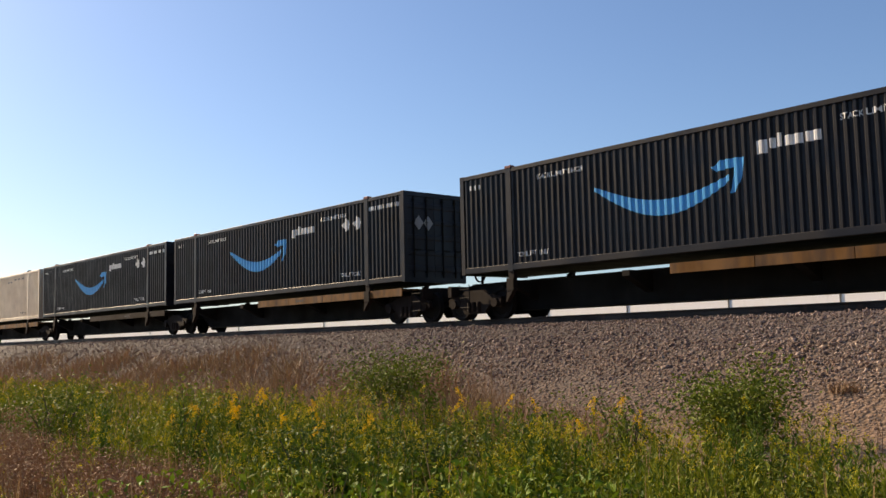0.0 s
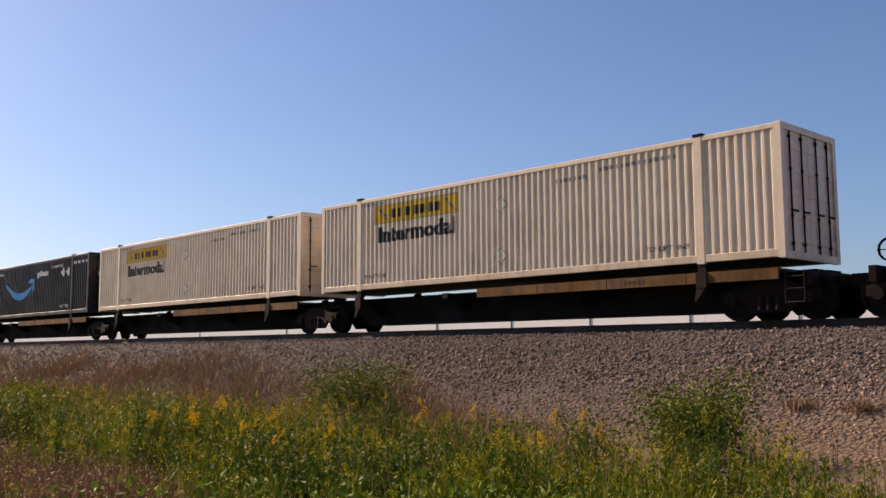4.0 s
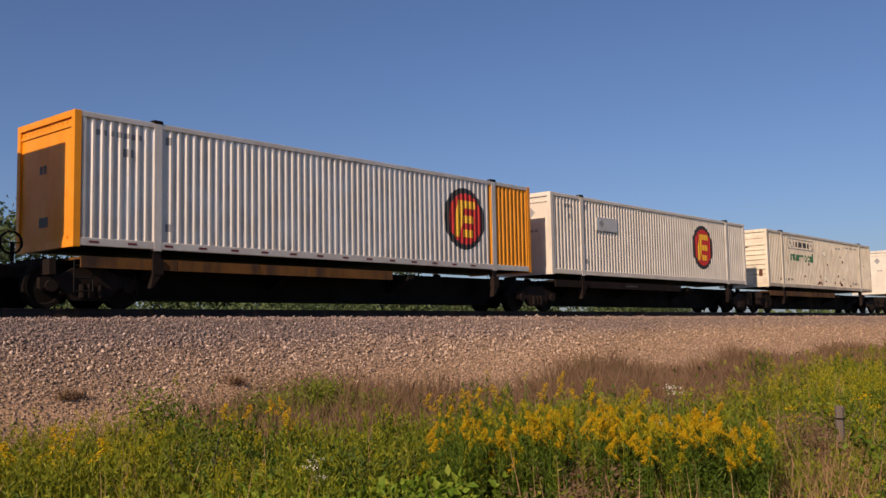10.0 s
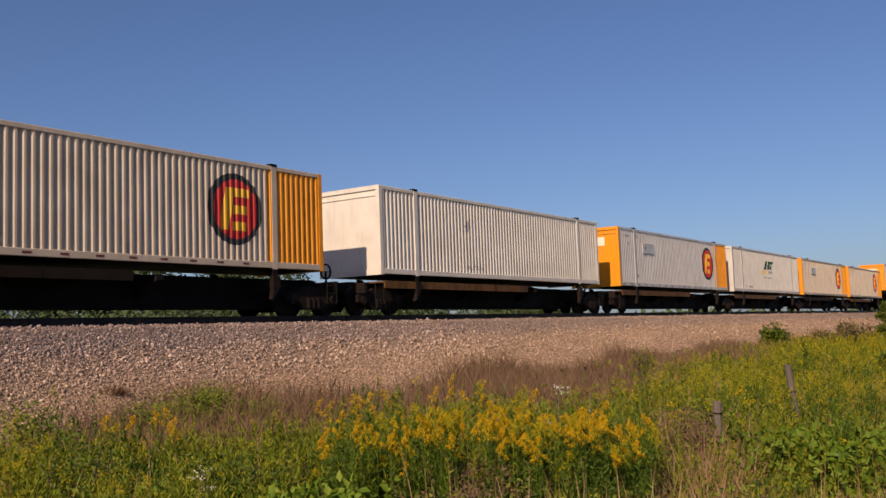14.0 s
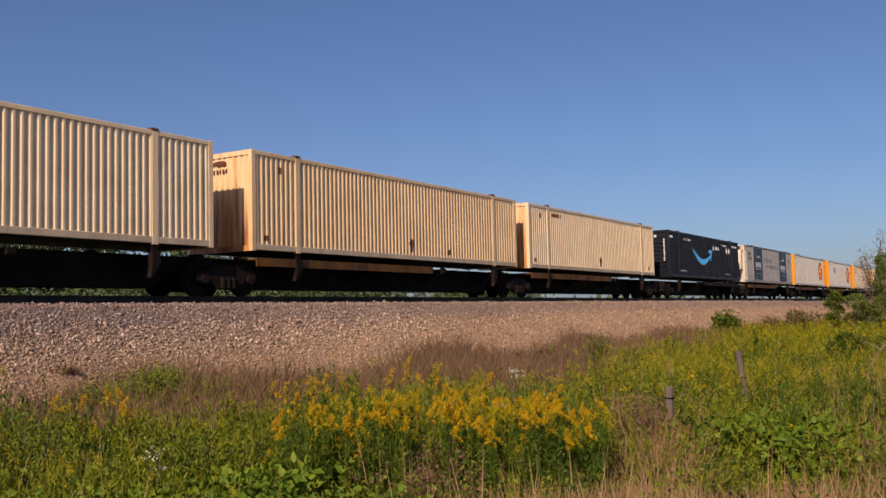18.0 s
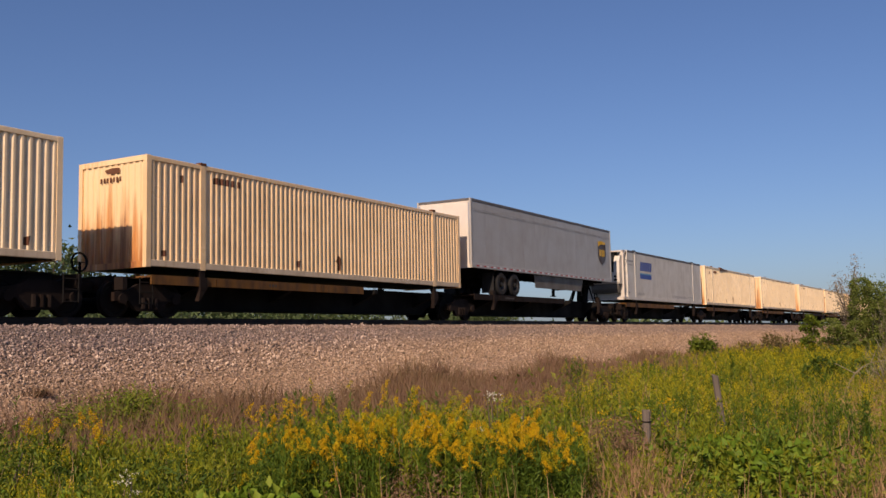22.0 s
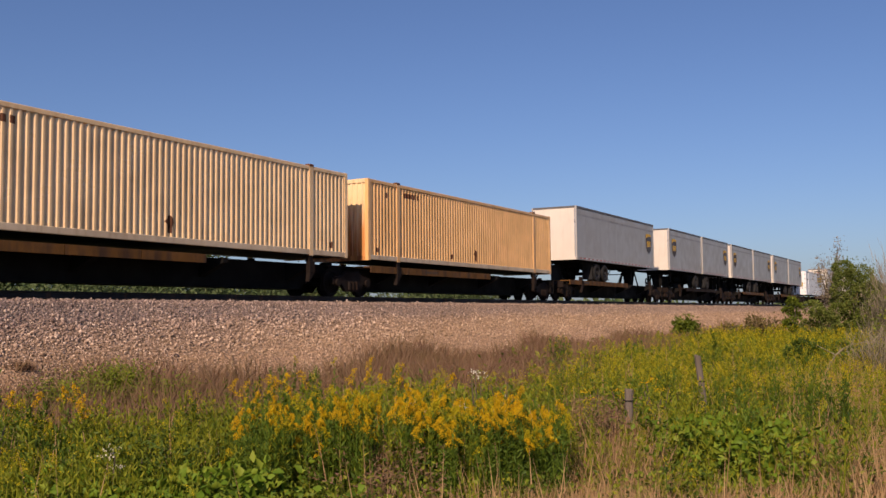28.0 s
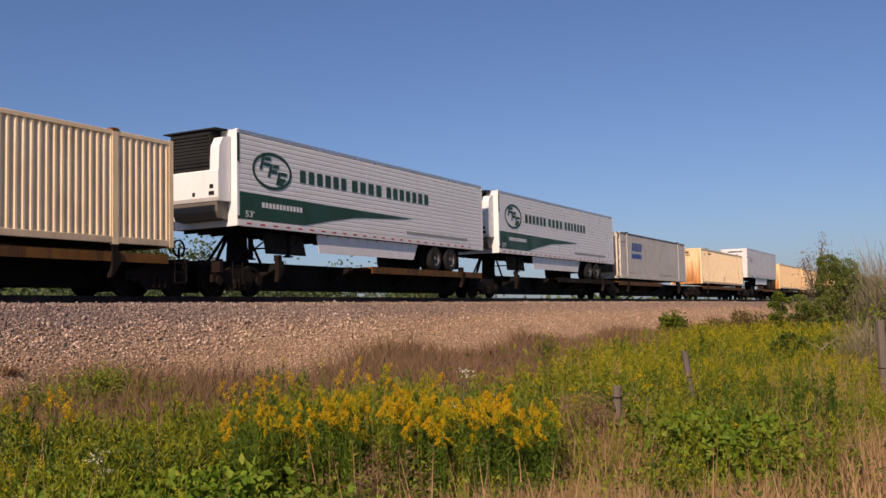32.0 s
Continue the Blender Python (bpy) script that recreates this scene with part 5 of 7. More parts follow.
def reefer_container(kind):
    label = {"K": "white refrigerated container with navy panels and blue lettering", "M": "white refrigerated container with blue bars on a spine car", "N": "bright white smooth container with a yellow name panel"}[kind]
    skin = {"K": "white_soft", "M": "white_dull", "N": "bright"}[kind]
    cc = box_van("shipping_container", label, CL - {"N": 0.42, "M": 0.55}.get(kind, 0.0), CW, CH, skin, {"N": "bright", "K": "post_grey"}.get(kind, "white_dull"), "", 0.9)
    post = {"N": "bright", "K": "post_grey"}.get(kind, skin)
    for x in (1.981, CL - 1.981):
        for far in (0, 1):
            if kind == "K":
                for z0, z1 in ((0.0, 0.22), (CH - 0.22, CH)):
                    part("gusset", shared(("kgs", far, x, z0), lambda: Mesh().prism([(x - 0.30, z0 if z0 < 1 else z1), (x + 0.30, z0 if z0 < 1 else z1), (x + 0.11, z1 if z0 < 1 else z0), (x - 0.11, z1 if z0 < 1 else z0)], -0.010 if not far else CW - 0.06, 0.06 if not far else CW + 0.010, "y").data("gusset", "post_grey")), cc, "flared grey foot of the lift post")
            part("lift_post", shared(("klp", far, x, post), lambda: Mesh().box(x - 0.11, x + 0.11, -0.012 if not far else CW - 0.08, 0.08 if not far else CW + 0.012, 0.0, CH).data("lift_post", post)), cc)
            part("corner_casting", shared(("klc", far, x), lambda: Mesh().box(x - 0.12, x + 0.12, -0.016 if not far else CW - 0.16, 0.16 if not far else CW + 0.016, CH - 0.04, CH + 0.055, 0.012).data("corner_casting", "navy")), cc, "dark blue lifting casting")
    if kind == "K":
        for a, b, nm in ((2.18, 4.98, "p1"), (11.08, 13.85, "p2")):
            part("name_panel", shared(("kp", a), lambda: flat("name_panel", [rect(a, b, 0.22, 2.74)], "navy", False, 0.004)), cc, "navy rectangular name panel")
            c = (a + b) / 2
            part("marking", shared(("kw", a), lambda: flat("marking", bars(c - 0.9, c + 0.9, 1.22, 1.62, 4, 0.16) + [[(c - 0.7, 1.95), (c + 0.2, 2.2), (c + 0.75, 1.98), (c + 0.1, 2.02)], rect(c - 0.8, c + 0.8, 1.06, 1.12)], "mark_white", False, 0.0)), cc, "white bars and an arched mark on the panel")
            part("marking", shared(("kb", a), lambda: flat("marking", bars(c - 0.85, c + 0.85, 0.66, 0.78, 9, 0.3), "sky_blue", False, 0.0)), cc, "light blue bars of small writing")
        lettering(cc, "kx", "light blue capital lettering", "EXCELLENCE", 5.62, 1.72, 0.32, 3.1, "sky_blue", False, 0.006)
        lettering(cc, "kt", "dark blue capital lettering", "THROUGH", 5.98, 1.26, 0.17, 1.5, "royal", False, 0.006)
        lettering(cc, "ke", "navy capital lettering", "EXECUTION", 7.58, 1.18, 0.32, 2.84, "navy", False, 0.006)
        part("marking", shared("ki", lambda: flat("marking", bars(0.45, 1.25, 2.12, 2.34, 4, 0.45) + bars(0.45, 1.55, 1.74, 1.96, 6, 0.45) + bars(14.7, 15.2, 2.0, 2.2, 3, 0.4), "mark_black", False, 0.006)), cc, "grey bars of a serial mark")
        lettering(cc, "kl", "grey stencilled lettering", "TOP LIFT ONLY", 0.4, 0.34, 0.13, 1.2, "mark_grey", False, 0.006)
        reefer_unit(cc, 0.35, CW - 0.35, 0.25, CH - 0.1, 0.0, "cream")
    if kind in "KM":
        def cage():
            m = Mesh()
            for y in (0.06, CW - 0.06):
                m.box(-0.6, -0.5, y - 0.05, y + 0.05, 0.0, CH - 0.05)
                m.box(-0.6, 0.03, y - 0.05, y + 0.05, CH - 0.15, CH - 0.05)
                m.box(-0.6, 0.03, y - 0.05, y + 0.05, 0.0, 0.14)
                for i in range(4):
                    m.box(-0.58, -0.52, y, y + 0.04, 0.6 + 0.5 * i, 0.66 + 0.5 * i)
            m.box(-0.6, -0.5, 0.1, CW - 0.1, CH - 0.13, CH - 0.05)
            m.box(-0.6, -0.5, 0.1, CW - 0.1, 0.0, 0.12)
            for i in range(5):
                m.rod((-0.2, 0.02, 0.3 + i * 0.5), (-0.52, 0.02, 0.3 + i * 0.5), 0.02, 5)
            return m.data("guard_frame", "white_soft")
        part("guard_frame", shared("cage", cage), cc, "pale steel guard frame with ladder rungs round the cooling unit")
    if kind == "M":
        part("marking", shared("mm", lambda: flat("marking", [[(2.82 + i * 0.36, 1.78), (3.12 + i * 0.36, 1.78), (3.26 + i * 0.36, 2.32), (2.96 + i * 0.36, 2.32)] for i in range(6)], "royal", False, 0.005)), cc, "dark blue slanted bars of a painted name")
        part("stripe", shared("ms", lambda: flat("stripe", [rect(2.8, 4.95, 1.30, 1.56)], "royal", False, 0.005)), cc, "blue stripe below the name")
        part("stripe", shared("ms2", lambda: flat("stripe", [rect(2.8, 4.95, 1.56, 1.64)], "sky_blue", False, 0.005)), cc, "light blue edge of the stripe")
        lettering(cc, "ml", "grey stencilled lettering", "SUPER CUBE REEFER CONTAINER", 9.2, 0.30, 0.13, 3.1, "mark_grey", False, 0.006)
        lettering(cc, "mt", "grey stencilled lettering", "TOP LIFT ONLY", 12.7, 0.30, 0.13, 1.2, "mark_grey", False, 0.006)
        lettering(cc, "mt2", "grey stencilled lettering", "TOP LIFT ONLY", 2.3, 0.30, 0.13, 1.2, "mark_grey", False, 0.006)
        lettering(cc, "m53", "black figures of the length", "53'", 0.5, 0.28, 0.2, 0.4, "mark_black", False, 0.006)
        part("marking", shared("mi", lambda: flat("marking", bars(0.4, 1.6, 2.2, 2.32, 9, 0.3) + bars(0.8, 1.5, 2.0, 2.08, 6, 0.4), "mark_grey", False, 0.006)), cc, "grey bars of a serial mark")
        reefer_unit(cc, 0.3, CW - 0.3, 0.2, CH - 0.05, 0.0, "white_dull")
        for o in cc.children:
            if o.name.split(".")[0] in ("lettering", "marking", "stripe", "lift_post", "corner_casting"):
                o.location.x -= 0.55
    elif kind == "N":
        for y in (0.45, 1.05, 1.55, 2.15):
            rod = part("lock_rod", shared("nlr", lambda: Mesh().rod((0.016, 0, 0.1), (0.016, 0, CH - 0.1), 0.013, 6).data("lock_rod", "bright")), cc, at=(0, y, 0))
            part("handle", shared("nlh", lambda: Mesh().box(-0.01, 0.02, -0.05, 0.22, 0.78, 0.83).box(-0.01, 0.02, -0.04, 0.04, 0.70, 0.92).data("handle", "patch")), rod, "grey door handle")
        for y in (0.12, CW - 0.12):
            for i in range(5):
                part("hinge", shared("nhg", lambda: Mesh().box(0.0, 0.03, -0.07, 0.07, 0.0, 0.10, 0.01).data("hinge", "patch")), cc, "grey door hinge", at=(0, y, 0.28 + 0.54 * i))
        for y in (CW / 2 - 0.012,):
            part("door_seam", shared("nds", lambda: Mesh().box(0.024, 0.029, 0, 0.024, 0.05, CH - 0.1).data("door_seam", "dull_rail")), cc, "dark seam between the doors", at=(0, y, 0))
        def end_frame():
            m = Mesh()
            for y0 in (-0.004, CW - 0.11):
                m.box(CL - 0.13, CL, y0, y0 + 0.114, 0.0, CH, 0.01)
                for z in (0.0, CH - 0.12):
                    m.box(CL - 0.45, CL - 0.12, y0 + 0.01, y0 + 0.10, z, z + 0.12)
                for i in range(4):
                    m.rod((CL - 0.44, y0 + 0.05, 0.55 + 0.52 * i), (CL - 0.1, y0 + 0.05, 0.55 + 0.52 * i), 0.022, 6)
            for z in (0.0, CH - 0.12):
                m.box(CL - 0.12, CL - 0.02, 0.1, CW - 0.1, z, z + 0.12)
            return m.data("ladder_frame", "bright")
        part("ladder_frame", shared("nlf", end_frame), cc, "white open end frame with ladder rungs")
        part("name_panel", shared("np0", lambda: flat("name_panel", [rect(9.25, 13.1, 1.70, 2.42)], "mark_black", False, 0.004)), cc, "black border of the name panel")
        part("name_panel", shared("np", lambda: flat("name_panel", [rect(9.32, 13.03, 1.77, 2.35)], "yellow", False, 0.0)), cc, "yellow rectangular name panel")
        part("marking", shared("npb", lambda: flat("marking", bars(9.6, 10.1, 1.92, 2.2, 2, 0.5) + bars(10.3, 11.9, 1.92, 2.2, 8, 0.5) + [[(12.02, 2.28), (12.1, 2.28), (12.62, 1.98), (12.56, 1.94)], [(12.0, 1.86), (12.8, 1.86), (12.8, 1.90), (12.0, 1.90)], [(12.62, 1.98), (12.86, 1.98), (12.86, 1.93), (12.62, 1.93)]], "mark_black", False, -0.004)), cc, "dark bars and a scroll mark on the panel")
        lettering(cc, "npi", "dark green painted word", "Intermodal", 9.6, 1.22, 0.42, 3.2, "green_dark", False, 0.006, 0.03)
        lettering(cc, "npt", "grey stencilled lettering", "TOP LIFT ONLY", 12.2, 0.36, 0.13, 1.2, "mark_grey", False, 0.006)
        for i, (y0, y1, z0, z1) in enumerate(((0.55, 1.95, 2.10, 2.42), (0.42, 0.74, 1.02, 1.46))):
            part("sign", shared("npk%d" % i, lambda: Mesh().box(0.020, 0.0285, y0 - 0.04, y1 + 0.04, z0 - 0.04, z1 + 0.04).data("sign", "mark_black")), cc, "black border of the sign")
            part("sign", shared("npy%d" % i, lambda: Mesh().box(-0.004, 0.019, y0, y1, z0, z1).data("sign", "yellow")), cc, "yellow sign on the doors")
        part("marking", shared("npj", lambda: [m := Mesh(), [m.add([(-0.007, y, z) for y, z in p], [(3, 2, 1, 0)]) for p in bars(0.85, 1.65, 2.2, 2.32, 6, 0.3)]][0].data("marking", "mark_black")), cc, "dark bars of a name on the sign")
    return cc


# ---- spine cars ----
def truck(car, x):
    """A three-piece railway truck at x; every part hangs under it."""
    def bolster():
        m = Mesh().box(-0.22, 0.22, -1.0, 1.0, RAIL_TOP + 0.40, RAIL_TOP + 0.72)
        return m.rod((0, 0, RAIL_TOP + 0.7), (0, 0, RAIL_TOP + 0.86), 0.3, 12).data("truck", "steel_dark")
    tk = part("truck", shared("bolster", bolster), car, "grimy three-piece railway truck", at=(x, 0, 0))
    prof = [(0.0, 0.0), (0.10, -0.01), (0.13, 0.02), (0.34, 0.035), (0.37, -0.005), (0.456, -0.005), (0.462, 0.09), (0.485, 0.11), (0.485, 0.13), (0.36, 0.13), (0.12, 0.10), (0.0, 0.10)]
    for dx in (-0.865, 0.865):
        part("axle", shared("raxle", lambda: Mesh().rod((0, -1.05, 0), (0, 1.05, 0), 0.075, 8).data("axle", "wheel")), tk, at=(dx, 0, RAIL_TOP + 0.457))
        part("wheel", shared("wheelN", lambda: Mesh().lathe((0, -0.80, 0), prof, 18).data("wheel", "wheel")), tk, "rust-dark steel railway wheel", at=(dx, 0, RAIL_TOP + 0.457))
        part("wheel", shared("wheelF", lambda: Mesh().lathe((0, 0.80, 0), [(r, -y) for r, y in prof], 18).data("wheel", "wheel")), tk, "rust-dark steel railway wheel", at=(dx, 0, RAIL_TOP + 0.457))
    z = RAIL_TOP
    frame_out = [(-1.10, z + 0.40), (-1.10, z + 0.62), (-0.62, z + 0.70), (-0.36, z + 0.84), (0.36, z + 0.84), (0.62, z + 0.70), (1.10, z + 0.62), (1.10, z + 0.40), (0.66, z + 0.42), (0.40, z + 0.16), (-0.40, z + 0.16), (-0.66, z + 0.42)]
    for s, nm in ((-1.06, "N"), (0.94, "F")):
        part("side_frame", shared("sf" + nm, lambda: Mesh().prism(frame_out, s, s + 0.12, "y").data("side_frame", "steel_rust")), tk)
        for dx in (-0.2, 0.0, 0.2):
            part("spring", shared("spring", lambda: Mesh().rod((0, 0, 0.22), (0, 0, 0.5), 0.07, 8).data("spring", "steel_rust")), tk, at=(dx, s, z))
        for dx in (-0.865, 0.865):
            part("bearing_cap", shared("bcap", lambda: Mesh().rod((0, -0.08, 0), (0, 0.08, 0), 0.13, 10).data("bearing_cap", "steel_rust")), tk, at=(dx, s + 0.02, z + 0.457))
    return tk


def spine_car(half_front, half_rear, trucks, deck, yellow, coupler=(False, False), hitch=None, k=0):
    """One platform: deep centre sill, side decks, cross arms with pedestals; its middle is x = 0, the track's middle y = 0."""
    car = thing("spine_car", "dark grimy spine car platform with worn yellow side deck", "rail car", "platforms of the freight train")
    tf, tr = half_front - 1.2, -half_rear + 1.2
    def sill():
        prof = [(-half_rear, 1.28), (-half_rear, 1.66), (half_front, 1.66), (half_front, 1.28), (tf, 1.28), (tf - 0.75, 0.88), (tr + 0.75, 0.88), (tr, 1.28)]
        m = Mesh().prism(prof, -0.33, 0.33, "y")
        return m.data("centre_sill", "steel_dark")
    part("centre_sill", shared(("sill", round(half_front, 1), round(half_rear, 1)), sill), car)
    part("sill_flange", shared(("fl", round(half_front, 1), round(half_rear, 1)), lambda: Mesh().box(tr + 0.8, tf - 0.8, -0.46, 0.46, 0.84, 0.88).box(-half_rear + 0.2, half_front - 0.2, -0.42, 0.42, 1.66, 1.69).data("sill_flange", "steel_dark")), car)
    for x in (-6.1, -2.2, 2.2, 6.1):
        big = abs(x) > 5
        for s in (-1, 1):
            part("cross_arm", shared(("arm", s), lambda: Mesh().prism([(0.3, 1.10), (0.3, 1.64), (1.26, 1.64), (1.26, 1.50)] if s > 0 else [(-0.3, 1.10), (-1.26, 1.50), (-1.26, 1.64), (-0.3, 1.64)], -0.11, 0.11, "x").data("cross_arm", "steel_dark")), car, at=(x, 0, 0))
        if big:
            for s in (-1, 1):
                def ped():
                    m = Mesh().box(-0.13, 0.13, s * 1.26 - 0.08, s * 1.26 + 0.08, 1.36, 1.70)
                    m.prism([(-0.12, 1.36), (0.10, 1.36), (-0.02 - 0.12, 1.06), (-0.18, 1.06)], s * 1.26 - 0.07, s * 1.26 + 0.07, "y")
                    m.box(-0.10, 0.10, s * 1.2 - 0.08, s * 1.2 + 0.08, 1.70, BASE)
                    return m.data("pedestal", "steel_rust")
                part("pedestal", shared(("ped", s), ped), car, "rusty container pedestal", at=(x, 0, 0))
    a, b = deck
    for s in (-1, 1):
        n = max(1, int(round((b - a) / 2.2)))
        for i in range(n):
            w = (b - a) / n
            def plate():
                m = Mesh().box(0.01, w - 0.01, min(s * 0.46, s * 1.29), max(s * 0.46, s * 1.29), 1.64, 1.69)
                m.box(0.01, w - 0.01, min(s * 1.25, s * 1.295), max(s * 1.25, s * 1.295), 1.46, 1.70)
                return m.data("side_deck", yellow)
            part("side_deck", shared(("deck", s, round(w, 2), yellow), plate), car, "worn steel side deck plate", at=(a + i * w, 0, 0))
    if k % 3:
        def deck_marks():
            m = Mesh()
            for i in range(3 + k % 5):
                m.box(0.13 * i, 0.13 * i + 0.07, -1.3, -1.296, 1.54, 1.62)
            return m.data("marking", "dim_mark" if yellow != "deck_yellow" else "mark_black")
        part("marking", shared(("dm", k % 5, yellow), deck_marks), car, "faint bars of painted marks on the deck", at=(a + 1.0 + (k * 1.7) % 4.0, 0, 0))
    for x in trucks:
        truck(car, x)
    for on, x, d in ((coupler[0], half_front, 1), (coupler[1], -half_rear, -1)):
        if on:
            def coup():
                m = Mesh().box(0.0, 0.55, -0.12, 0.12, 1.30, 1.52).box(0.5, 0.78, -0.2, 0.14, 1.24, 1.56, 0.03)
                m.box(-0.12, 0.02, -1.2, 1.2, 1.30, 1.62)
                if d < 0:
                    m.v = [(-p, q, r) for p, q, r in m.v]
                return m.data("coupler", "steel_rust")
            part("coupler", shared(("coup", d), coup), car, "rusty knuckle coupler and end sill", at=(x, 0, 0))
            for y in (-1.22, 1.22):
                def steps():
                    m = Mesh()
                    for i in (0, 0.42):
                        m.rod((d * -0.5 + i, 0, 0.95), (d * -0.5 + i, 0, 1.62), 0.018, 5)
                    for z in (0.97, 1.25, 1.5):
                        m.rod((d * -0.5, 0, z), (d * -0.5 + 0.42, 0, z), 0.018, 5)
                    return m.data("sill_step", "steel_dark")
                part("sill_step", shared(("steps", d), steps), car, "dark ladder step under the end sill", at=(x, y, 0))
            if d < 0:
                def brake():
                    m = Mesh().rod((0.25, 0.3, 1.6), (0.25, 0.3, 2.05), 0.04, 6)
                    m.lathe((0.2, 0.22, 2.05), [(0.22, 0.0), (0.26, 0.02), (0.26, 0.05), (0.22, 0.07), (0.22, 0.0)], 16)
                    return m.rod((-0.04, 0.25, 2.05), (0.44, 0.25, 2.05), 0.015, 4).data("hand_brake", "steel_dark")
                part("hand_brake", shared("brake", brake), car, "dark hand brake wheel on a post", at=(x - 0.35, 0, 0))
    if not coupler[0]:
        part("joint", shared("joint", lambda: Mesh().box(-0.55, 0.2, -0.45, 0.45, 1.30, 1.70, 0.04).rod((-0.1, 0, 1.7), (-0.1, 0, 1.8), 0.22, 10).data("joint", "steel_dark")), car, "articulated joint over the truck", at=(half_front, 0, 0))
    if hitch is not None:
        for x in (hitch if isinstance(hitch, tuple) else (hitch,)):
            hs = part("trailer_hitch", shared("stand", lambda: Mesh().prism([(-0.28, 1.66), (0.28, 1.66), (0.2, TZ - 0.2), (-0.2, TZ - 0.2)], -0.22, 0.22, "y").data("trailer_hitch", "steel_dark")), car, "dark trailer hitch stand", at=(x, 0, 0))
            part("hitch_plate", shared("hplate", lambda: Mesh().box(-0.5, 0.5, -0.55, 0.55, TZ - 0.22, TZ - 0.1, 0.03).data("hitch_plate", "steel_dark")), hs)
            for s in (-0.42, 0.42):
                for a, b, w, dz in ((-0.55, 0.0, 0.06, 0.20), (0.62, 0.06, 0.045, 0.20), (-0.9, -0.2, 0.05, 0.30)):
                    part("strut", shared(("strut", s, a), lambda: Mesh().rod((a, s, 1.66), (b, s * 0.85, TZ - dz), w, 6).data("strut", "steel_dark")), hs)
    return car


# kind, place of its rear end along the train, deck side (f: leading half, r: trailing half, m: middle)
TRAIN = [
    ("A", 463.76, "f"), ("A", 444.96, "f"), ("A", 427.99, "f"), ("J", 411.14, "f"), ("A", 393.93, "f"), ("A", 375.60, "f"), ("R", 359.07, "f"), ("J", 338.87, "f"),
    ("J", 321.50, "f"), ("A", 304.09, "f"), ("J2", 286.85, "f"), ("E", 268.21, "r"), ("En", 249.49, "r"), ("J3", 228.90, "r"), ("En", 210.09, "r"), ("E", 192.71, "r"),
    ("EC", 174.40, "f"), ("E", 155.50, "r"), ("E", 138.15, "r"), ("B", 120.69, "r"), ("E", 103.25, "r"), ("W", 84.74, "r"), ("E", 65.86, "r"), ("E", 48.40, "r"),
    ("E", 30.88, "r"), ("K", 13.42, "r"), ("A", -5.31, "f"), ("T", -24.18, "r"), ("T", -41.54, "r"), ("T", -59.18, "r"), ("T", -76.77, "f"), ("T", -95.58, "r"),
    ("T", -114.44, "r"), ("M", -131.88, "r"), ("U", -150.10, "r"), ("T", -167.22, "r"), ("T", -185.87, "r"), ("P", -205.12, "r"), ("Pf", -225.76, "f"), ("N", -244.86, "f"),
    ("2", -265.75, "m"), ("2", -284.64, "m"), ("2", -303.58, "m"), ("U45", -320.83, "r"), ("T", -340.54, "r"), ("T", -357.94, "r"), ("T", -375.81, "r"), ("C", -394.17, "f"),
    ("T", -413.00, "b"), ("M", -434.27, "r"), ("F", -451.25, "f"), ("F", -469.05, "f"), ("T", -487.75, "f"),
]
LENGTH = {"R": 12.19, "2": 17.5, "U45": 13.62}


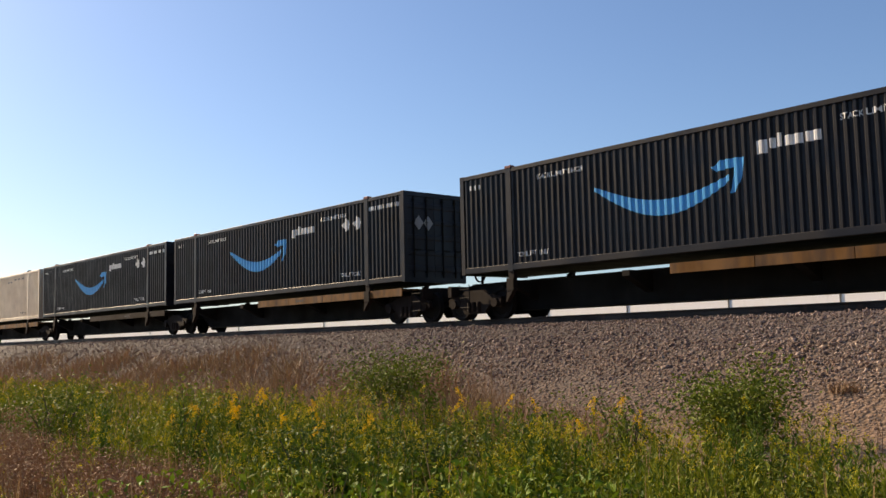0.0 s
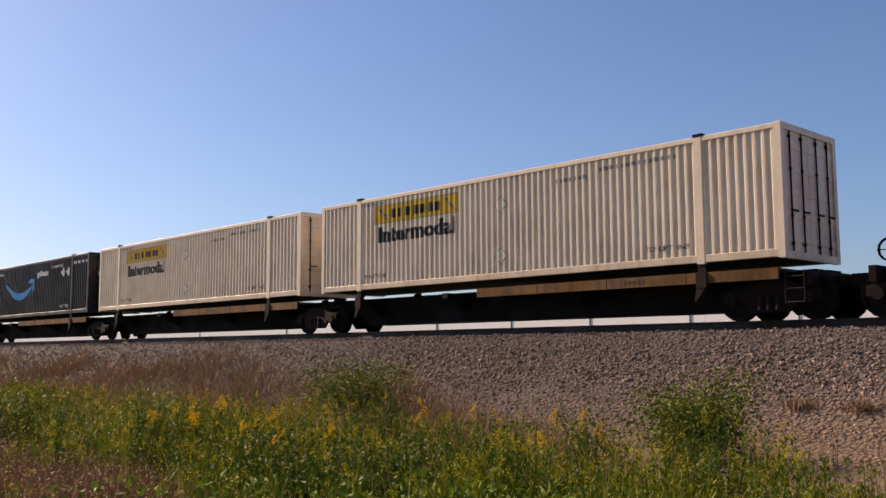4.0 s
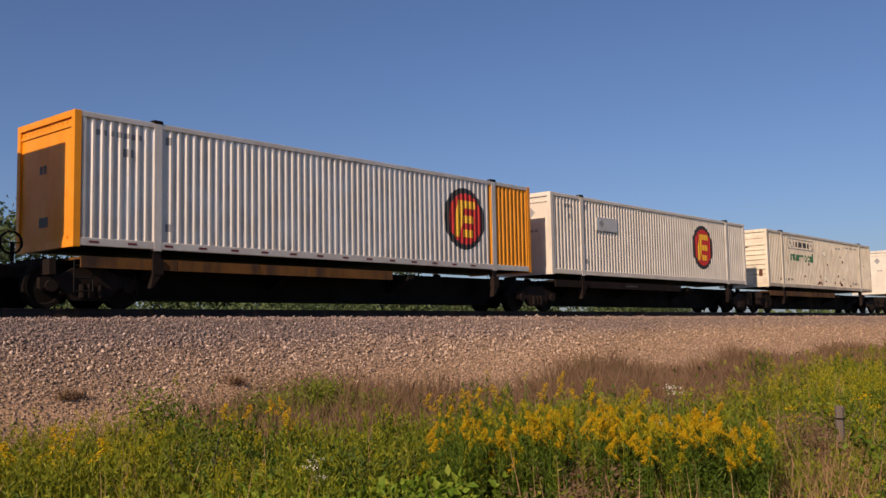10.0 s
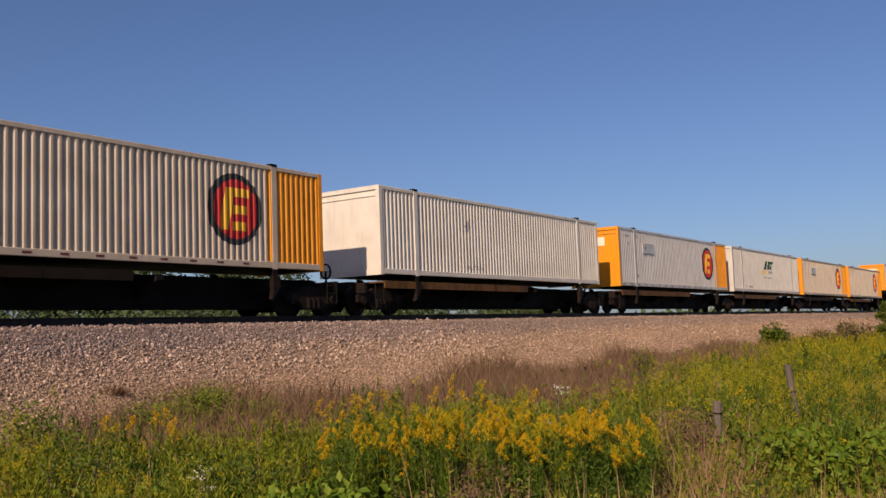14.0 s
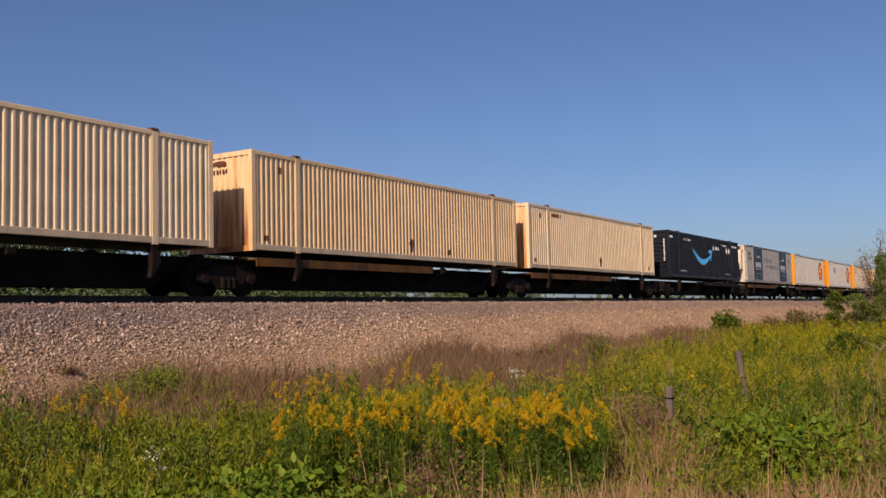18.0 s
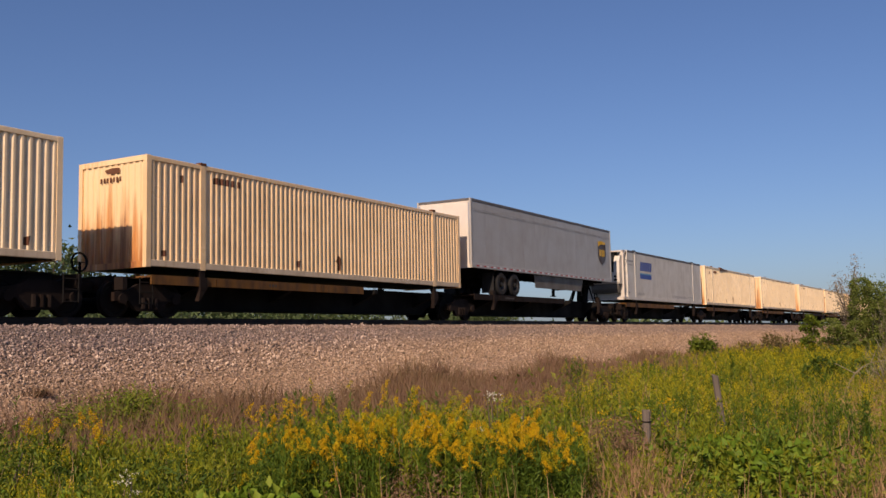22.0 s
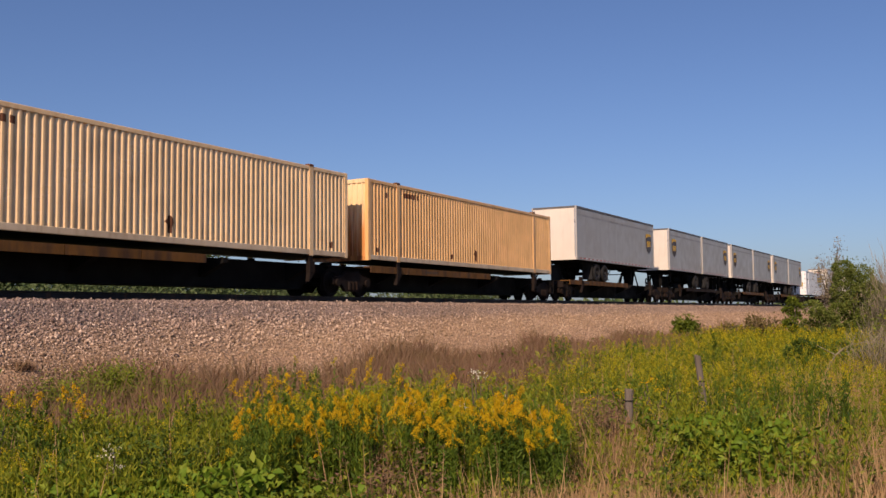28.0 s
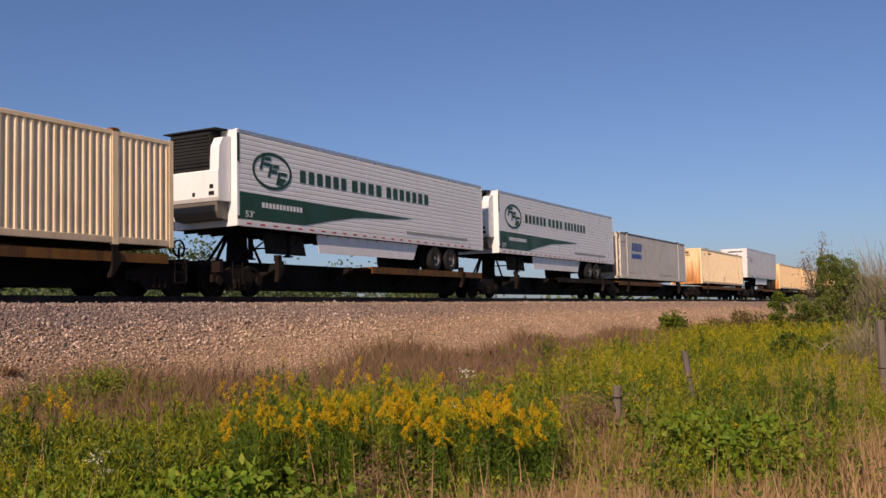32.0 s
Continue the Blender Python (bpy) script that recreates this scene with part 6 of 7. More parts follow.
def build_train():
    mids = [u + LENGTH.get(k, CL) / 2 for k, u, _ in TRAIN]
    joint = [(a + b) / 2 for a, b in zip(mids, mids[1:])]
    gap = [a - b for a, b in zip(mids, mids[1:])]
    n = len(TRAIN)
    for i, (kind, u, side) in enumerate(TRAIN):
        mid = mids[i]
        cut_f = i == 0 or gap[i - 1] > 18.0
        cut_r = i == n - 1 or gap[i] > 18.0
        hf = (joint[i - 1] - mid if i else 9.3) - (0.62 if cut_f else 0.0)
        hr = (mid - joint[i] if i < n - 1 else 8.7) - (0.62 if cut_r else 0.0)
        hf, hr = round(hf, 1), round(hr, 1)
        trucks = []
        if cut_f:
            trucks.append(hf - 0.95)
        trucks.append(-hr + 0.95 if cut_r else -hr)
        deck = {"f": (-0.9, 7.9), "r": (-7.9, 1.4), "m": (-4.6, 4.6), "b": (-7.9, 7.9)}[side]
        hitch = {"U": 6.9, "P": 6.9, "Pf": -6.6, "C": -6.6, "F": -6.6, "U45": 5.4, "EC": -6.6, "2": (-7.6, 7.6)}.get(kind)
        car = spine_car(hf, hr, trucks, deck, "deck_yellow" if i % 4 != 2 else "steel_rust", (cut_f, cut_r), hitch, i)
        mover(car, mid, TRACK, 0.0)
        if kind in ("U", "P", "C", "F", "U45"):
            mover(trailer(kind, False, i), u, SIDE, TZ + LIFT.get(kind, 0.0))
        elif kind == "Pf":
            mover(trailer("P", True, i), u, SIDE, TZ + LIFT["P"])
        elif kind == "2":
            mover(trailer("pup", False, i), u + 9.0, SIDE, TZ + LIFT["pup"])
            mover(trailer("pup", True, i), u, SIDE, TZ + LIFT["pup"])
        elif kind in ("K", "M", "N"):
            mover(reefer_container(kind), u + (0.55 if kind == "M" else 0.0), SIDE, BASE)
        elif kind == "EC":
            mover(load_container("E", 0), u, SIDE, TZ + 0.02)
            ch = thing("container_chassis", "dark steel road chassis with double tyres under a container", "chassis")
            def beams():
                m = Mesh()
                for y in (0.8, CW - 0.92):
                    m.box(0.2, CL - 0.1, y, y + 0.12, -0.32, -0.02)
                for x in (0.1, 2.0, 5.0, 9.0, 14.1, CL - 0.25):
                    m.box(x, x + 0.16, 0.0, CW, -0.2, 0.0)
                return m.data("chassis_frame", "steel_dark")
            part("chassis_frame", beams(), ch)
            running_gear(ch, CL, CW, 11.6, 3.9)
            mover(ch, u, SIDE, TZ)
        elif kind == "R":
            mover(load_container("R", i, 12.19), u, SIDE, BASE)
        elif kind == "J3":
            mover(load_container("J2", 2), u, SIDE, BASE)
        elif kind == "J2":
            mover(load_container("J2", 1), u, SIDE, BASE)
        else:
            mover(load_container(kind, i), u, SIDE, BASE)


build_train()


# ---- plants ----
def unit(v):
    return v / np.maximum(np.linalg.norm(v, axis=-1, keepdims=True), 1e-9)


def leaf_arrays(c, d, length, width, rng, fold=0.25):
    """Folded lance-shaped leaves: base c, direction d."""
    n = len(c)
    d = unit(d)
    r = rng.normal(size=(n, 3))
    s = unit(np.cross(d, r))
    up = np.cross(s, d)
    L, W = np.broadcast_to(length, (n,))[:, None], np.broadcast_to(width, (n,))[:, None]
    mid = c + d * L * 0.45
    V = np.stack([c, mid + s * W * 0.5 + up * W * fold, c + d * L - up * L * 0.06, mid - s * W * 0.5 + up * W * fold], 1)
    F = np.array([(0, 1, 2), (0, 2, 3)])[None] + 4 * np.arange(n)[:, None, None]
    return V.reshape(-1, 3), F.reshape(-1, 3)


def blade_arrays(c, top, width, rng, sag=0.0):
    """Thin tapering blades or stems from c to top, bent in the middle."""
    n = len(c)
    a = rng.uniform(0, 2 * np.pi, n)
    s = np.stack([np.cos(a), np.sin(a), 0 * a], -1) * np.broadcast_to(width, (n,))[:, None] * 0.5
    mid = c * 0.45 + top * 0.55 + np.array([0, 0, 1.0]) * (np.linalg.norm(top - c, axis=1) * sag)[:, None]
    V = np.stack([c - s, c + s, mid + s * 0.8, mid - s * 0.8, top], 1)
    F = np.array([(0, 1, 2), (0, 2, 3), (3, 2, 4)])[None] + 5 * np.arange(n)[:, None, None]
    return V.reshape(-1, 3), F.reshape(-1, 3)


class Heap:
    def __init__(self):
        self.V, self.F, self.n = [], [], 0

    def add(self, vf):
        self.V.append(vf[0])
        self.F.append(vf[1] + self.n)
        self.n += len(vf[0])

    def data(self, name, mat):
        return quick(name, np.concatenate(self.V), np.concatenate(self.F), mat)


def sphere_dirs(n, rng, lift=0.0):
    v = rng.normal(size=(n, 3))
    v[:, 2] = v[:, 2] * 0.7 + lift
    return unit(v)


def polar(n, rng, r0, r1, spans):
    """Places round the standpoint; spans: (share, bearing from, bearing to), bearings from the track's normal to the left."""
    shares = np.array([s[0] for s in spans], float)
    k = rng.choice(len(spans), n, p=shares / shares.sum())
    a0, a1 = np.array([s[1] for s in spans])[k], np.array([s[2] for s in spans])[k]
    az = np.radians(rng.uniform(a0, a1))
    r = r0 * (r1 / r0) ** (rng.random(n) ** 0.85)
    return -r * np.sin(az), r * np.cos(az), r


def at_bearing(az, r):
    return -r * math.sin(radians(az)), r * math.cos(radians(az))


SPANS = [(0.30, 18, 80), (0.16, -30, 18), (0.54, -89, -30)]


def weed_edge(x):
    """How far from the standpoint's line the tall weeds reach towards the track."""
    return 9.4 + 0.7 * np.sin(x * 0.33) + 0.5 * np.sin(x * 1.1 + 1.0) - 2.2 * np.exp(-((x - 17) / 7.0) ** 2) + np.clip((x - 22) * 0.12, 0, 4.5) + np.clip((-x - 12) * 0.2, 0, 2.5)


def plume_arrays(top, tall, bits, size, rng):
    """Goldenrod flower heads: a few arching sprays of tiny florets round each stem's tip."""
    n = len(top)
    k = np.repeat(np.arange(n), bits)
    pick = rng.integers(0, 6, len(k))
    a = rng.uniform(0, 2 * np.pi, n)[k] + pick * 1.05 + rng.normal(0, 0.1, len(k))
    reach = np.where(pick == 0, 0.06, 0.20 + 0.045 * pick)
    start = np.where(pick == 0, 0.15, 0.50 - 0.17 * pick)
    s = rng.random(len(k)) ** 0.8
    T = np.broadcast_to(tall, (n,))[k]
    c = top[k] + np.stack([np.cos(a) * s * T * reach, np.sin(a) * s * T * reach, T * (start + np.where(pick == 0, 0.45 * s, 0.26 * np.sin(s * 2.6)) - 0.10 * s)], -1)
    c += rng.normal(0, 1, (len(k), 3)) * (0.050 * T * (1.15 - 0.7 * s))[:, None]
    sz = np.broadcast_to(size, (n,))[k]
    return leaf_arrays(c, sphere_dirs(len(k), rng, 0.3), rng.uniform(0.7, 1.4, len(k)) * sz, rng.uniform(0.45, 0.8, len(k)) * sz, rng)


def goldenrod(name, x, y, h, rng, label, nleaf, sc, on, bits, tall, leaf_mat="goldenrod_leaf", bloom_mat="plume", leaf=1.0):
    """Goldenrod: upright stems with narrow leaves, the ones marked in on topped by yellow plumes. Leaves and plumes are two heaps."""
    n = len(x)
    base = np.stack([x, y, field_z(x, y) - 0.03], -1)
    lean = rng.normal(0, 0.07, (n, 3)) * np.array([1, 1, 0])
    top = base + (np.array([0, 0, 1.0]) + lean) * h[:, None]
    G = Heap()
    G.add(blade_arrays(base, top, 0.010 * sc, rng))
    k = np.repeat(np.arange(n), nleaf)
    f = rng.uniform(0.10, 1.0, len(k))
    c = base[k] + (top - base)[k] * f[:, None]
    a = rng.uniform(0, 2 * np.pi, len(k))
    d = np.stack([np.cos(a), np.sin(a), rng.uniform(0.2, 1.6, len(k)) + 0.8 * (f > 0.85)], -1)
    G.add(leaf_arrays(c, d, leaf * rng.uniform(0.05, 0.09, len(k)) * sc[k] * (1.1 - 0.5 * f), leaf * rng.uniform(0.008, 0.014, len(k)) * sc[k], rng))
    g = tagged(new(name, G.data(name, leaf_mat)), label, "weeds", kind="stuff")
    tones = [(bloom_mat, on)] if bits < 300 else [(bloom_mat, on & (rng.random(n) < 0.62)), ("plume_pale", on)]
    if len(tones) > 1:
        tones[1] = ("plume_pale", on & ~tones[0][1])
    for bloom_mat, on in tones:
        if not on.any():
            continue
        me = quick("goldenrod_blooms", *plume_arrays(top[on], tall[on] * rng.uniform(0.7, 1.25, on.sum()), bits, (0.0095 if bits < 100 else 0.0125 if bits < 300 else 0.0096) * sc[on], rng), bloom_mat)
        tagged(new("goldenrod_blooms", me), "yellow plumes of goldenrod in bloom", "flowers", kind="stuff")
    return g


def bearing(x, y):
    return np.degrees(np.arctan2(-x, y))


def straw_zone(x, y):
    """The mown strip of dry grass close by."""
    r, az = np.hypot(x, y), bearing(x, y)
    return ((az < -57) & (r < 7.0 + 0.35 * np.sin(az * 0.7) + np.clip(-az - 78, 0, 9) * 0.35)) | ((az > 63) & (r < 10.5) & (np.abs(r - 9.0) < 1.6)) | ((az > 71.0) & (r > 7.4) & (r < 23.0))


def tall_weeds():
    rng = np.random.default_rng(11)
    # goldenrod all over the field, mostly past bloom
    x, y, r = polar(35000, rng, 5.0, 62, SPANS)
    clump = patch(x, y, 2.1, 4.0)
    ok = (y < weed_edge(x) + rng.normal(0, 0.35, len(x))) & (clump + rng.normal(0, 0.2, len(x)) > 0.25) & (y > 0.25) & (~straw_zone(x, y) | (rng.random(len(x)) < 0.06))
    x, y, r, clump = x[ok], y[ok], r[ok], clump[ok]
    az = bearing(x, y)
    sc = np.minimum(0.95 + r / 26.0, 2.8)
    h = (0.38 + 0.46 * clump + rng.normal(0, 0.08, len(x))) * np.where(r < 6.0, 0.8, 1.0) * np.where((r < 7.5) & (az < -46) & (az > -70), 0.6, 1.0)
    chance = 0.05 + 0.55 * ((r > 13) & (az < -60)) + 0.26 * ((az < -26) & (az > -39) & (r > 7.5) & (r < 11)) + 0.42 * ((az > 25) & (r > 8))
    on = rng.random(len(x)) < chance * (0.2 + 1.4 * patch(x, y, 1.4, 9.0))
    goldenrod("goldenrod_meadow", x, y, h, rng, "yellow-green goldenrod weeds all over a field", 21, sc, on, 40, 0.16 * np.minimum(sc, 1.6), bloom_mat="plume_pale")
    # the dense stand in full bloom
    n = 900
    az = rng.uniform(-67.5, -47, n)
    keep = rng.random(n) < np.clip((-az - 45) / 7, 0.1, 1) * (0.35 + 0.65 * (np.sin(az * 1.35) > -0.35))
    az = az[keep]
    n = len(az)
    r = rng.uniform(7.5, 8.8, n) - 0.4 * (az < -60)
    x, y = -r * np.sin(np.radians(az)), r * np.cos(np.radians(az))
    h = rng.normal(0.77, 0.08, n) + 0.06 * np.sin(az * 1.35) + 0.05 * (az < -56)
    goldenrod("goldenrod_stand", x, y, h, rng, "dense stand of tall goldenrod in full bloom", 52, np.full(n, 1.05), rng.random(n) < np.clip((-az - 44) / 26, 0.08, 0.42) * (0.55 + 0.9 * patch(x, y, 3.1, 7.0)), 400, np.full(n, 0.16), "stand_leaf", "plume")
    # taller dark green clumps that stand out of the meadow
    X, Y, Z = [], [], []
    for i in range(190):
        a = rng.uniform(25, 76) if i < 90 else rng.uniform(-85, -27)
        rr = 7.6 * (2.6 if i < 90 else 4.0) ** rng.random()
        u, w = at_bearing(a, rr)
        m = int(rng.integers(5, 13))
        X.append(u + rng.normal(0, 0.16, m))
        Y.append(w + rng.normal(0, 0.16, m))
        Z.append(np.full(m, rng.uniform(0.62, 0.95)))
    x, y, h = np.concatenate(X), np.concatenate(Y), np.concatenate(Z)
    ok = (y < weed_edge(x) + 0.3) & (y > 0.5) & ~straw_zone(x, y)
    x, y, h = x[ok], y[ok], h[ok] * rng.normal(1, 0.08, ok.sum())
    sc = np.minimum(1 + np.hypot(x, y) / 30, 2.0)
    goldenrod("weed_clumps", x, y, h, rng, "taller dark green clumps of weeds in the field", 44, sc, rng.random(len(x)) < 0.16, 90, 0.18 * np.ones(len(x)), "stand_leaf", "plume_pale")
    # a band of yellow-green weeds beside the gravel, straight across from the standpoint
    n = 1500
    az, r = rng.uniform(-33, 8, n), rng.uniform(7.6, 10.4, n)
    x, y = -r * np.sin(np.radians(az)), r * np.cos(np.radians(az))
    ok = y < weed_edge(x) + 0.1 + rng.normal(0, 0.25, n) - np.clip((az + 16) / 24, 0, 1) * 0.8
    x, y, az = x[ok], y[ok], az[ok]
    n = len(x)
    goldenrod("roadside_weeds", x, y, rng.normal(0.74, 0.10, n) - 0.12 * (az > -14), rng, "yellow-green weeds beside the gravel", 34, np.full(n, 1.15), rng.random(n) < 0.22, 90, np.full(n, 0.17), bloom_mat="plume_pale")
    # the far strip in bloom before the thicket
    n = 620
    az, r = rng.uniform(-86.5, -76.0, n), rng.uniform(27, 46, n)
    x, y = -r * np.sin(np.radians(az)), r * np.cos(np.radians(az))
    goldenrod("goldenrod_strip", x, y, rng.normal(0.80, 0.08, n), rng, "far strip of goldenrod in full bloom", 20, np.full(n, 2.2), rng.random(n) < 0.5, 60, np.full(n, 0.24), bloom_mat="plume_pale")
    # looser orange-yellow clumps here and there
    X, Y = [], []
    for a, rr, m in ((-37.2, 9.6, 7), (-28.2, 7.0, 5), (-52.0, 10.6, 9), (-56.5, 11.4, 7), (60.5, 13.2, 12), (62.5, 13.0, 8), (45.5, 12.0, 6), (39.0, 9.4, 6), (55.0, 9.5, 5)):
        u, v = at_bearing(a, rr)
        X.append(u + rng.normal(0, 0.28, m))
        Y.append(v + rng.normal(0, 0.28, m))
    x, y = np.concatenate(X), np.concatenate(Y)
    n = len(x)
    goldenrod("goldenrod_stand", x, y, rng.normal(0.88, 0.08, n), rng, "loose clumps of goldenrod in bloom", 30, np.full(n, 1.15), rng.random(n) < 0.7, 200, np.full(n, 0.21))


def broadleaf_weeds():
    rng = np.random.default_rng(12)
    x, y, r = polar(21000, rng, 5.0, 55, SPANS)
    ok = (y < weed_edge(x) + 0.2 + rng.normal(0, 0.4, len(x))) & (y > 0.2) & (~straw_zone(x, y) | (rng.random(len(x)) < 0.08))
    x, y, r = x[ok], y[ok], r[ok]
    q = patch(x, y, 1.6, 8.0) * 0.6 + 0.4 * np.random.default_rng(3).random(len(x))
    for name, lo, hi, mat, label in (("broadleaf_weeds", 0.0, 0.52, "leaf", "leafy light green weeds in the field"), ("dark_weeds", 0.52, 1.0, "leaf_dark", "leafy dark green weeds in the field")):
        m = (q >= lo) & (q < hi)
        xx, yy, rr = x[m], y[m], r[m]
        n = len(xx)
        sc = np.minimum(1 + rr / 24.0, 3.0)
        hh = (0.22 + 0.34 * patch(xx, yy, 2.3, 2.0) + rng.normal(0, 0.07, n)) * (1.0 if lo == 0 else 1.06)
        base = np.stack([xx, yy, field_z(xx, yy)], -1)
        H = Heap()
        nl = 24
        k = np.repeat(np.arange(n), nl)
        off = rng.normal(0, 0.10, (len(k), 3)) * sc[k][:, None] ** 0.5
        off[:, 2] = np.abs(rng.uniform(0.1, 1.0, len(k))) * hh[k]
        H.add(leaf_arrays(base[k] + off, sphere_dirs(len(k), rng, 0.25), rng.uniform(0.022, 0.055, len(k)) * sc[k], rng.uniform(0.012, 0.026, len(k)) * sc[k], rng))
        top = base + np.stack([rng.normal(0, 0.05, n), rng.normal(0, 0.05, n), hh], -1)
        H.add(blade_arrays(base, top, 0.012 * sc, rng))
        tagged(new(name, H.data(name, mat)), label, "weeds", kind="stuff")
    # broad leaves: a patch beside the stand of goldenrod, and drifts among the near weeds
    H = Heap()
    for a, rr, sa, sr, n, lo, hi in ((-77.0, 8.7, 1.7, 0.5, 120, 0.10, 0.66), (-39.0, 6.6, 3.5, 0.6, 60, 0.2, 0.55), (-47.0, 7.0, 3.0, 0.5, 50, 0.2, 0.55), (-30.0, 6.8, 3.0, 0.6, 40, 0.2, 0.5), (56.0, 8.2, 4.0, 0.6, 60, 0.2, 0.6), (46.0, 7.6, 4.0, 0.6, 40, 0.2, 0.55)):
        az, r = np.radians(rng.normal(a, sa, n)), rng.normal(rr, sr, n)
        x, y = -r * np.sin(az), r * np.cos(az)
        base = np.stack([x, y, field_z(x, y)], -1)
        k = np.repeat(np.arange(n), 24)
        off = rng.normal(0, 0.12, (len(k), 3))
        off[:, 2] = rng.uniform(lo, hi, len(k))
        H.add(leaf_arrays(base[k] + off, sphere_dirs(len(k), rng, 0.1), rng.uniform(0.05, 0.11, len(k)), rng.uniform(0.035, 0.075, len(k)), rng))
    tagged(new("vine_leaves", H.data("vine_leaves", "vine")), "broad bright green vine leaves in the weeds", "weeds", kind="stuff")


def dry_weeds():
    rng = np.random.default_rng(17)
    for name, mat, label, patches in (("dry_weeds", "red_dry", "dry reddish brown weeds gone to seed", ((-10.2, 3.6, 1.3, 0.40, 620, 0.60), (-14.2, 4.2, 1.7, 0.35, 560, 0.52), (-20.0, 5.9, 2.8, 0.5, 560, 0.5), (-7.6, 3.5, 0.7, 0.30, 480, 0.56), (-6.6, 3.5, 0.4, 0.2, 160, 0.44))),
                                      ("seed_heads", "brown_grass", "dead brown flower heads among the weeds", ((9.3, 3.4, 0.30, 0.22, 34, 0.75), (8.15, 2.95, 0.16, 0.10, 22, 0.74), (6.3, 4.1, 0.25, 0.2, 26, 0.62), (5.7, 3.7, 0.22, 0.2, 22, 0.55)))):
        H = Heap()
        for cx, cy, sx, sy, n, hh in patches:
            x, y = rng.normal(cx, sx, n), rng.normal(cy, sy, n)
            b = np.stack([x, y, field_z(x, y)], -1)
            k = np.repeat(np.arange(n), 26)
            off = rng.normal(0, 0.07 if name == "dry_weeds" else 0.035, (len(k), 3))
            off[:, 2] = rng.uniform(0.1 if name == "dry_weeds" else 0.6, 1.0, len(k)) * hh
            H.add(leaf_arrays(b[k] + off, sphere_dirs(len(k), rng, 0.4), rng.uniform(0.02, 0.05, len(k)), rng.uniform(0.008, 0.018, len(k)), rng))
            H.add(blade_arrays(b, b + np.stack([rng.normal(0, 0.05, n), rng.normal(0, 0.05, n), np.full(n, hh)], -1), 0.010, rng))
        tagged(new(name, H.data(name, mat)), label, "weeds", kind="stuff")


def grasses():
    rng = np.random.default_rng(13)
    # straw-coloured dry grass close by, in drifts
    H = Heap()
    for cx, cy, sx, sy, n, hh in ((5.7, 2.9, 0.45, 0.35, 2600, 0.42), (6.2, 2.2, 0.5, 0.4, 3600, 0.46), (6.6, 1.5, 0.6, 0.3, 2400, 0.42), (7.6, 2.6, 0.35, 0.2, 700, 0.62), (8.5, 2.85, 0.25, 0.12, 420, 0.70), (9.6, 0.95, 1.0, 0.3, 2400, 0.52), (13.5, 1.3, 2.4, 0.4, 2600, 0.6), (18.0, 2.2, 3.0, 0.6, 1600, 0.7), (-8.5, 4.4, 1.6, 0.5, 700, 0.5)):
        x, y = rng.normal(cx, sx, n), rng.normal(cy, sy, n)
        keep = np.hypot(x, y) > 3.2
        x, y = x[keep], y[keep]
        b = np.stack([x, y, field_z(x, y)], -1)
        h = rng.uniform(0.45, 1.1, len(x)) * hh
        t = b + np.stack([rng.normal(0, 0.16, len(x)), rng.normal(0, 0.16, len(x)), h], -1)
        H.add(blade_arrays(b, t, rng.uniform(0.006, 0.012, len(x)), rng, 0.06))
    x, y, r = polar(13000, rng, 5.5, 55, SPANS)
    ok = (y < weed_edge(x) + 0.4) & (patch(x, y, 1.3, 1.0) > 0.52)
    x, y, r = x[ok], y[ok], r[ok]
    b = np.stack([x, y, field_z(x, y)], -1)
    t = b + np.stack([rng.normal(0, 0.12, len(x)), rng.normal(0, 0.12, len(x)), rng.uniform(0.35, 0.85, len(x))], -1)
    H.add(blade_arrays(b, t, 0.007 * (1 + r / 14), rng, 0.05))
    tagged(new("dry_grass", H.data("dry_grass", "straw")), "straw-coloured dry grass among the weeds", "grass", kind="stuff")
    # fine russet grass between the weeds and the ballast
    H = Heap()
    n = 300000
    x = 12 + 60 * rng.standard_normal(n) * 0.55
    y = rng.uniform(5.0, 17.0, n)
    az = np.degrees(np.arctan2(-x, y))
    dens = np.clip((-az - 22) / 16, 0.05, 1) * (x > 0) + np.clip((az - 34) / 14, 0.05, 1) * (x <= 0)
    ok = (rng.random(n) < dens) & (y > weed_edge(x) - 0.5) & (y < 14.0 + 0.5 * np.sin(x * 0.6) + 0.5 * np.clip((x - 5) / 6, 0, 1) + np.clip((-x - 11) * 0.16, 0, 2.4) + rng.normal(0, 0.25, n)) & (patch(x, y, 0.9, 6.0) + rng.normal(0, 0.15, n) > 0.30)
    x, y = x[ok], y[ok]
    z = np.maximum(field_z(x, y), bed_z(x, y))
    r = np.hypot(x, y)
    b = np.stack([x, y, z], -1)
    t = b + np.stack([rng.normal(0, 0.27, len(x)), rng.normal(0, 0.27, len(x)), rng.uniform(0.15, 0.66, len(x)) * (0.5 + 0.95 * patch(x, y, 1.1, 5.0))], -1)
    H.add(blade_arrays(b, t, 0.0046 * (1 + r / 9), rng, 0.05))
    tagged(new("russet_grass", H.data("russet_grass", "brown_grass")), "fine russet brown grass beside the embankment", "grass", kind="stuff")
    # green short growth in the same strip
    H = Heap()
    n = 9000
    x, y, r = polar(n, rng, 8, 60, SPANS)
    ok = (y > weed_edge(x) - 0.6) & (y < weed_edge(x) + 2.0 + 1.2 * np.sin(x * 0.5)) & (patch(x, y, 1.2, 3.0) > 0.45) & (np.abs(np.degrees(np.arctan2(-x, y)) - 4) > 24)
    x, y, r = x[ok], y[ok], r[ok]
    b = np.stack([x, y, field_z(x, y)], -1)
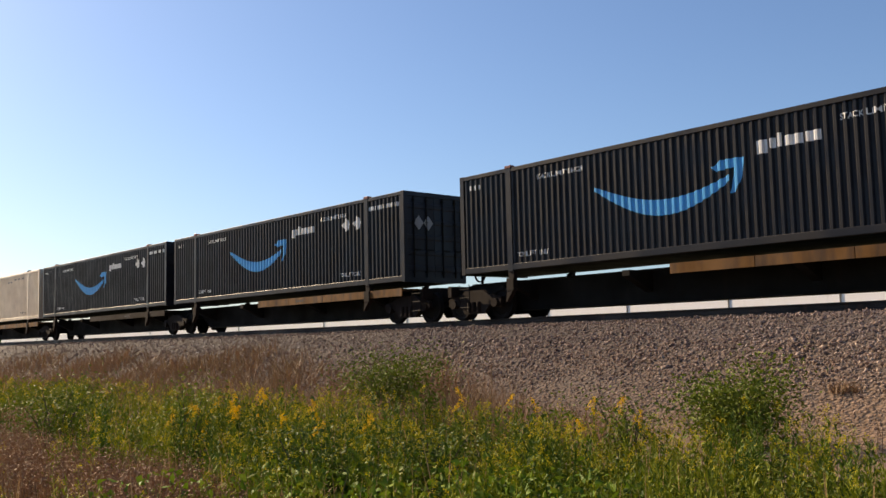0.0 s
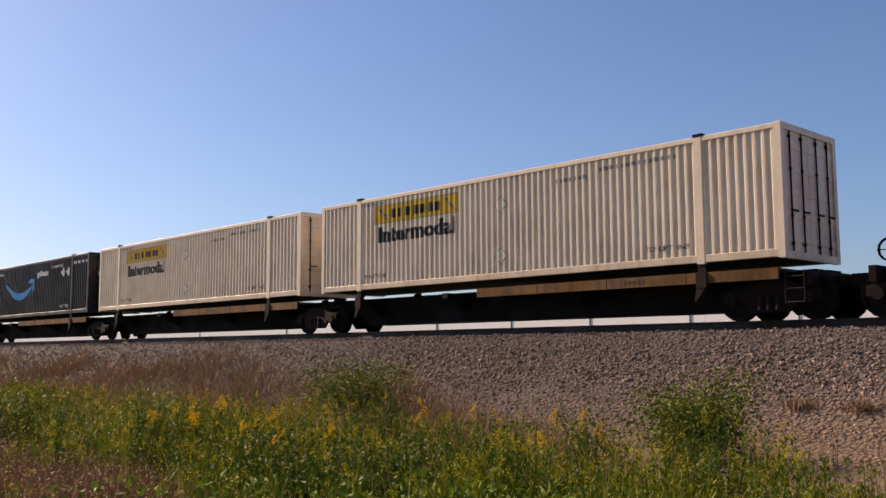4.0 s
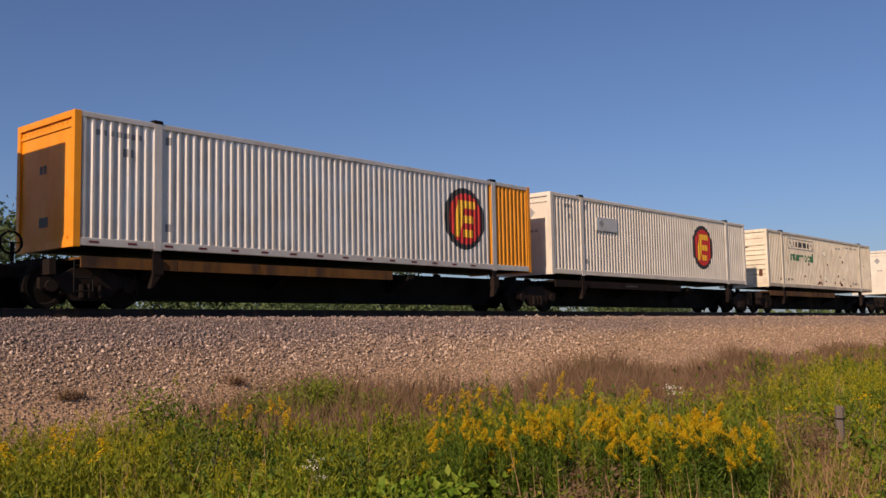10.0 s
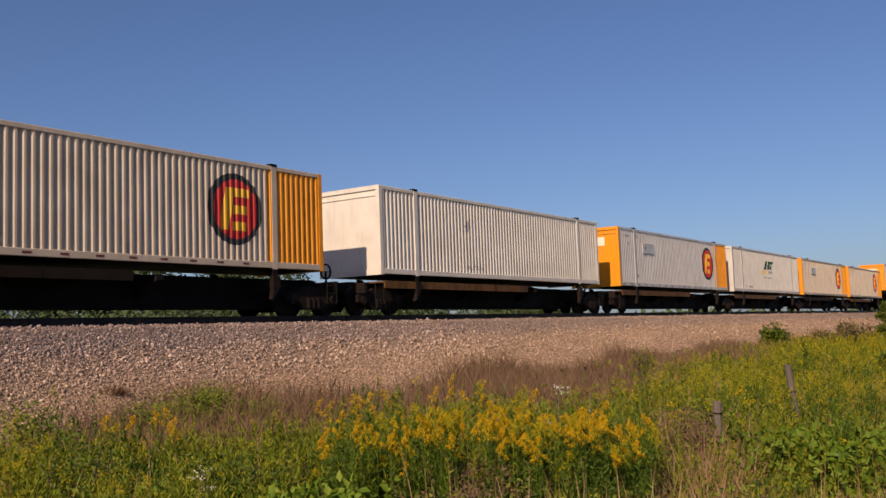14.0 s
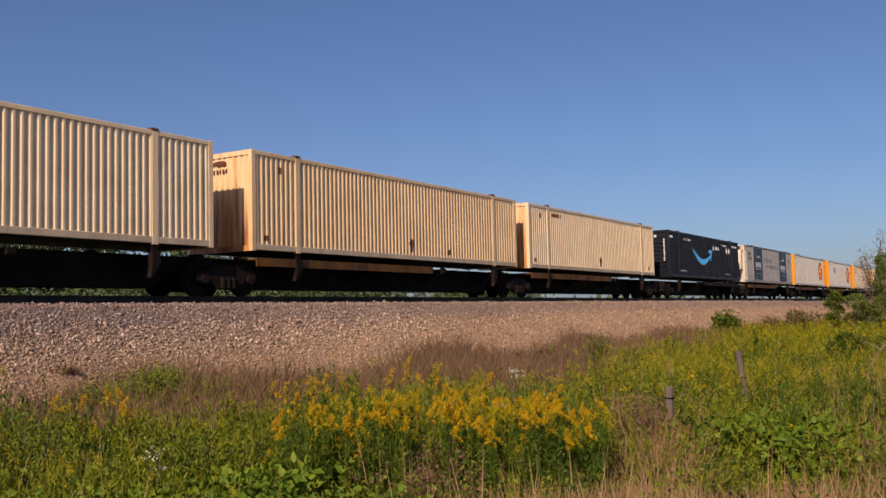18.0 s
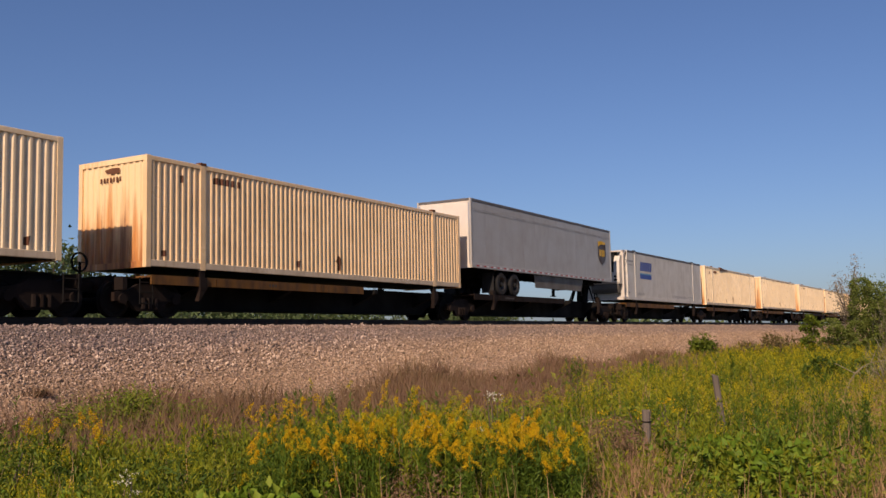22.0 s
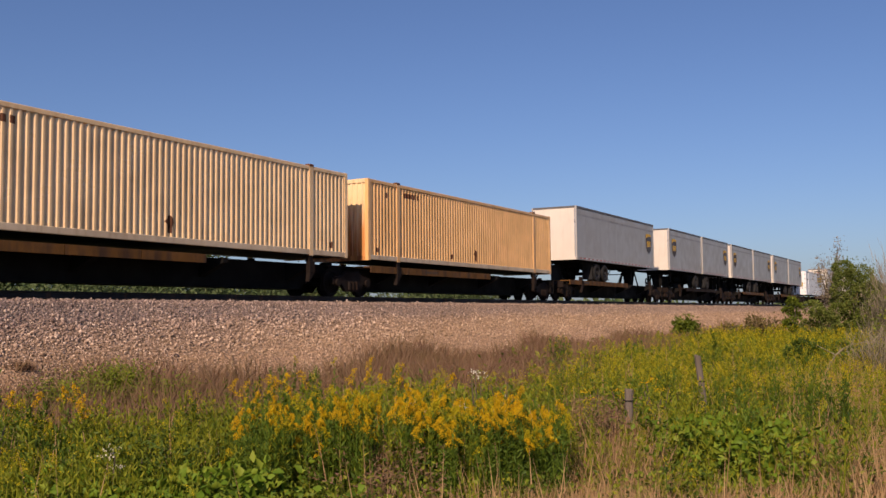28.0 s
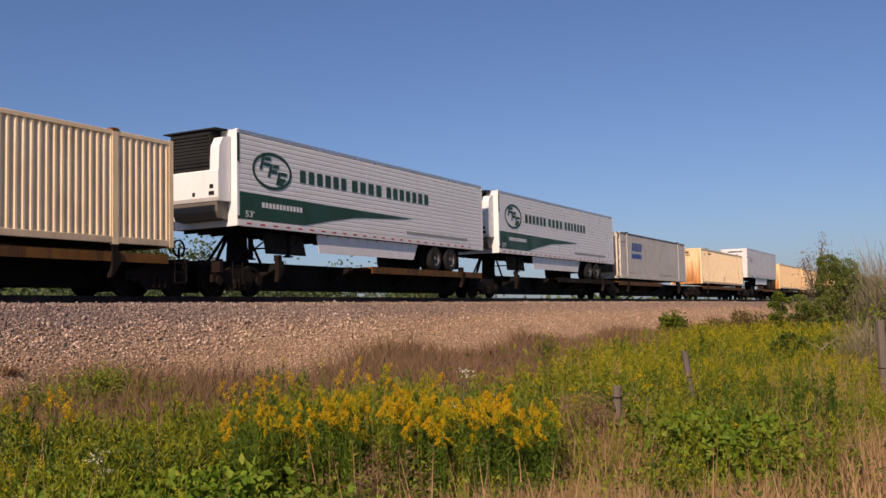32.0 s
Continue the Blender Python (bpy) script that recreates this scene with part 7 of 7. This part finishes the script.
    k = np.repeat(np.arange(len(x)), 5)
    off = rng.normal(0, 0.12, (len(k), 3))
    off[:, 2] = rng.uniform(0.05, 0.45, len(k))
    H.add(leaf_arrays(b[k] + off, sphere_dirs(len(k), rng, 0.5), 0.07 * (1 + r[k] / 14), 0.03 * (1 + r[k] / 14), rng))
    tagged(new("low_weeds", H.data("low_weeds", "leaf")), "low yellow-green weeds at the edge of the field", "weeds", kind="stuff")


def shrub(x, y, z, w, h, n, seed, label, mat="leaf", leaf=0.06, name="shrub", bloom=""):
    """A bushy plant: several stems from one foot, and a loose uneven mass of leaves round them."""
    rng = np.random.default_rng(seed)
    s = thing(name, label, "shrub" if name == "shrub" else name.replace("_", " "), at=(x, y, z))
    tips = []
    for i in range(7):
        a = 2 * math.pi * i / 7 + rng.uniform(-0.3, 0.3)
        rr = w * 0.5 * rng.uniform(0.25, 0.9)
        tip = Vector((rr * math.cos(a), rr * math.sin(a), h * rng.uniform(0.62, 1.0)))
        tips.append(tip)
        mid = tip * 0.5 + Vector((0, 0, h * 0.08))
        part("stem", Mesh().rod((0.03 * math.cos(a), 0.03 * math.sin(a), -0.08), mid, 0.012 + 0.006 * h, 5, 0.010).rod(mid, tip, 0.010, 5, 0.004).data("stem", "bark"), s)
    T = np.array([tuple(t) for t in tips])
    k = rng.integers(0, 7, n)
    f = rng.uniform(0.06, 1.03, n) ** 0.8
    c = T[k] * f[:, None] + rng.normal(0, 1, (n, 3)) * np.array([w * 0.15, w * 0.15, h * 0.13])
    c[:, 2] = np.maximum(c[:, 2], 0.02)
    H = Heap()
    if mat == "dead_twig":
        d = unit(T[k] * 0.6 + rng.normal(0, 0.35, (n, 3)) * np.array([w, w, h]) * 0.5)
        H.add(blade_arrays(c, c + d * rng.uniform(2.0, 5.0, (n, 1)) * leaf, 0.012, rng, 0.04))
    else:
        H.add(leaf_arrays(c, sphere_dirs(n, rng, 0.2), rng.uniform(0.7, 1.3, n) * leaf, rng.uniform(0.35, 0.6, n) * leaf, rng))
    part("foliage", H.data("foliage", mat), s)
    if bloom:
        m = 80
        k = rng.integers(0, 3, m)
        c = T[k] * np.array([0.6, 0.6, 1.0]) + rng.normal(0, 1, (m, 3)) * np.array([0.040, 0.040, 0.010]) + np.array([0, 0, 0.03])
        H = Heap()
        H.add(leaf_arrays(c, sphere_dirs(m, rng, 1.2), 0.017, 0.014, rng))
        part("bloom", H.data("bloom", bloom), s, "clustered small blooms")
    return s


def lobed_shrub(x, y, z, w, h, lobes, per, seed, label, mat, leaf):
    """A dense shrub: stems from one foot, each ending in a rounded lobe of leaves, so that the outline is uneven and shows gaps."""
    rng = np.random.default_rng(seed)
    s = thing("shrub", label, "shrub", at=(x, y, z))
    H = Heap()
    for i in range(lobes):
        a, f = 2.4 * i + rng.uniform(-0.4, 0.4), (i + 0.5) / lobes
        rr = 0.42 * w * math.sqrt(rng.uniform(0.1, 1.0)) * (1.0 - 0.45 * f ** 2)
        rad = w * rng.uniform(0.16, 0.27) * (1.1 - 0.30 * f)
        c = np.array([rr * math.cos(a), rr * math.sin(a), h * (0.12 + 0.88 * f) - rad * 0.8])
        part("stem", Mesh().rod((0, 0, -0.08), (c[0] * 0.4, c[1] * 0.4, c[2] * 0.6), 0.030, 5, 0.020).rod((c[0] * 0.4, c[1] * 0.4, c[2] * 0.6), tuple(c), 0.020, 5, 0.008).data("stem", "bark"), s)
        d = sphere_dirs(per, rng, 0.25)
        p = c + d * (rad * rng.uniform(0.35, 1.0, (per, 1)) ** 0.5) * np.array([1, 1, 0.8])
        H.add(leaf_arrays(p, d + rng.normal(0, 0.5, (per, 3)), rng.uniform(0.7, 1.3, per) * leaf, rng.uniform(0.4, 0.65, per) * leaf, rng))
        m = per // 12
        e = c + sphere_dirs(m, rng, 0.8) * rad * rng.uniform(1.0, 1.5, (m, 1))
        H.add(leaf_arrays(e, sphere_dirs(m, rng, 0.6), leaf, 0.45 * leaf, rng))
    part("foliage", H.data("foliage", mat), s)
    return s


def tree(x, y, h, w, n, seed, label, mat="far_leaf", leaf=0.5, trunk=0.3):
    """Tapered trunk, limbs, and a crown of leaf clumps hung on the limbs."""
    rng = np.random.default_rng(seed)
    s = thing("tree", label, "tree", at=(x, y, float(field_z(np.array(x), np.array(y))) - 0.05))
    part("trunk", Mesh().rod((0, 0, -0.1), (rng.normal(0, 0.1), rng.normal(0, 0.1), h * 0.55), 0.035 * h * trunk * 2, 8, 0.012 * h).data("trunk", "bark"), s)
    tips = []
    for i in range(9):
        a = rng.uniform(0, 2 * math.pi)
        z0 = h * rng.uniform(0.18, 0.5)
        tip = Vector((w * 0.5 * rng.uniform(0.3, 1.0) * math.cos(a), w * 0.5 * rng.uniform(0.3, 1.0) * math.sin(a), h * rng.uniform(0.45, 0.98)))
        tips.append(tip)
        part("limb", Mesh().rod((0, 0, z0), tip, 0.011 * h, 5, 0.004 * h).data("limb", "bark"), s)
    T = np.array([tuple(t) for t in tips])
    k = rng.integers(0, 9, n)
    c = T[k] * rng.uniform(0.45, 1.06, n)[:, None] + rng.normal(0, 1, (n, 3)) * np.array([w * 0.10, w * 0.10, h * 0.06])
    H = Heap()
    H.add(leaf_arrays(c, sphere_dirs(n, rng, 0.1), rng.uniform(0.6, 1.4, n) * leaf, rng.uniform(0.4, 0.8, n) * leaf, rng))
    part("crown", H.data("crown", mat), s)
    return s


def plants():
    tall_weeds()
    broadleaf_weeds()
    dry_weeds()
    grasses()
    # bushes at the foot of the embankment
    for az, r, top, w, n, seed, label, mat, leaf in (
            (52.2, 20.5, -0.28, 2.7, 5600, 21, "dense green bush at the foot of the embankment", "bush_leaf", 0.075),
            (31.8, 14.6, -0.44, 2.0, 6500, 22, "loose green bush at the foot of the embankment", "bush_leaf", 0.075),
            (-19.8, 13.6, -0.42, 1.5, 4600, 23, "tall yellow-green bush beside the gravel", "leaf", 0.07),
            (-9.7, 13.0, -0.73, 0.8, 900, 29, "small pale green bush beside the gravel", "leaf", 0.07),
            (-41.4, 17.4, -0.84, 1.25, 4200, 24, "low yellow-green bush in russet grass", "leaf", 0.055),
            (-38.8, 16.6, -0.95, 1.6, 2600, 30, "low feathery bush in russet grass", "leaf", 0.05),
            (-44.2, 17.0, -1.0, 1.4, 2000, 37, "low feathery bush in russet grass", "leaf", 0.05),
            (-32.0, 15.4, -0.80, 0.9, 900, 25, "sparse grey-green weed by the gravel", "leaf", 0.07),
            (-74.7, 47.0, -0.36, 1.05, 2200, 26, "rounded green bush near the embankment", "bush_leaf", 0.2),
            (-79.0, 52.0, -0.75, 1.6, 1200, 27, "low green bush near the embankment", "leaf", 0.16),
            (2.0, 13.2, -1.1, 0.6, 260, 28, "small green weed on gravel", "leaf", 0.06)):
        x, y = at_bearing(az, r)
        z = max(float(field_z(np.array(x), np.array(y))), float(bed_z(np.array(x), np.array(y))) if y > 12.4 else -9)
        shrub(x, y, z, w, top - z, n, seed, label, mat, leaf)
    # leafy clumps standing out of the weeds
    for az, r, top, w, n, seed, label, mat, leaf in (
            (63.8, 13.5, -0.55, 1.1, 2600, 61, "tall yellow-green clump among the weeds", "leaf", 0.05),
            (71.0, 16.0, -0.50, 1.6, 2600, 62, "tall green clump among the weeds", "bush_leaf", 0.06),
            (75.5, 18.0, -0.55, 1.8, 2400, 63, "tall green clump among the weeds", "bush_leaf", 0.06),
            (56.5, 8.6, -0.74, 1.2, 2600, 64, "leafy dark green clump among the weeds", "leaf_dark", 0.05),
            (50.0, 9.4, -0.76, 1.0, 2000, 65, "leafy dark green clump among the weeds", "leaf_dark", 0.05),
            (43.5, 10.2, -0.72, 0.9, 1800, 66, "leafy green clump among the weeds", "bush_leaf", 0.05),
            (38.0, 11.0, -0.66, 0.9, 1800, 67, "leafy green clump among the weeds", "bush_leaf", 0.05),
            (-42.5, 7.6, -0.92, 0.9, 1800, 68, "leafy dark green clump among the weeds", "leaf_dark", 0.05),
            (-34.5, 8.6, -0.86, 0.8, 1600, 69, "leafy green clump among the weeds", "bush_leaf", 0.05),
            (-71.0, 12.0, -0.95, 0.8, 1500, 70, "leafy dark green clump by a fence post", "leaf_dark", 0.05)):
        x, y = at_bearing(az, r)
        z = float(field_z(np.array(x), np.array(y)))
        shrub(x, y, z, w, top - z, n, seed, label, mat, leaf)
    # the thicket by the fence line
    for az, r, top, w, lobes, per, seed, label, mat, leaf in (
            (-84.0, 44.0, 2.20, 2.5, 20, 620, 31, "large rounded green shrub in a thicket by the fence", "thicket_leaf", 0.105),
            (-82.3, 43.0, 0.50, 2.2, 12, 440, 39, "lower green shrub in a thicket by the fence", "thicket_leaf", 0.105),
            (-85.4, 42.0, 1.25, 1.9, 12, 460, 40, "olive green shrub in a thicket by the fence", "thicket_leaf", 0.12),
            (-80.7, 47.0, 0.66, 1.15, 9, 200, 72, "slender dark green sapling by the embankment", "bush_leaf", 0.14),
            (-78.9, 49.0, -0.20, 2.4, 12, 180, 74, "olive and russet weeds by the embankment", "olive_weed", 0.14),
            (-77.2, 50.0, -0.62, 1.8, 9, 150, 75, "olive and russet weeds by the embankment", "olive_weed", 0.14),
            (-81.4, 25.0, -0.68, 1.3, 9, 300, 34, "low dark green bramble by the fence", "leaf_dark", 0.08),
            (-83.6, 24.0, -0.70, 1.5, 9, 260, 35, "low green bramble by the fence", "bush_leaf", 0.08)):
        x, y = at_bearing(az, r)
        z = float(field_z(np.array(x), np.array(y)))
        lobed_shrub(x, y, z, w, top - z, lobes, per, seed, label, mat, leaf)
    for az, r, top, w, n, seed, label, mat, leaf in (
            (-86.5, 30.0, 0.95, 1.6, 3000, 32, "straggling shrub with dry grey twigs", "dead_twig", 0.13),
            (-85.6, 31.0, 0.70, 1.5, 1500, 33, "straggling shrub with dry grey twigs", "dead_twig", 0.12),
            (-86.0, 29.0, 0.45, 1.8, 900, 36, "sparse olive leaves among grey twigs", "leaf", 0.10),
            (-88.2, 40.0, 1.2, 2.4, 2600, 38, "tall shrub with grey twigs and green leaves", "leaf", 0.13),
            (-85.0, 21.0, -0.55, 1.2, 700, 37, "low dry bramble by the fence", "dead_twig", 0.09)):
        x, y = at_bearing(az, r)
        z = float(field_z(np.array(x), np.array(y)))
        shrub(x, y, z, w, top - z, n, seed, label, mat, leaf)
    x, y = at_bearing(-82.2, 20.0)
    br = thing("fallen_branch", "bare grey arching branch over the brambles", "branch", at=(x, y, float(field_z(np.array(x), np.array(y)))))
    arch = [(0.24 * k / 9, -1.3 * (k / 9) ** 1.6, 1.0 * math.sin(0.62 * math.pi * (k / 9) ** 0.75)) for k in range(10)]
    limb = Mesh()
    for i, (p, q) in enumerate(zip(arch, arch[1:])):
        limb.rod(p, q, 0.020 - 0.0018 * i, 6, 0.0182 - 0.0018 * i)
    part("limb", limb.data("limb", "dead_twig"), br)
    for p, q in ((arch[5], (0.05, -0.62, 1.20)), (arch[7], (0.30, -1.0, 1.16)), (arch[3], (0.0, 0.12, 0.95))):
        part("twig", Mesh().rod(p, q, 0.010, 5, 0.004).data("twig", "dead_twig"), br)
    # white-flowered and yellow-flowered weeds
    for az, el, r, seed in ((-58.9, -4.1, 9.0, 41), (-62.5, -3.7, 9.3, 42), (-64.0, -4.0, 9.6, 43), (-41.2, -7.4, 7.2, 44)):
        x, y = at_bearing(az, r)
        z = float(field_z(np.array(x), np.array(y)))
        shrub(x, y, z, 0.34, r * math.tan(radians(el)) - z, 120, seed, "tall weed with clustered white blooms", "leaf", 0.06, "flowering_weed", "white_bloom")
    for az, el, r, seed in ((-69.5, -4.0, 10.5, 46), (-71.2, -4.0, 10.8, 47), (-73.0, -3.9, 11.0, 48)):
        x, y = at_bearing(az, r)
        z = float(field_z(np.array(x), np.array(y)))
        shrub(x, y, z, 0.5, r * math.tan(radians(el)) - z, 160, seed, "tall weed with bright yellow flowers", "leaf", 0.06, "flowering_weed", "plume")
    # dry tufts on the gravel
    for az, el, seed in ((26.1, -3.25, 51), (23.0, -3.35, 52), (19.5, -3.3, 53), (5.7, -3.85, 54), (2.8, -3.7, 55), (-5.0, -4.3, 56), (-9.5, -3.0, 57), (-27.5, -3.4, 58), (-36.5, -2.9, 59), (11.0, -4.6, 60)):
        t = math.tan(radians(el))
        y = 15.6
        for _ in range(30):
            y = float(np.clip(y + (math.hypot(y * math.tan(radians(az)), y) * t - float(bed_z(np.array(0.0), np.array(y)))) * 0.8, 13.2, 17.8))
        x = -y * math.tan(radians(az))
        z = float(bed_z(np.array(x), np.array(y)))
        rng = np.random.default_rng(seed)
        n = 170
        b = np.stack([x + rng.normal(0, 0.12, n), y + rng.normal(0, 0.09, n), np.full(n, z - 0.02)], -1)
        tp = b + np.stack([rng.normal(0, 0.13, n), rng.normal(0, 0.13, n), rng.uniform(0.06, 0.22, n)], -1)
        H = Heap()
        H.add(blade_arrays(b - np.array([x, y, z]), tp - np.array([x, y, z]), 0.016, rng, 0.1))
        s = thing("grass_tuft", "small dry brown grass tuft on the gravel", "grass tuft", "tufts on the gravel", at=(x, y, z))
        part("blade_clump", H.data("blade_clump", "brown_grass"), s)


plants()


# ---- fence posts ----
def fence_post(x, y, h, r, lean, label):
    p = thing("fence_post", label, "fence post", "posts of the old fence", at=(x, y, float(field_z(np.array(x), np.array(y))) - 0.05))
    m, n = Mesh(), 9
    rng = random.Random(int(x * 10))
    rings = []
    for i in range(5):
        k = i / 4
        rings.append([(lean[0] * k * h + r * (1 - 0.12 * k) * (1 + rng.uniform(-0.12, 0.12)) * math.cos(2 * math.pi * j / n), lean[1] * k * h + r * (1 - 0.12 * k) * math.sin(2 * math.pi * j / n), k * h + (rng.uniform(-0.02, 0.02) if i == 4 else 0)) for j in range(n)])
    m.add([q for ring_ in rings for q in ring_], [(i * n + j, i * n + (j + 1) % n, (i + 1) * n + (j + 1) % n, (i + 1) * n + j) for i in range(4) for j in range(n)] + [tuple(range(4 * n, 5 * n))])
    part("post", m.data("post", "wood"), p)
    for z in (0.45, 0.8):
        # one closed loop of wire: eight corners, each with a four-sided section
        V = [(lean[0] * z + (r + 0.006 + 0.005 * math.cos(q * math.pi / 2)) * math.cos(j * math.pi / 4), lean[1] * z + (r + 0.006 + 0.005 * math.cos(q * math.pi / 2)) * math.sin(j * math.pi / 4), z + 0.005 * math.sin(q * math.pi / 2)) for j in range(8) for q in range(4)]
        F = [(j * 4 + q, (j + 1) % 8 * 4 + q, (j + 1) % 8 * 4 + (q + 1) % 4, j * 4 + (q + 1) % 4) for j in range(8) for q in range(4)]
        w = Mesh()
        w.add(V, F)
        part("wire_loop", w.data("wire_loop", "steel_rust"), p, "rusty wire wound round the post")
    return p


for _az, _r, _top, _rad, _lean, _lab in ((-71.35, 9.4, -0.80, 0.044, (0.03, 0.0), "short weathered grey fence post in the weeds"),
                                         (-75.9, 13.0, -0.57, 0.048, (-0.22, 0.05), "leaning weathered grey fence post in the weeds"),
                                         (-86.0, 14.5, -0.24, 0.07, (0.02, 0.02), "upright weathered wooden fence post by the thicket")):
    _x, _y = at_bearing(_az, _r)
    fence_post(_x, _y, _top + 1.70, _rad, _lean, _lab)


# ---- beyond the track ----
def shed(x0, x1, y, z1, skin, posts, label, depth=30.0):
    """A long low building: clad wall panels, pilasters, plinth, roof."""
    b = thing("warehouse", label, "building", at=(0, 0, FIELD))
    h = z1 - FIELD
    n = max(2, int((x1 - x0) / 9.0))
    for i in range(n):
        w = (x1 - x0) / n
        part("wall_panel", shared(("wp", skin, round(w, 2), h), lambda: Mesh().box(0.015, w - 0.015, 0.0, 0.25, 0.5, h - 0.3).data("wall_panel", skin)), b, at=(x0 + i * w, y, 0))
    part("plinth", Mesh().box(x0, x1, y + 0.03, y + 0.3, -0.3, 0.5).data("plinth", "patch"), b)
    part("back_wall", Mesh().box(x0, x1, y + depth - 0.3, y + depth, -0.3, h - 0.3).data("back_wall", skin), b)
    for x in (x0, x1 - 0.3):
        part("end_wall", Mesh().box(x, x + 0.3, y + 0.26, y + depth - 0.31, -0.3, h - 0.3).data("end_wall", skin), b)
    part("roof", Mesh().prism([(y - 0.02, h - 0.3), (y + depth + 0.25, h - 0.3), (y + depth + 0.25, h), (y + depth / 2, h + 1.2 if depth > 20 else h + 0.2), (y - 0.02, h)], x0 - 0.3, x1 + 0.3, "x").data("roof", skin), b, "pale low-pitched roof")
    for x in posts:
        part("downpipe", shared(("dp", h), lambda: Mesh().box(-0.07, 0.07, -0.08, 0.0, 0.0, h - 0.3).data("downpipe", "dull_rail")), b, "dark downpipe", at=(x, y, 0))
    return b


shed(-310, -17.8, 90, 4.4, "wall_grey", [90 * math.tan(radians(a)) for a in (-72, -66, -61, -56, -51, -47, -42.5, -37.8, -32, -26, -21, -15.5, -12.3)] + [-14.7, -7.2 - 12.0], "long pale metal-clad warehouse with dark downpipes")
shed(116, 158, 86, 2.0, "wall_white", [124, 133, 141, 150], "low white shed behind the track", 14.0)


def background():
    rng = np.random.default_rng(77)
    for i, (az, r, el, w) in enumerate(((-14.5, 68, 2.6, 5), (-18.5, 66, 4.2, 6), (-22.5, 64, 6.6, 7), (-26.0, 66, 6.0, 7), (-29.5, 65, 5.4, 6), (-33.5, 66, 6.8, 7), (-36.5, 68, 6.4, 7), (-39.8, 72, 5.0, 6), (-43.2, 74, 5.7, 6), (-46.5, 80, 4.2, 6), (-49.5, 88, 2.6, 5))):
        x, y = at_bearing(az, r)
        tree(x, y, r * math.tan(radians(el)) + 1.65, w, 4000, 100 + i, "green broadleaf tree beyond the track", leaf=0.36)
    for i in range(44):
        az = -11 - i * 1.72 + rng.uniform(-0.5, 0.5)
        if -61.5 < az < -54.5:
            continue
        r = rng.uniform(44, 58)
        x, y = at_bearing(az, r)
        if y < 28:
            y = 28 + rng.uniform(0, 3)
        z = float(field_z(np.array(x), np.array(y)))
        shrub(x, y, z, rng.uniform(3.8, 5.2), rng.uniform(2.9, 3.6), 2300, 200 + i, "green roadside bush beyond the track", "far_leaf", 0.24)
    for i, az in enumerate((3, 0, -4, -7.5, 8, 14, 50)):
        x, y = at_bearing(az, 58)
        shrub(x, y, float(field_z(np.array(x), np.array(y))), 3.0, 1.9, 240, 260 + i, "thin green bush before the warehouse", "far_leaf", 0.22)
    x, y = at_bearing(-82.75, 95)
    tree(x, y, 7.7, 3.0, 3400, 300, "thin grey half-bare tree far along the track", "dead_twig", 0.17)
    # far woods on the horizon
    n = 9000
    az = np.radians(rng.uniform(-90, 90, n))
    r = rng.uniform(420, 560, n)
    c = np.stack([-r * np.sin(az), r * np.cos(az) + 40, FIELD + rng.uniform(0, 1, n) ** 1.3 * (5.5 + 2.0 * np.sin(az * 23))], -1)
    H = Heap()
    H.add(leaf_arrays(c, sphere_dirs(n, rng, 0.2), rng.uniform(3, 6, n), rng.uniform(2, 4, n), rng))
    tagged(new("far_woods", H.data("far_woods", "far_leaf")), "far green woods along the horizon", "woods", kind="stuff")


background()

def motions():
    """The whole train rolls past, each platform and load keyed on the same run."""
    times = (0.0, 6.4, 12.8, 19.2, 25.6, 32.0)
    for ob, u, y, z in MOVERS:
        walk(ob, [(t, pose(u + travelled(t), y, z)) for t in times])


motions()
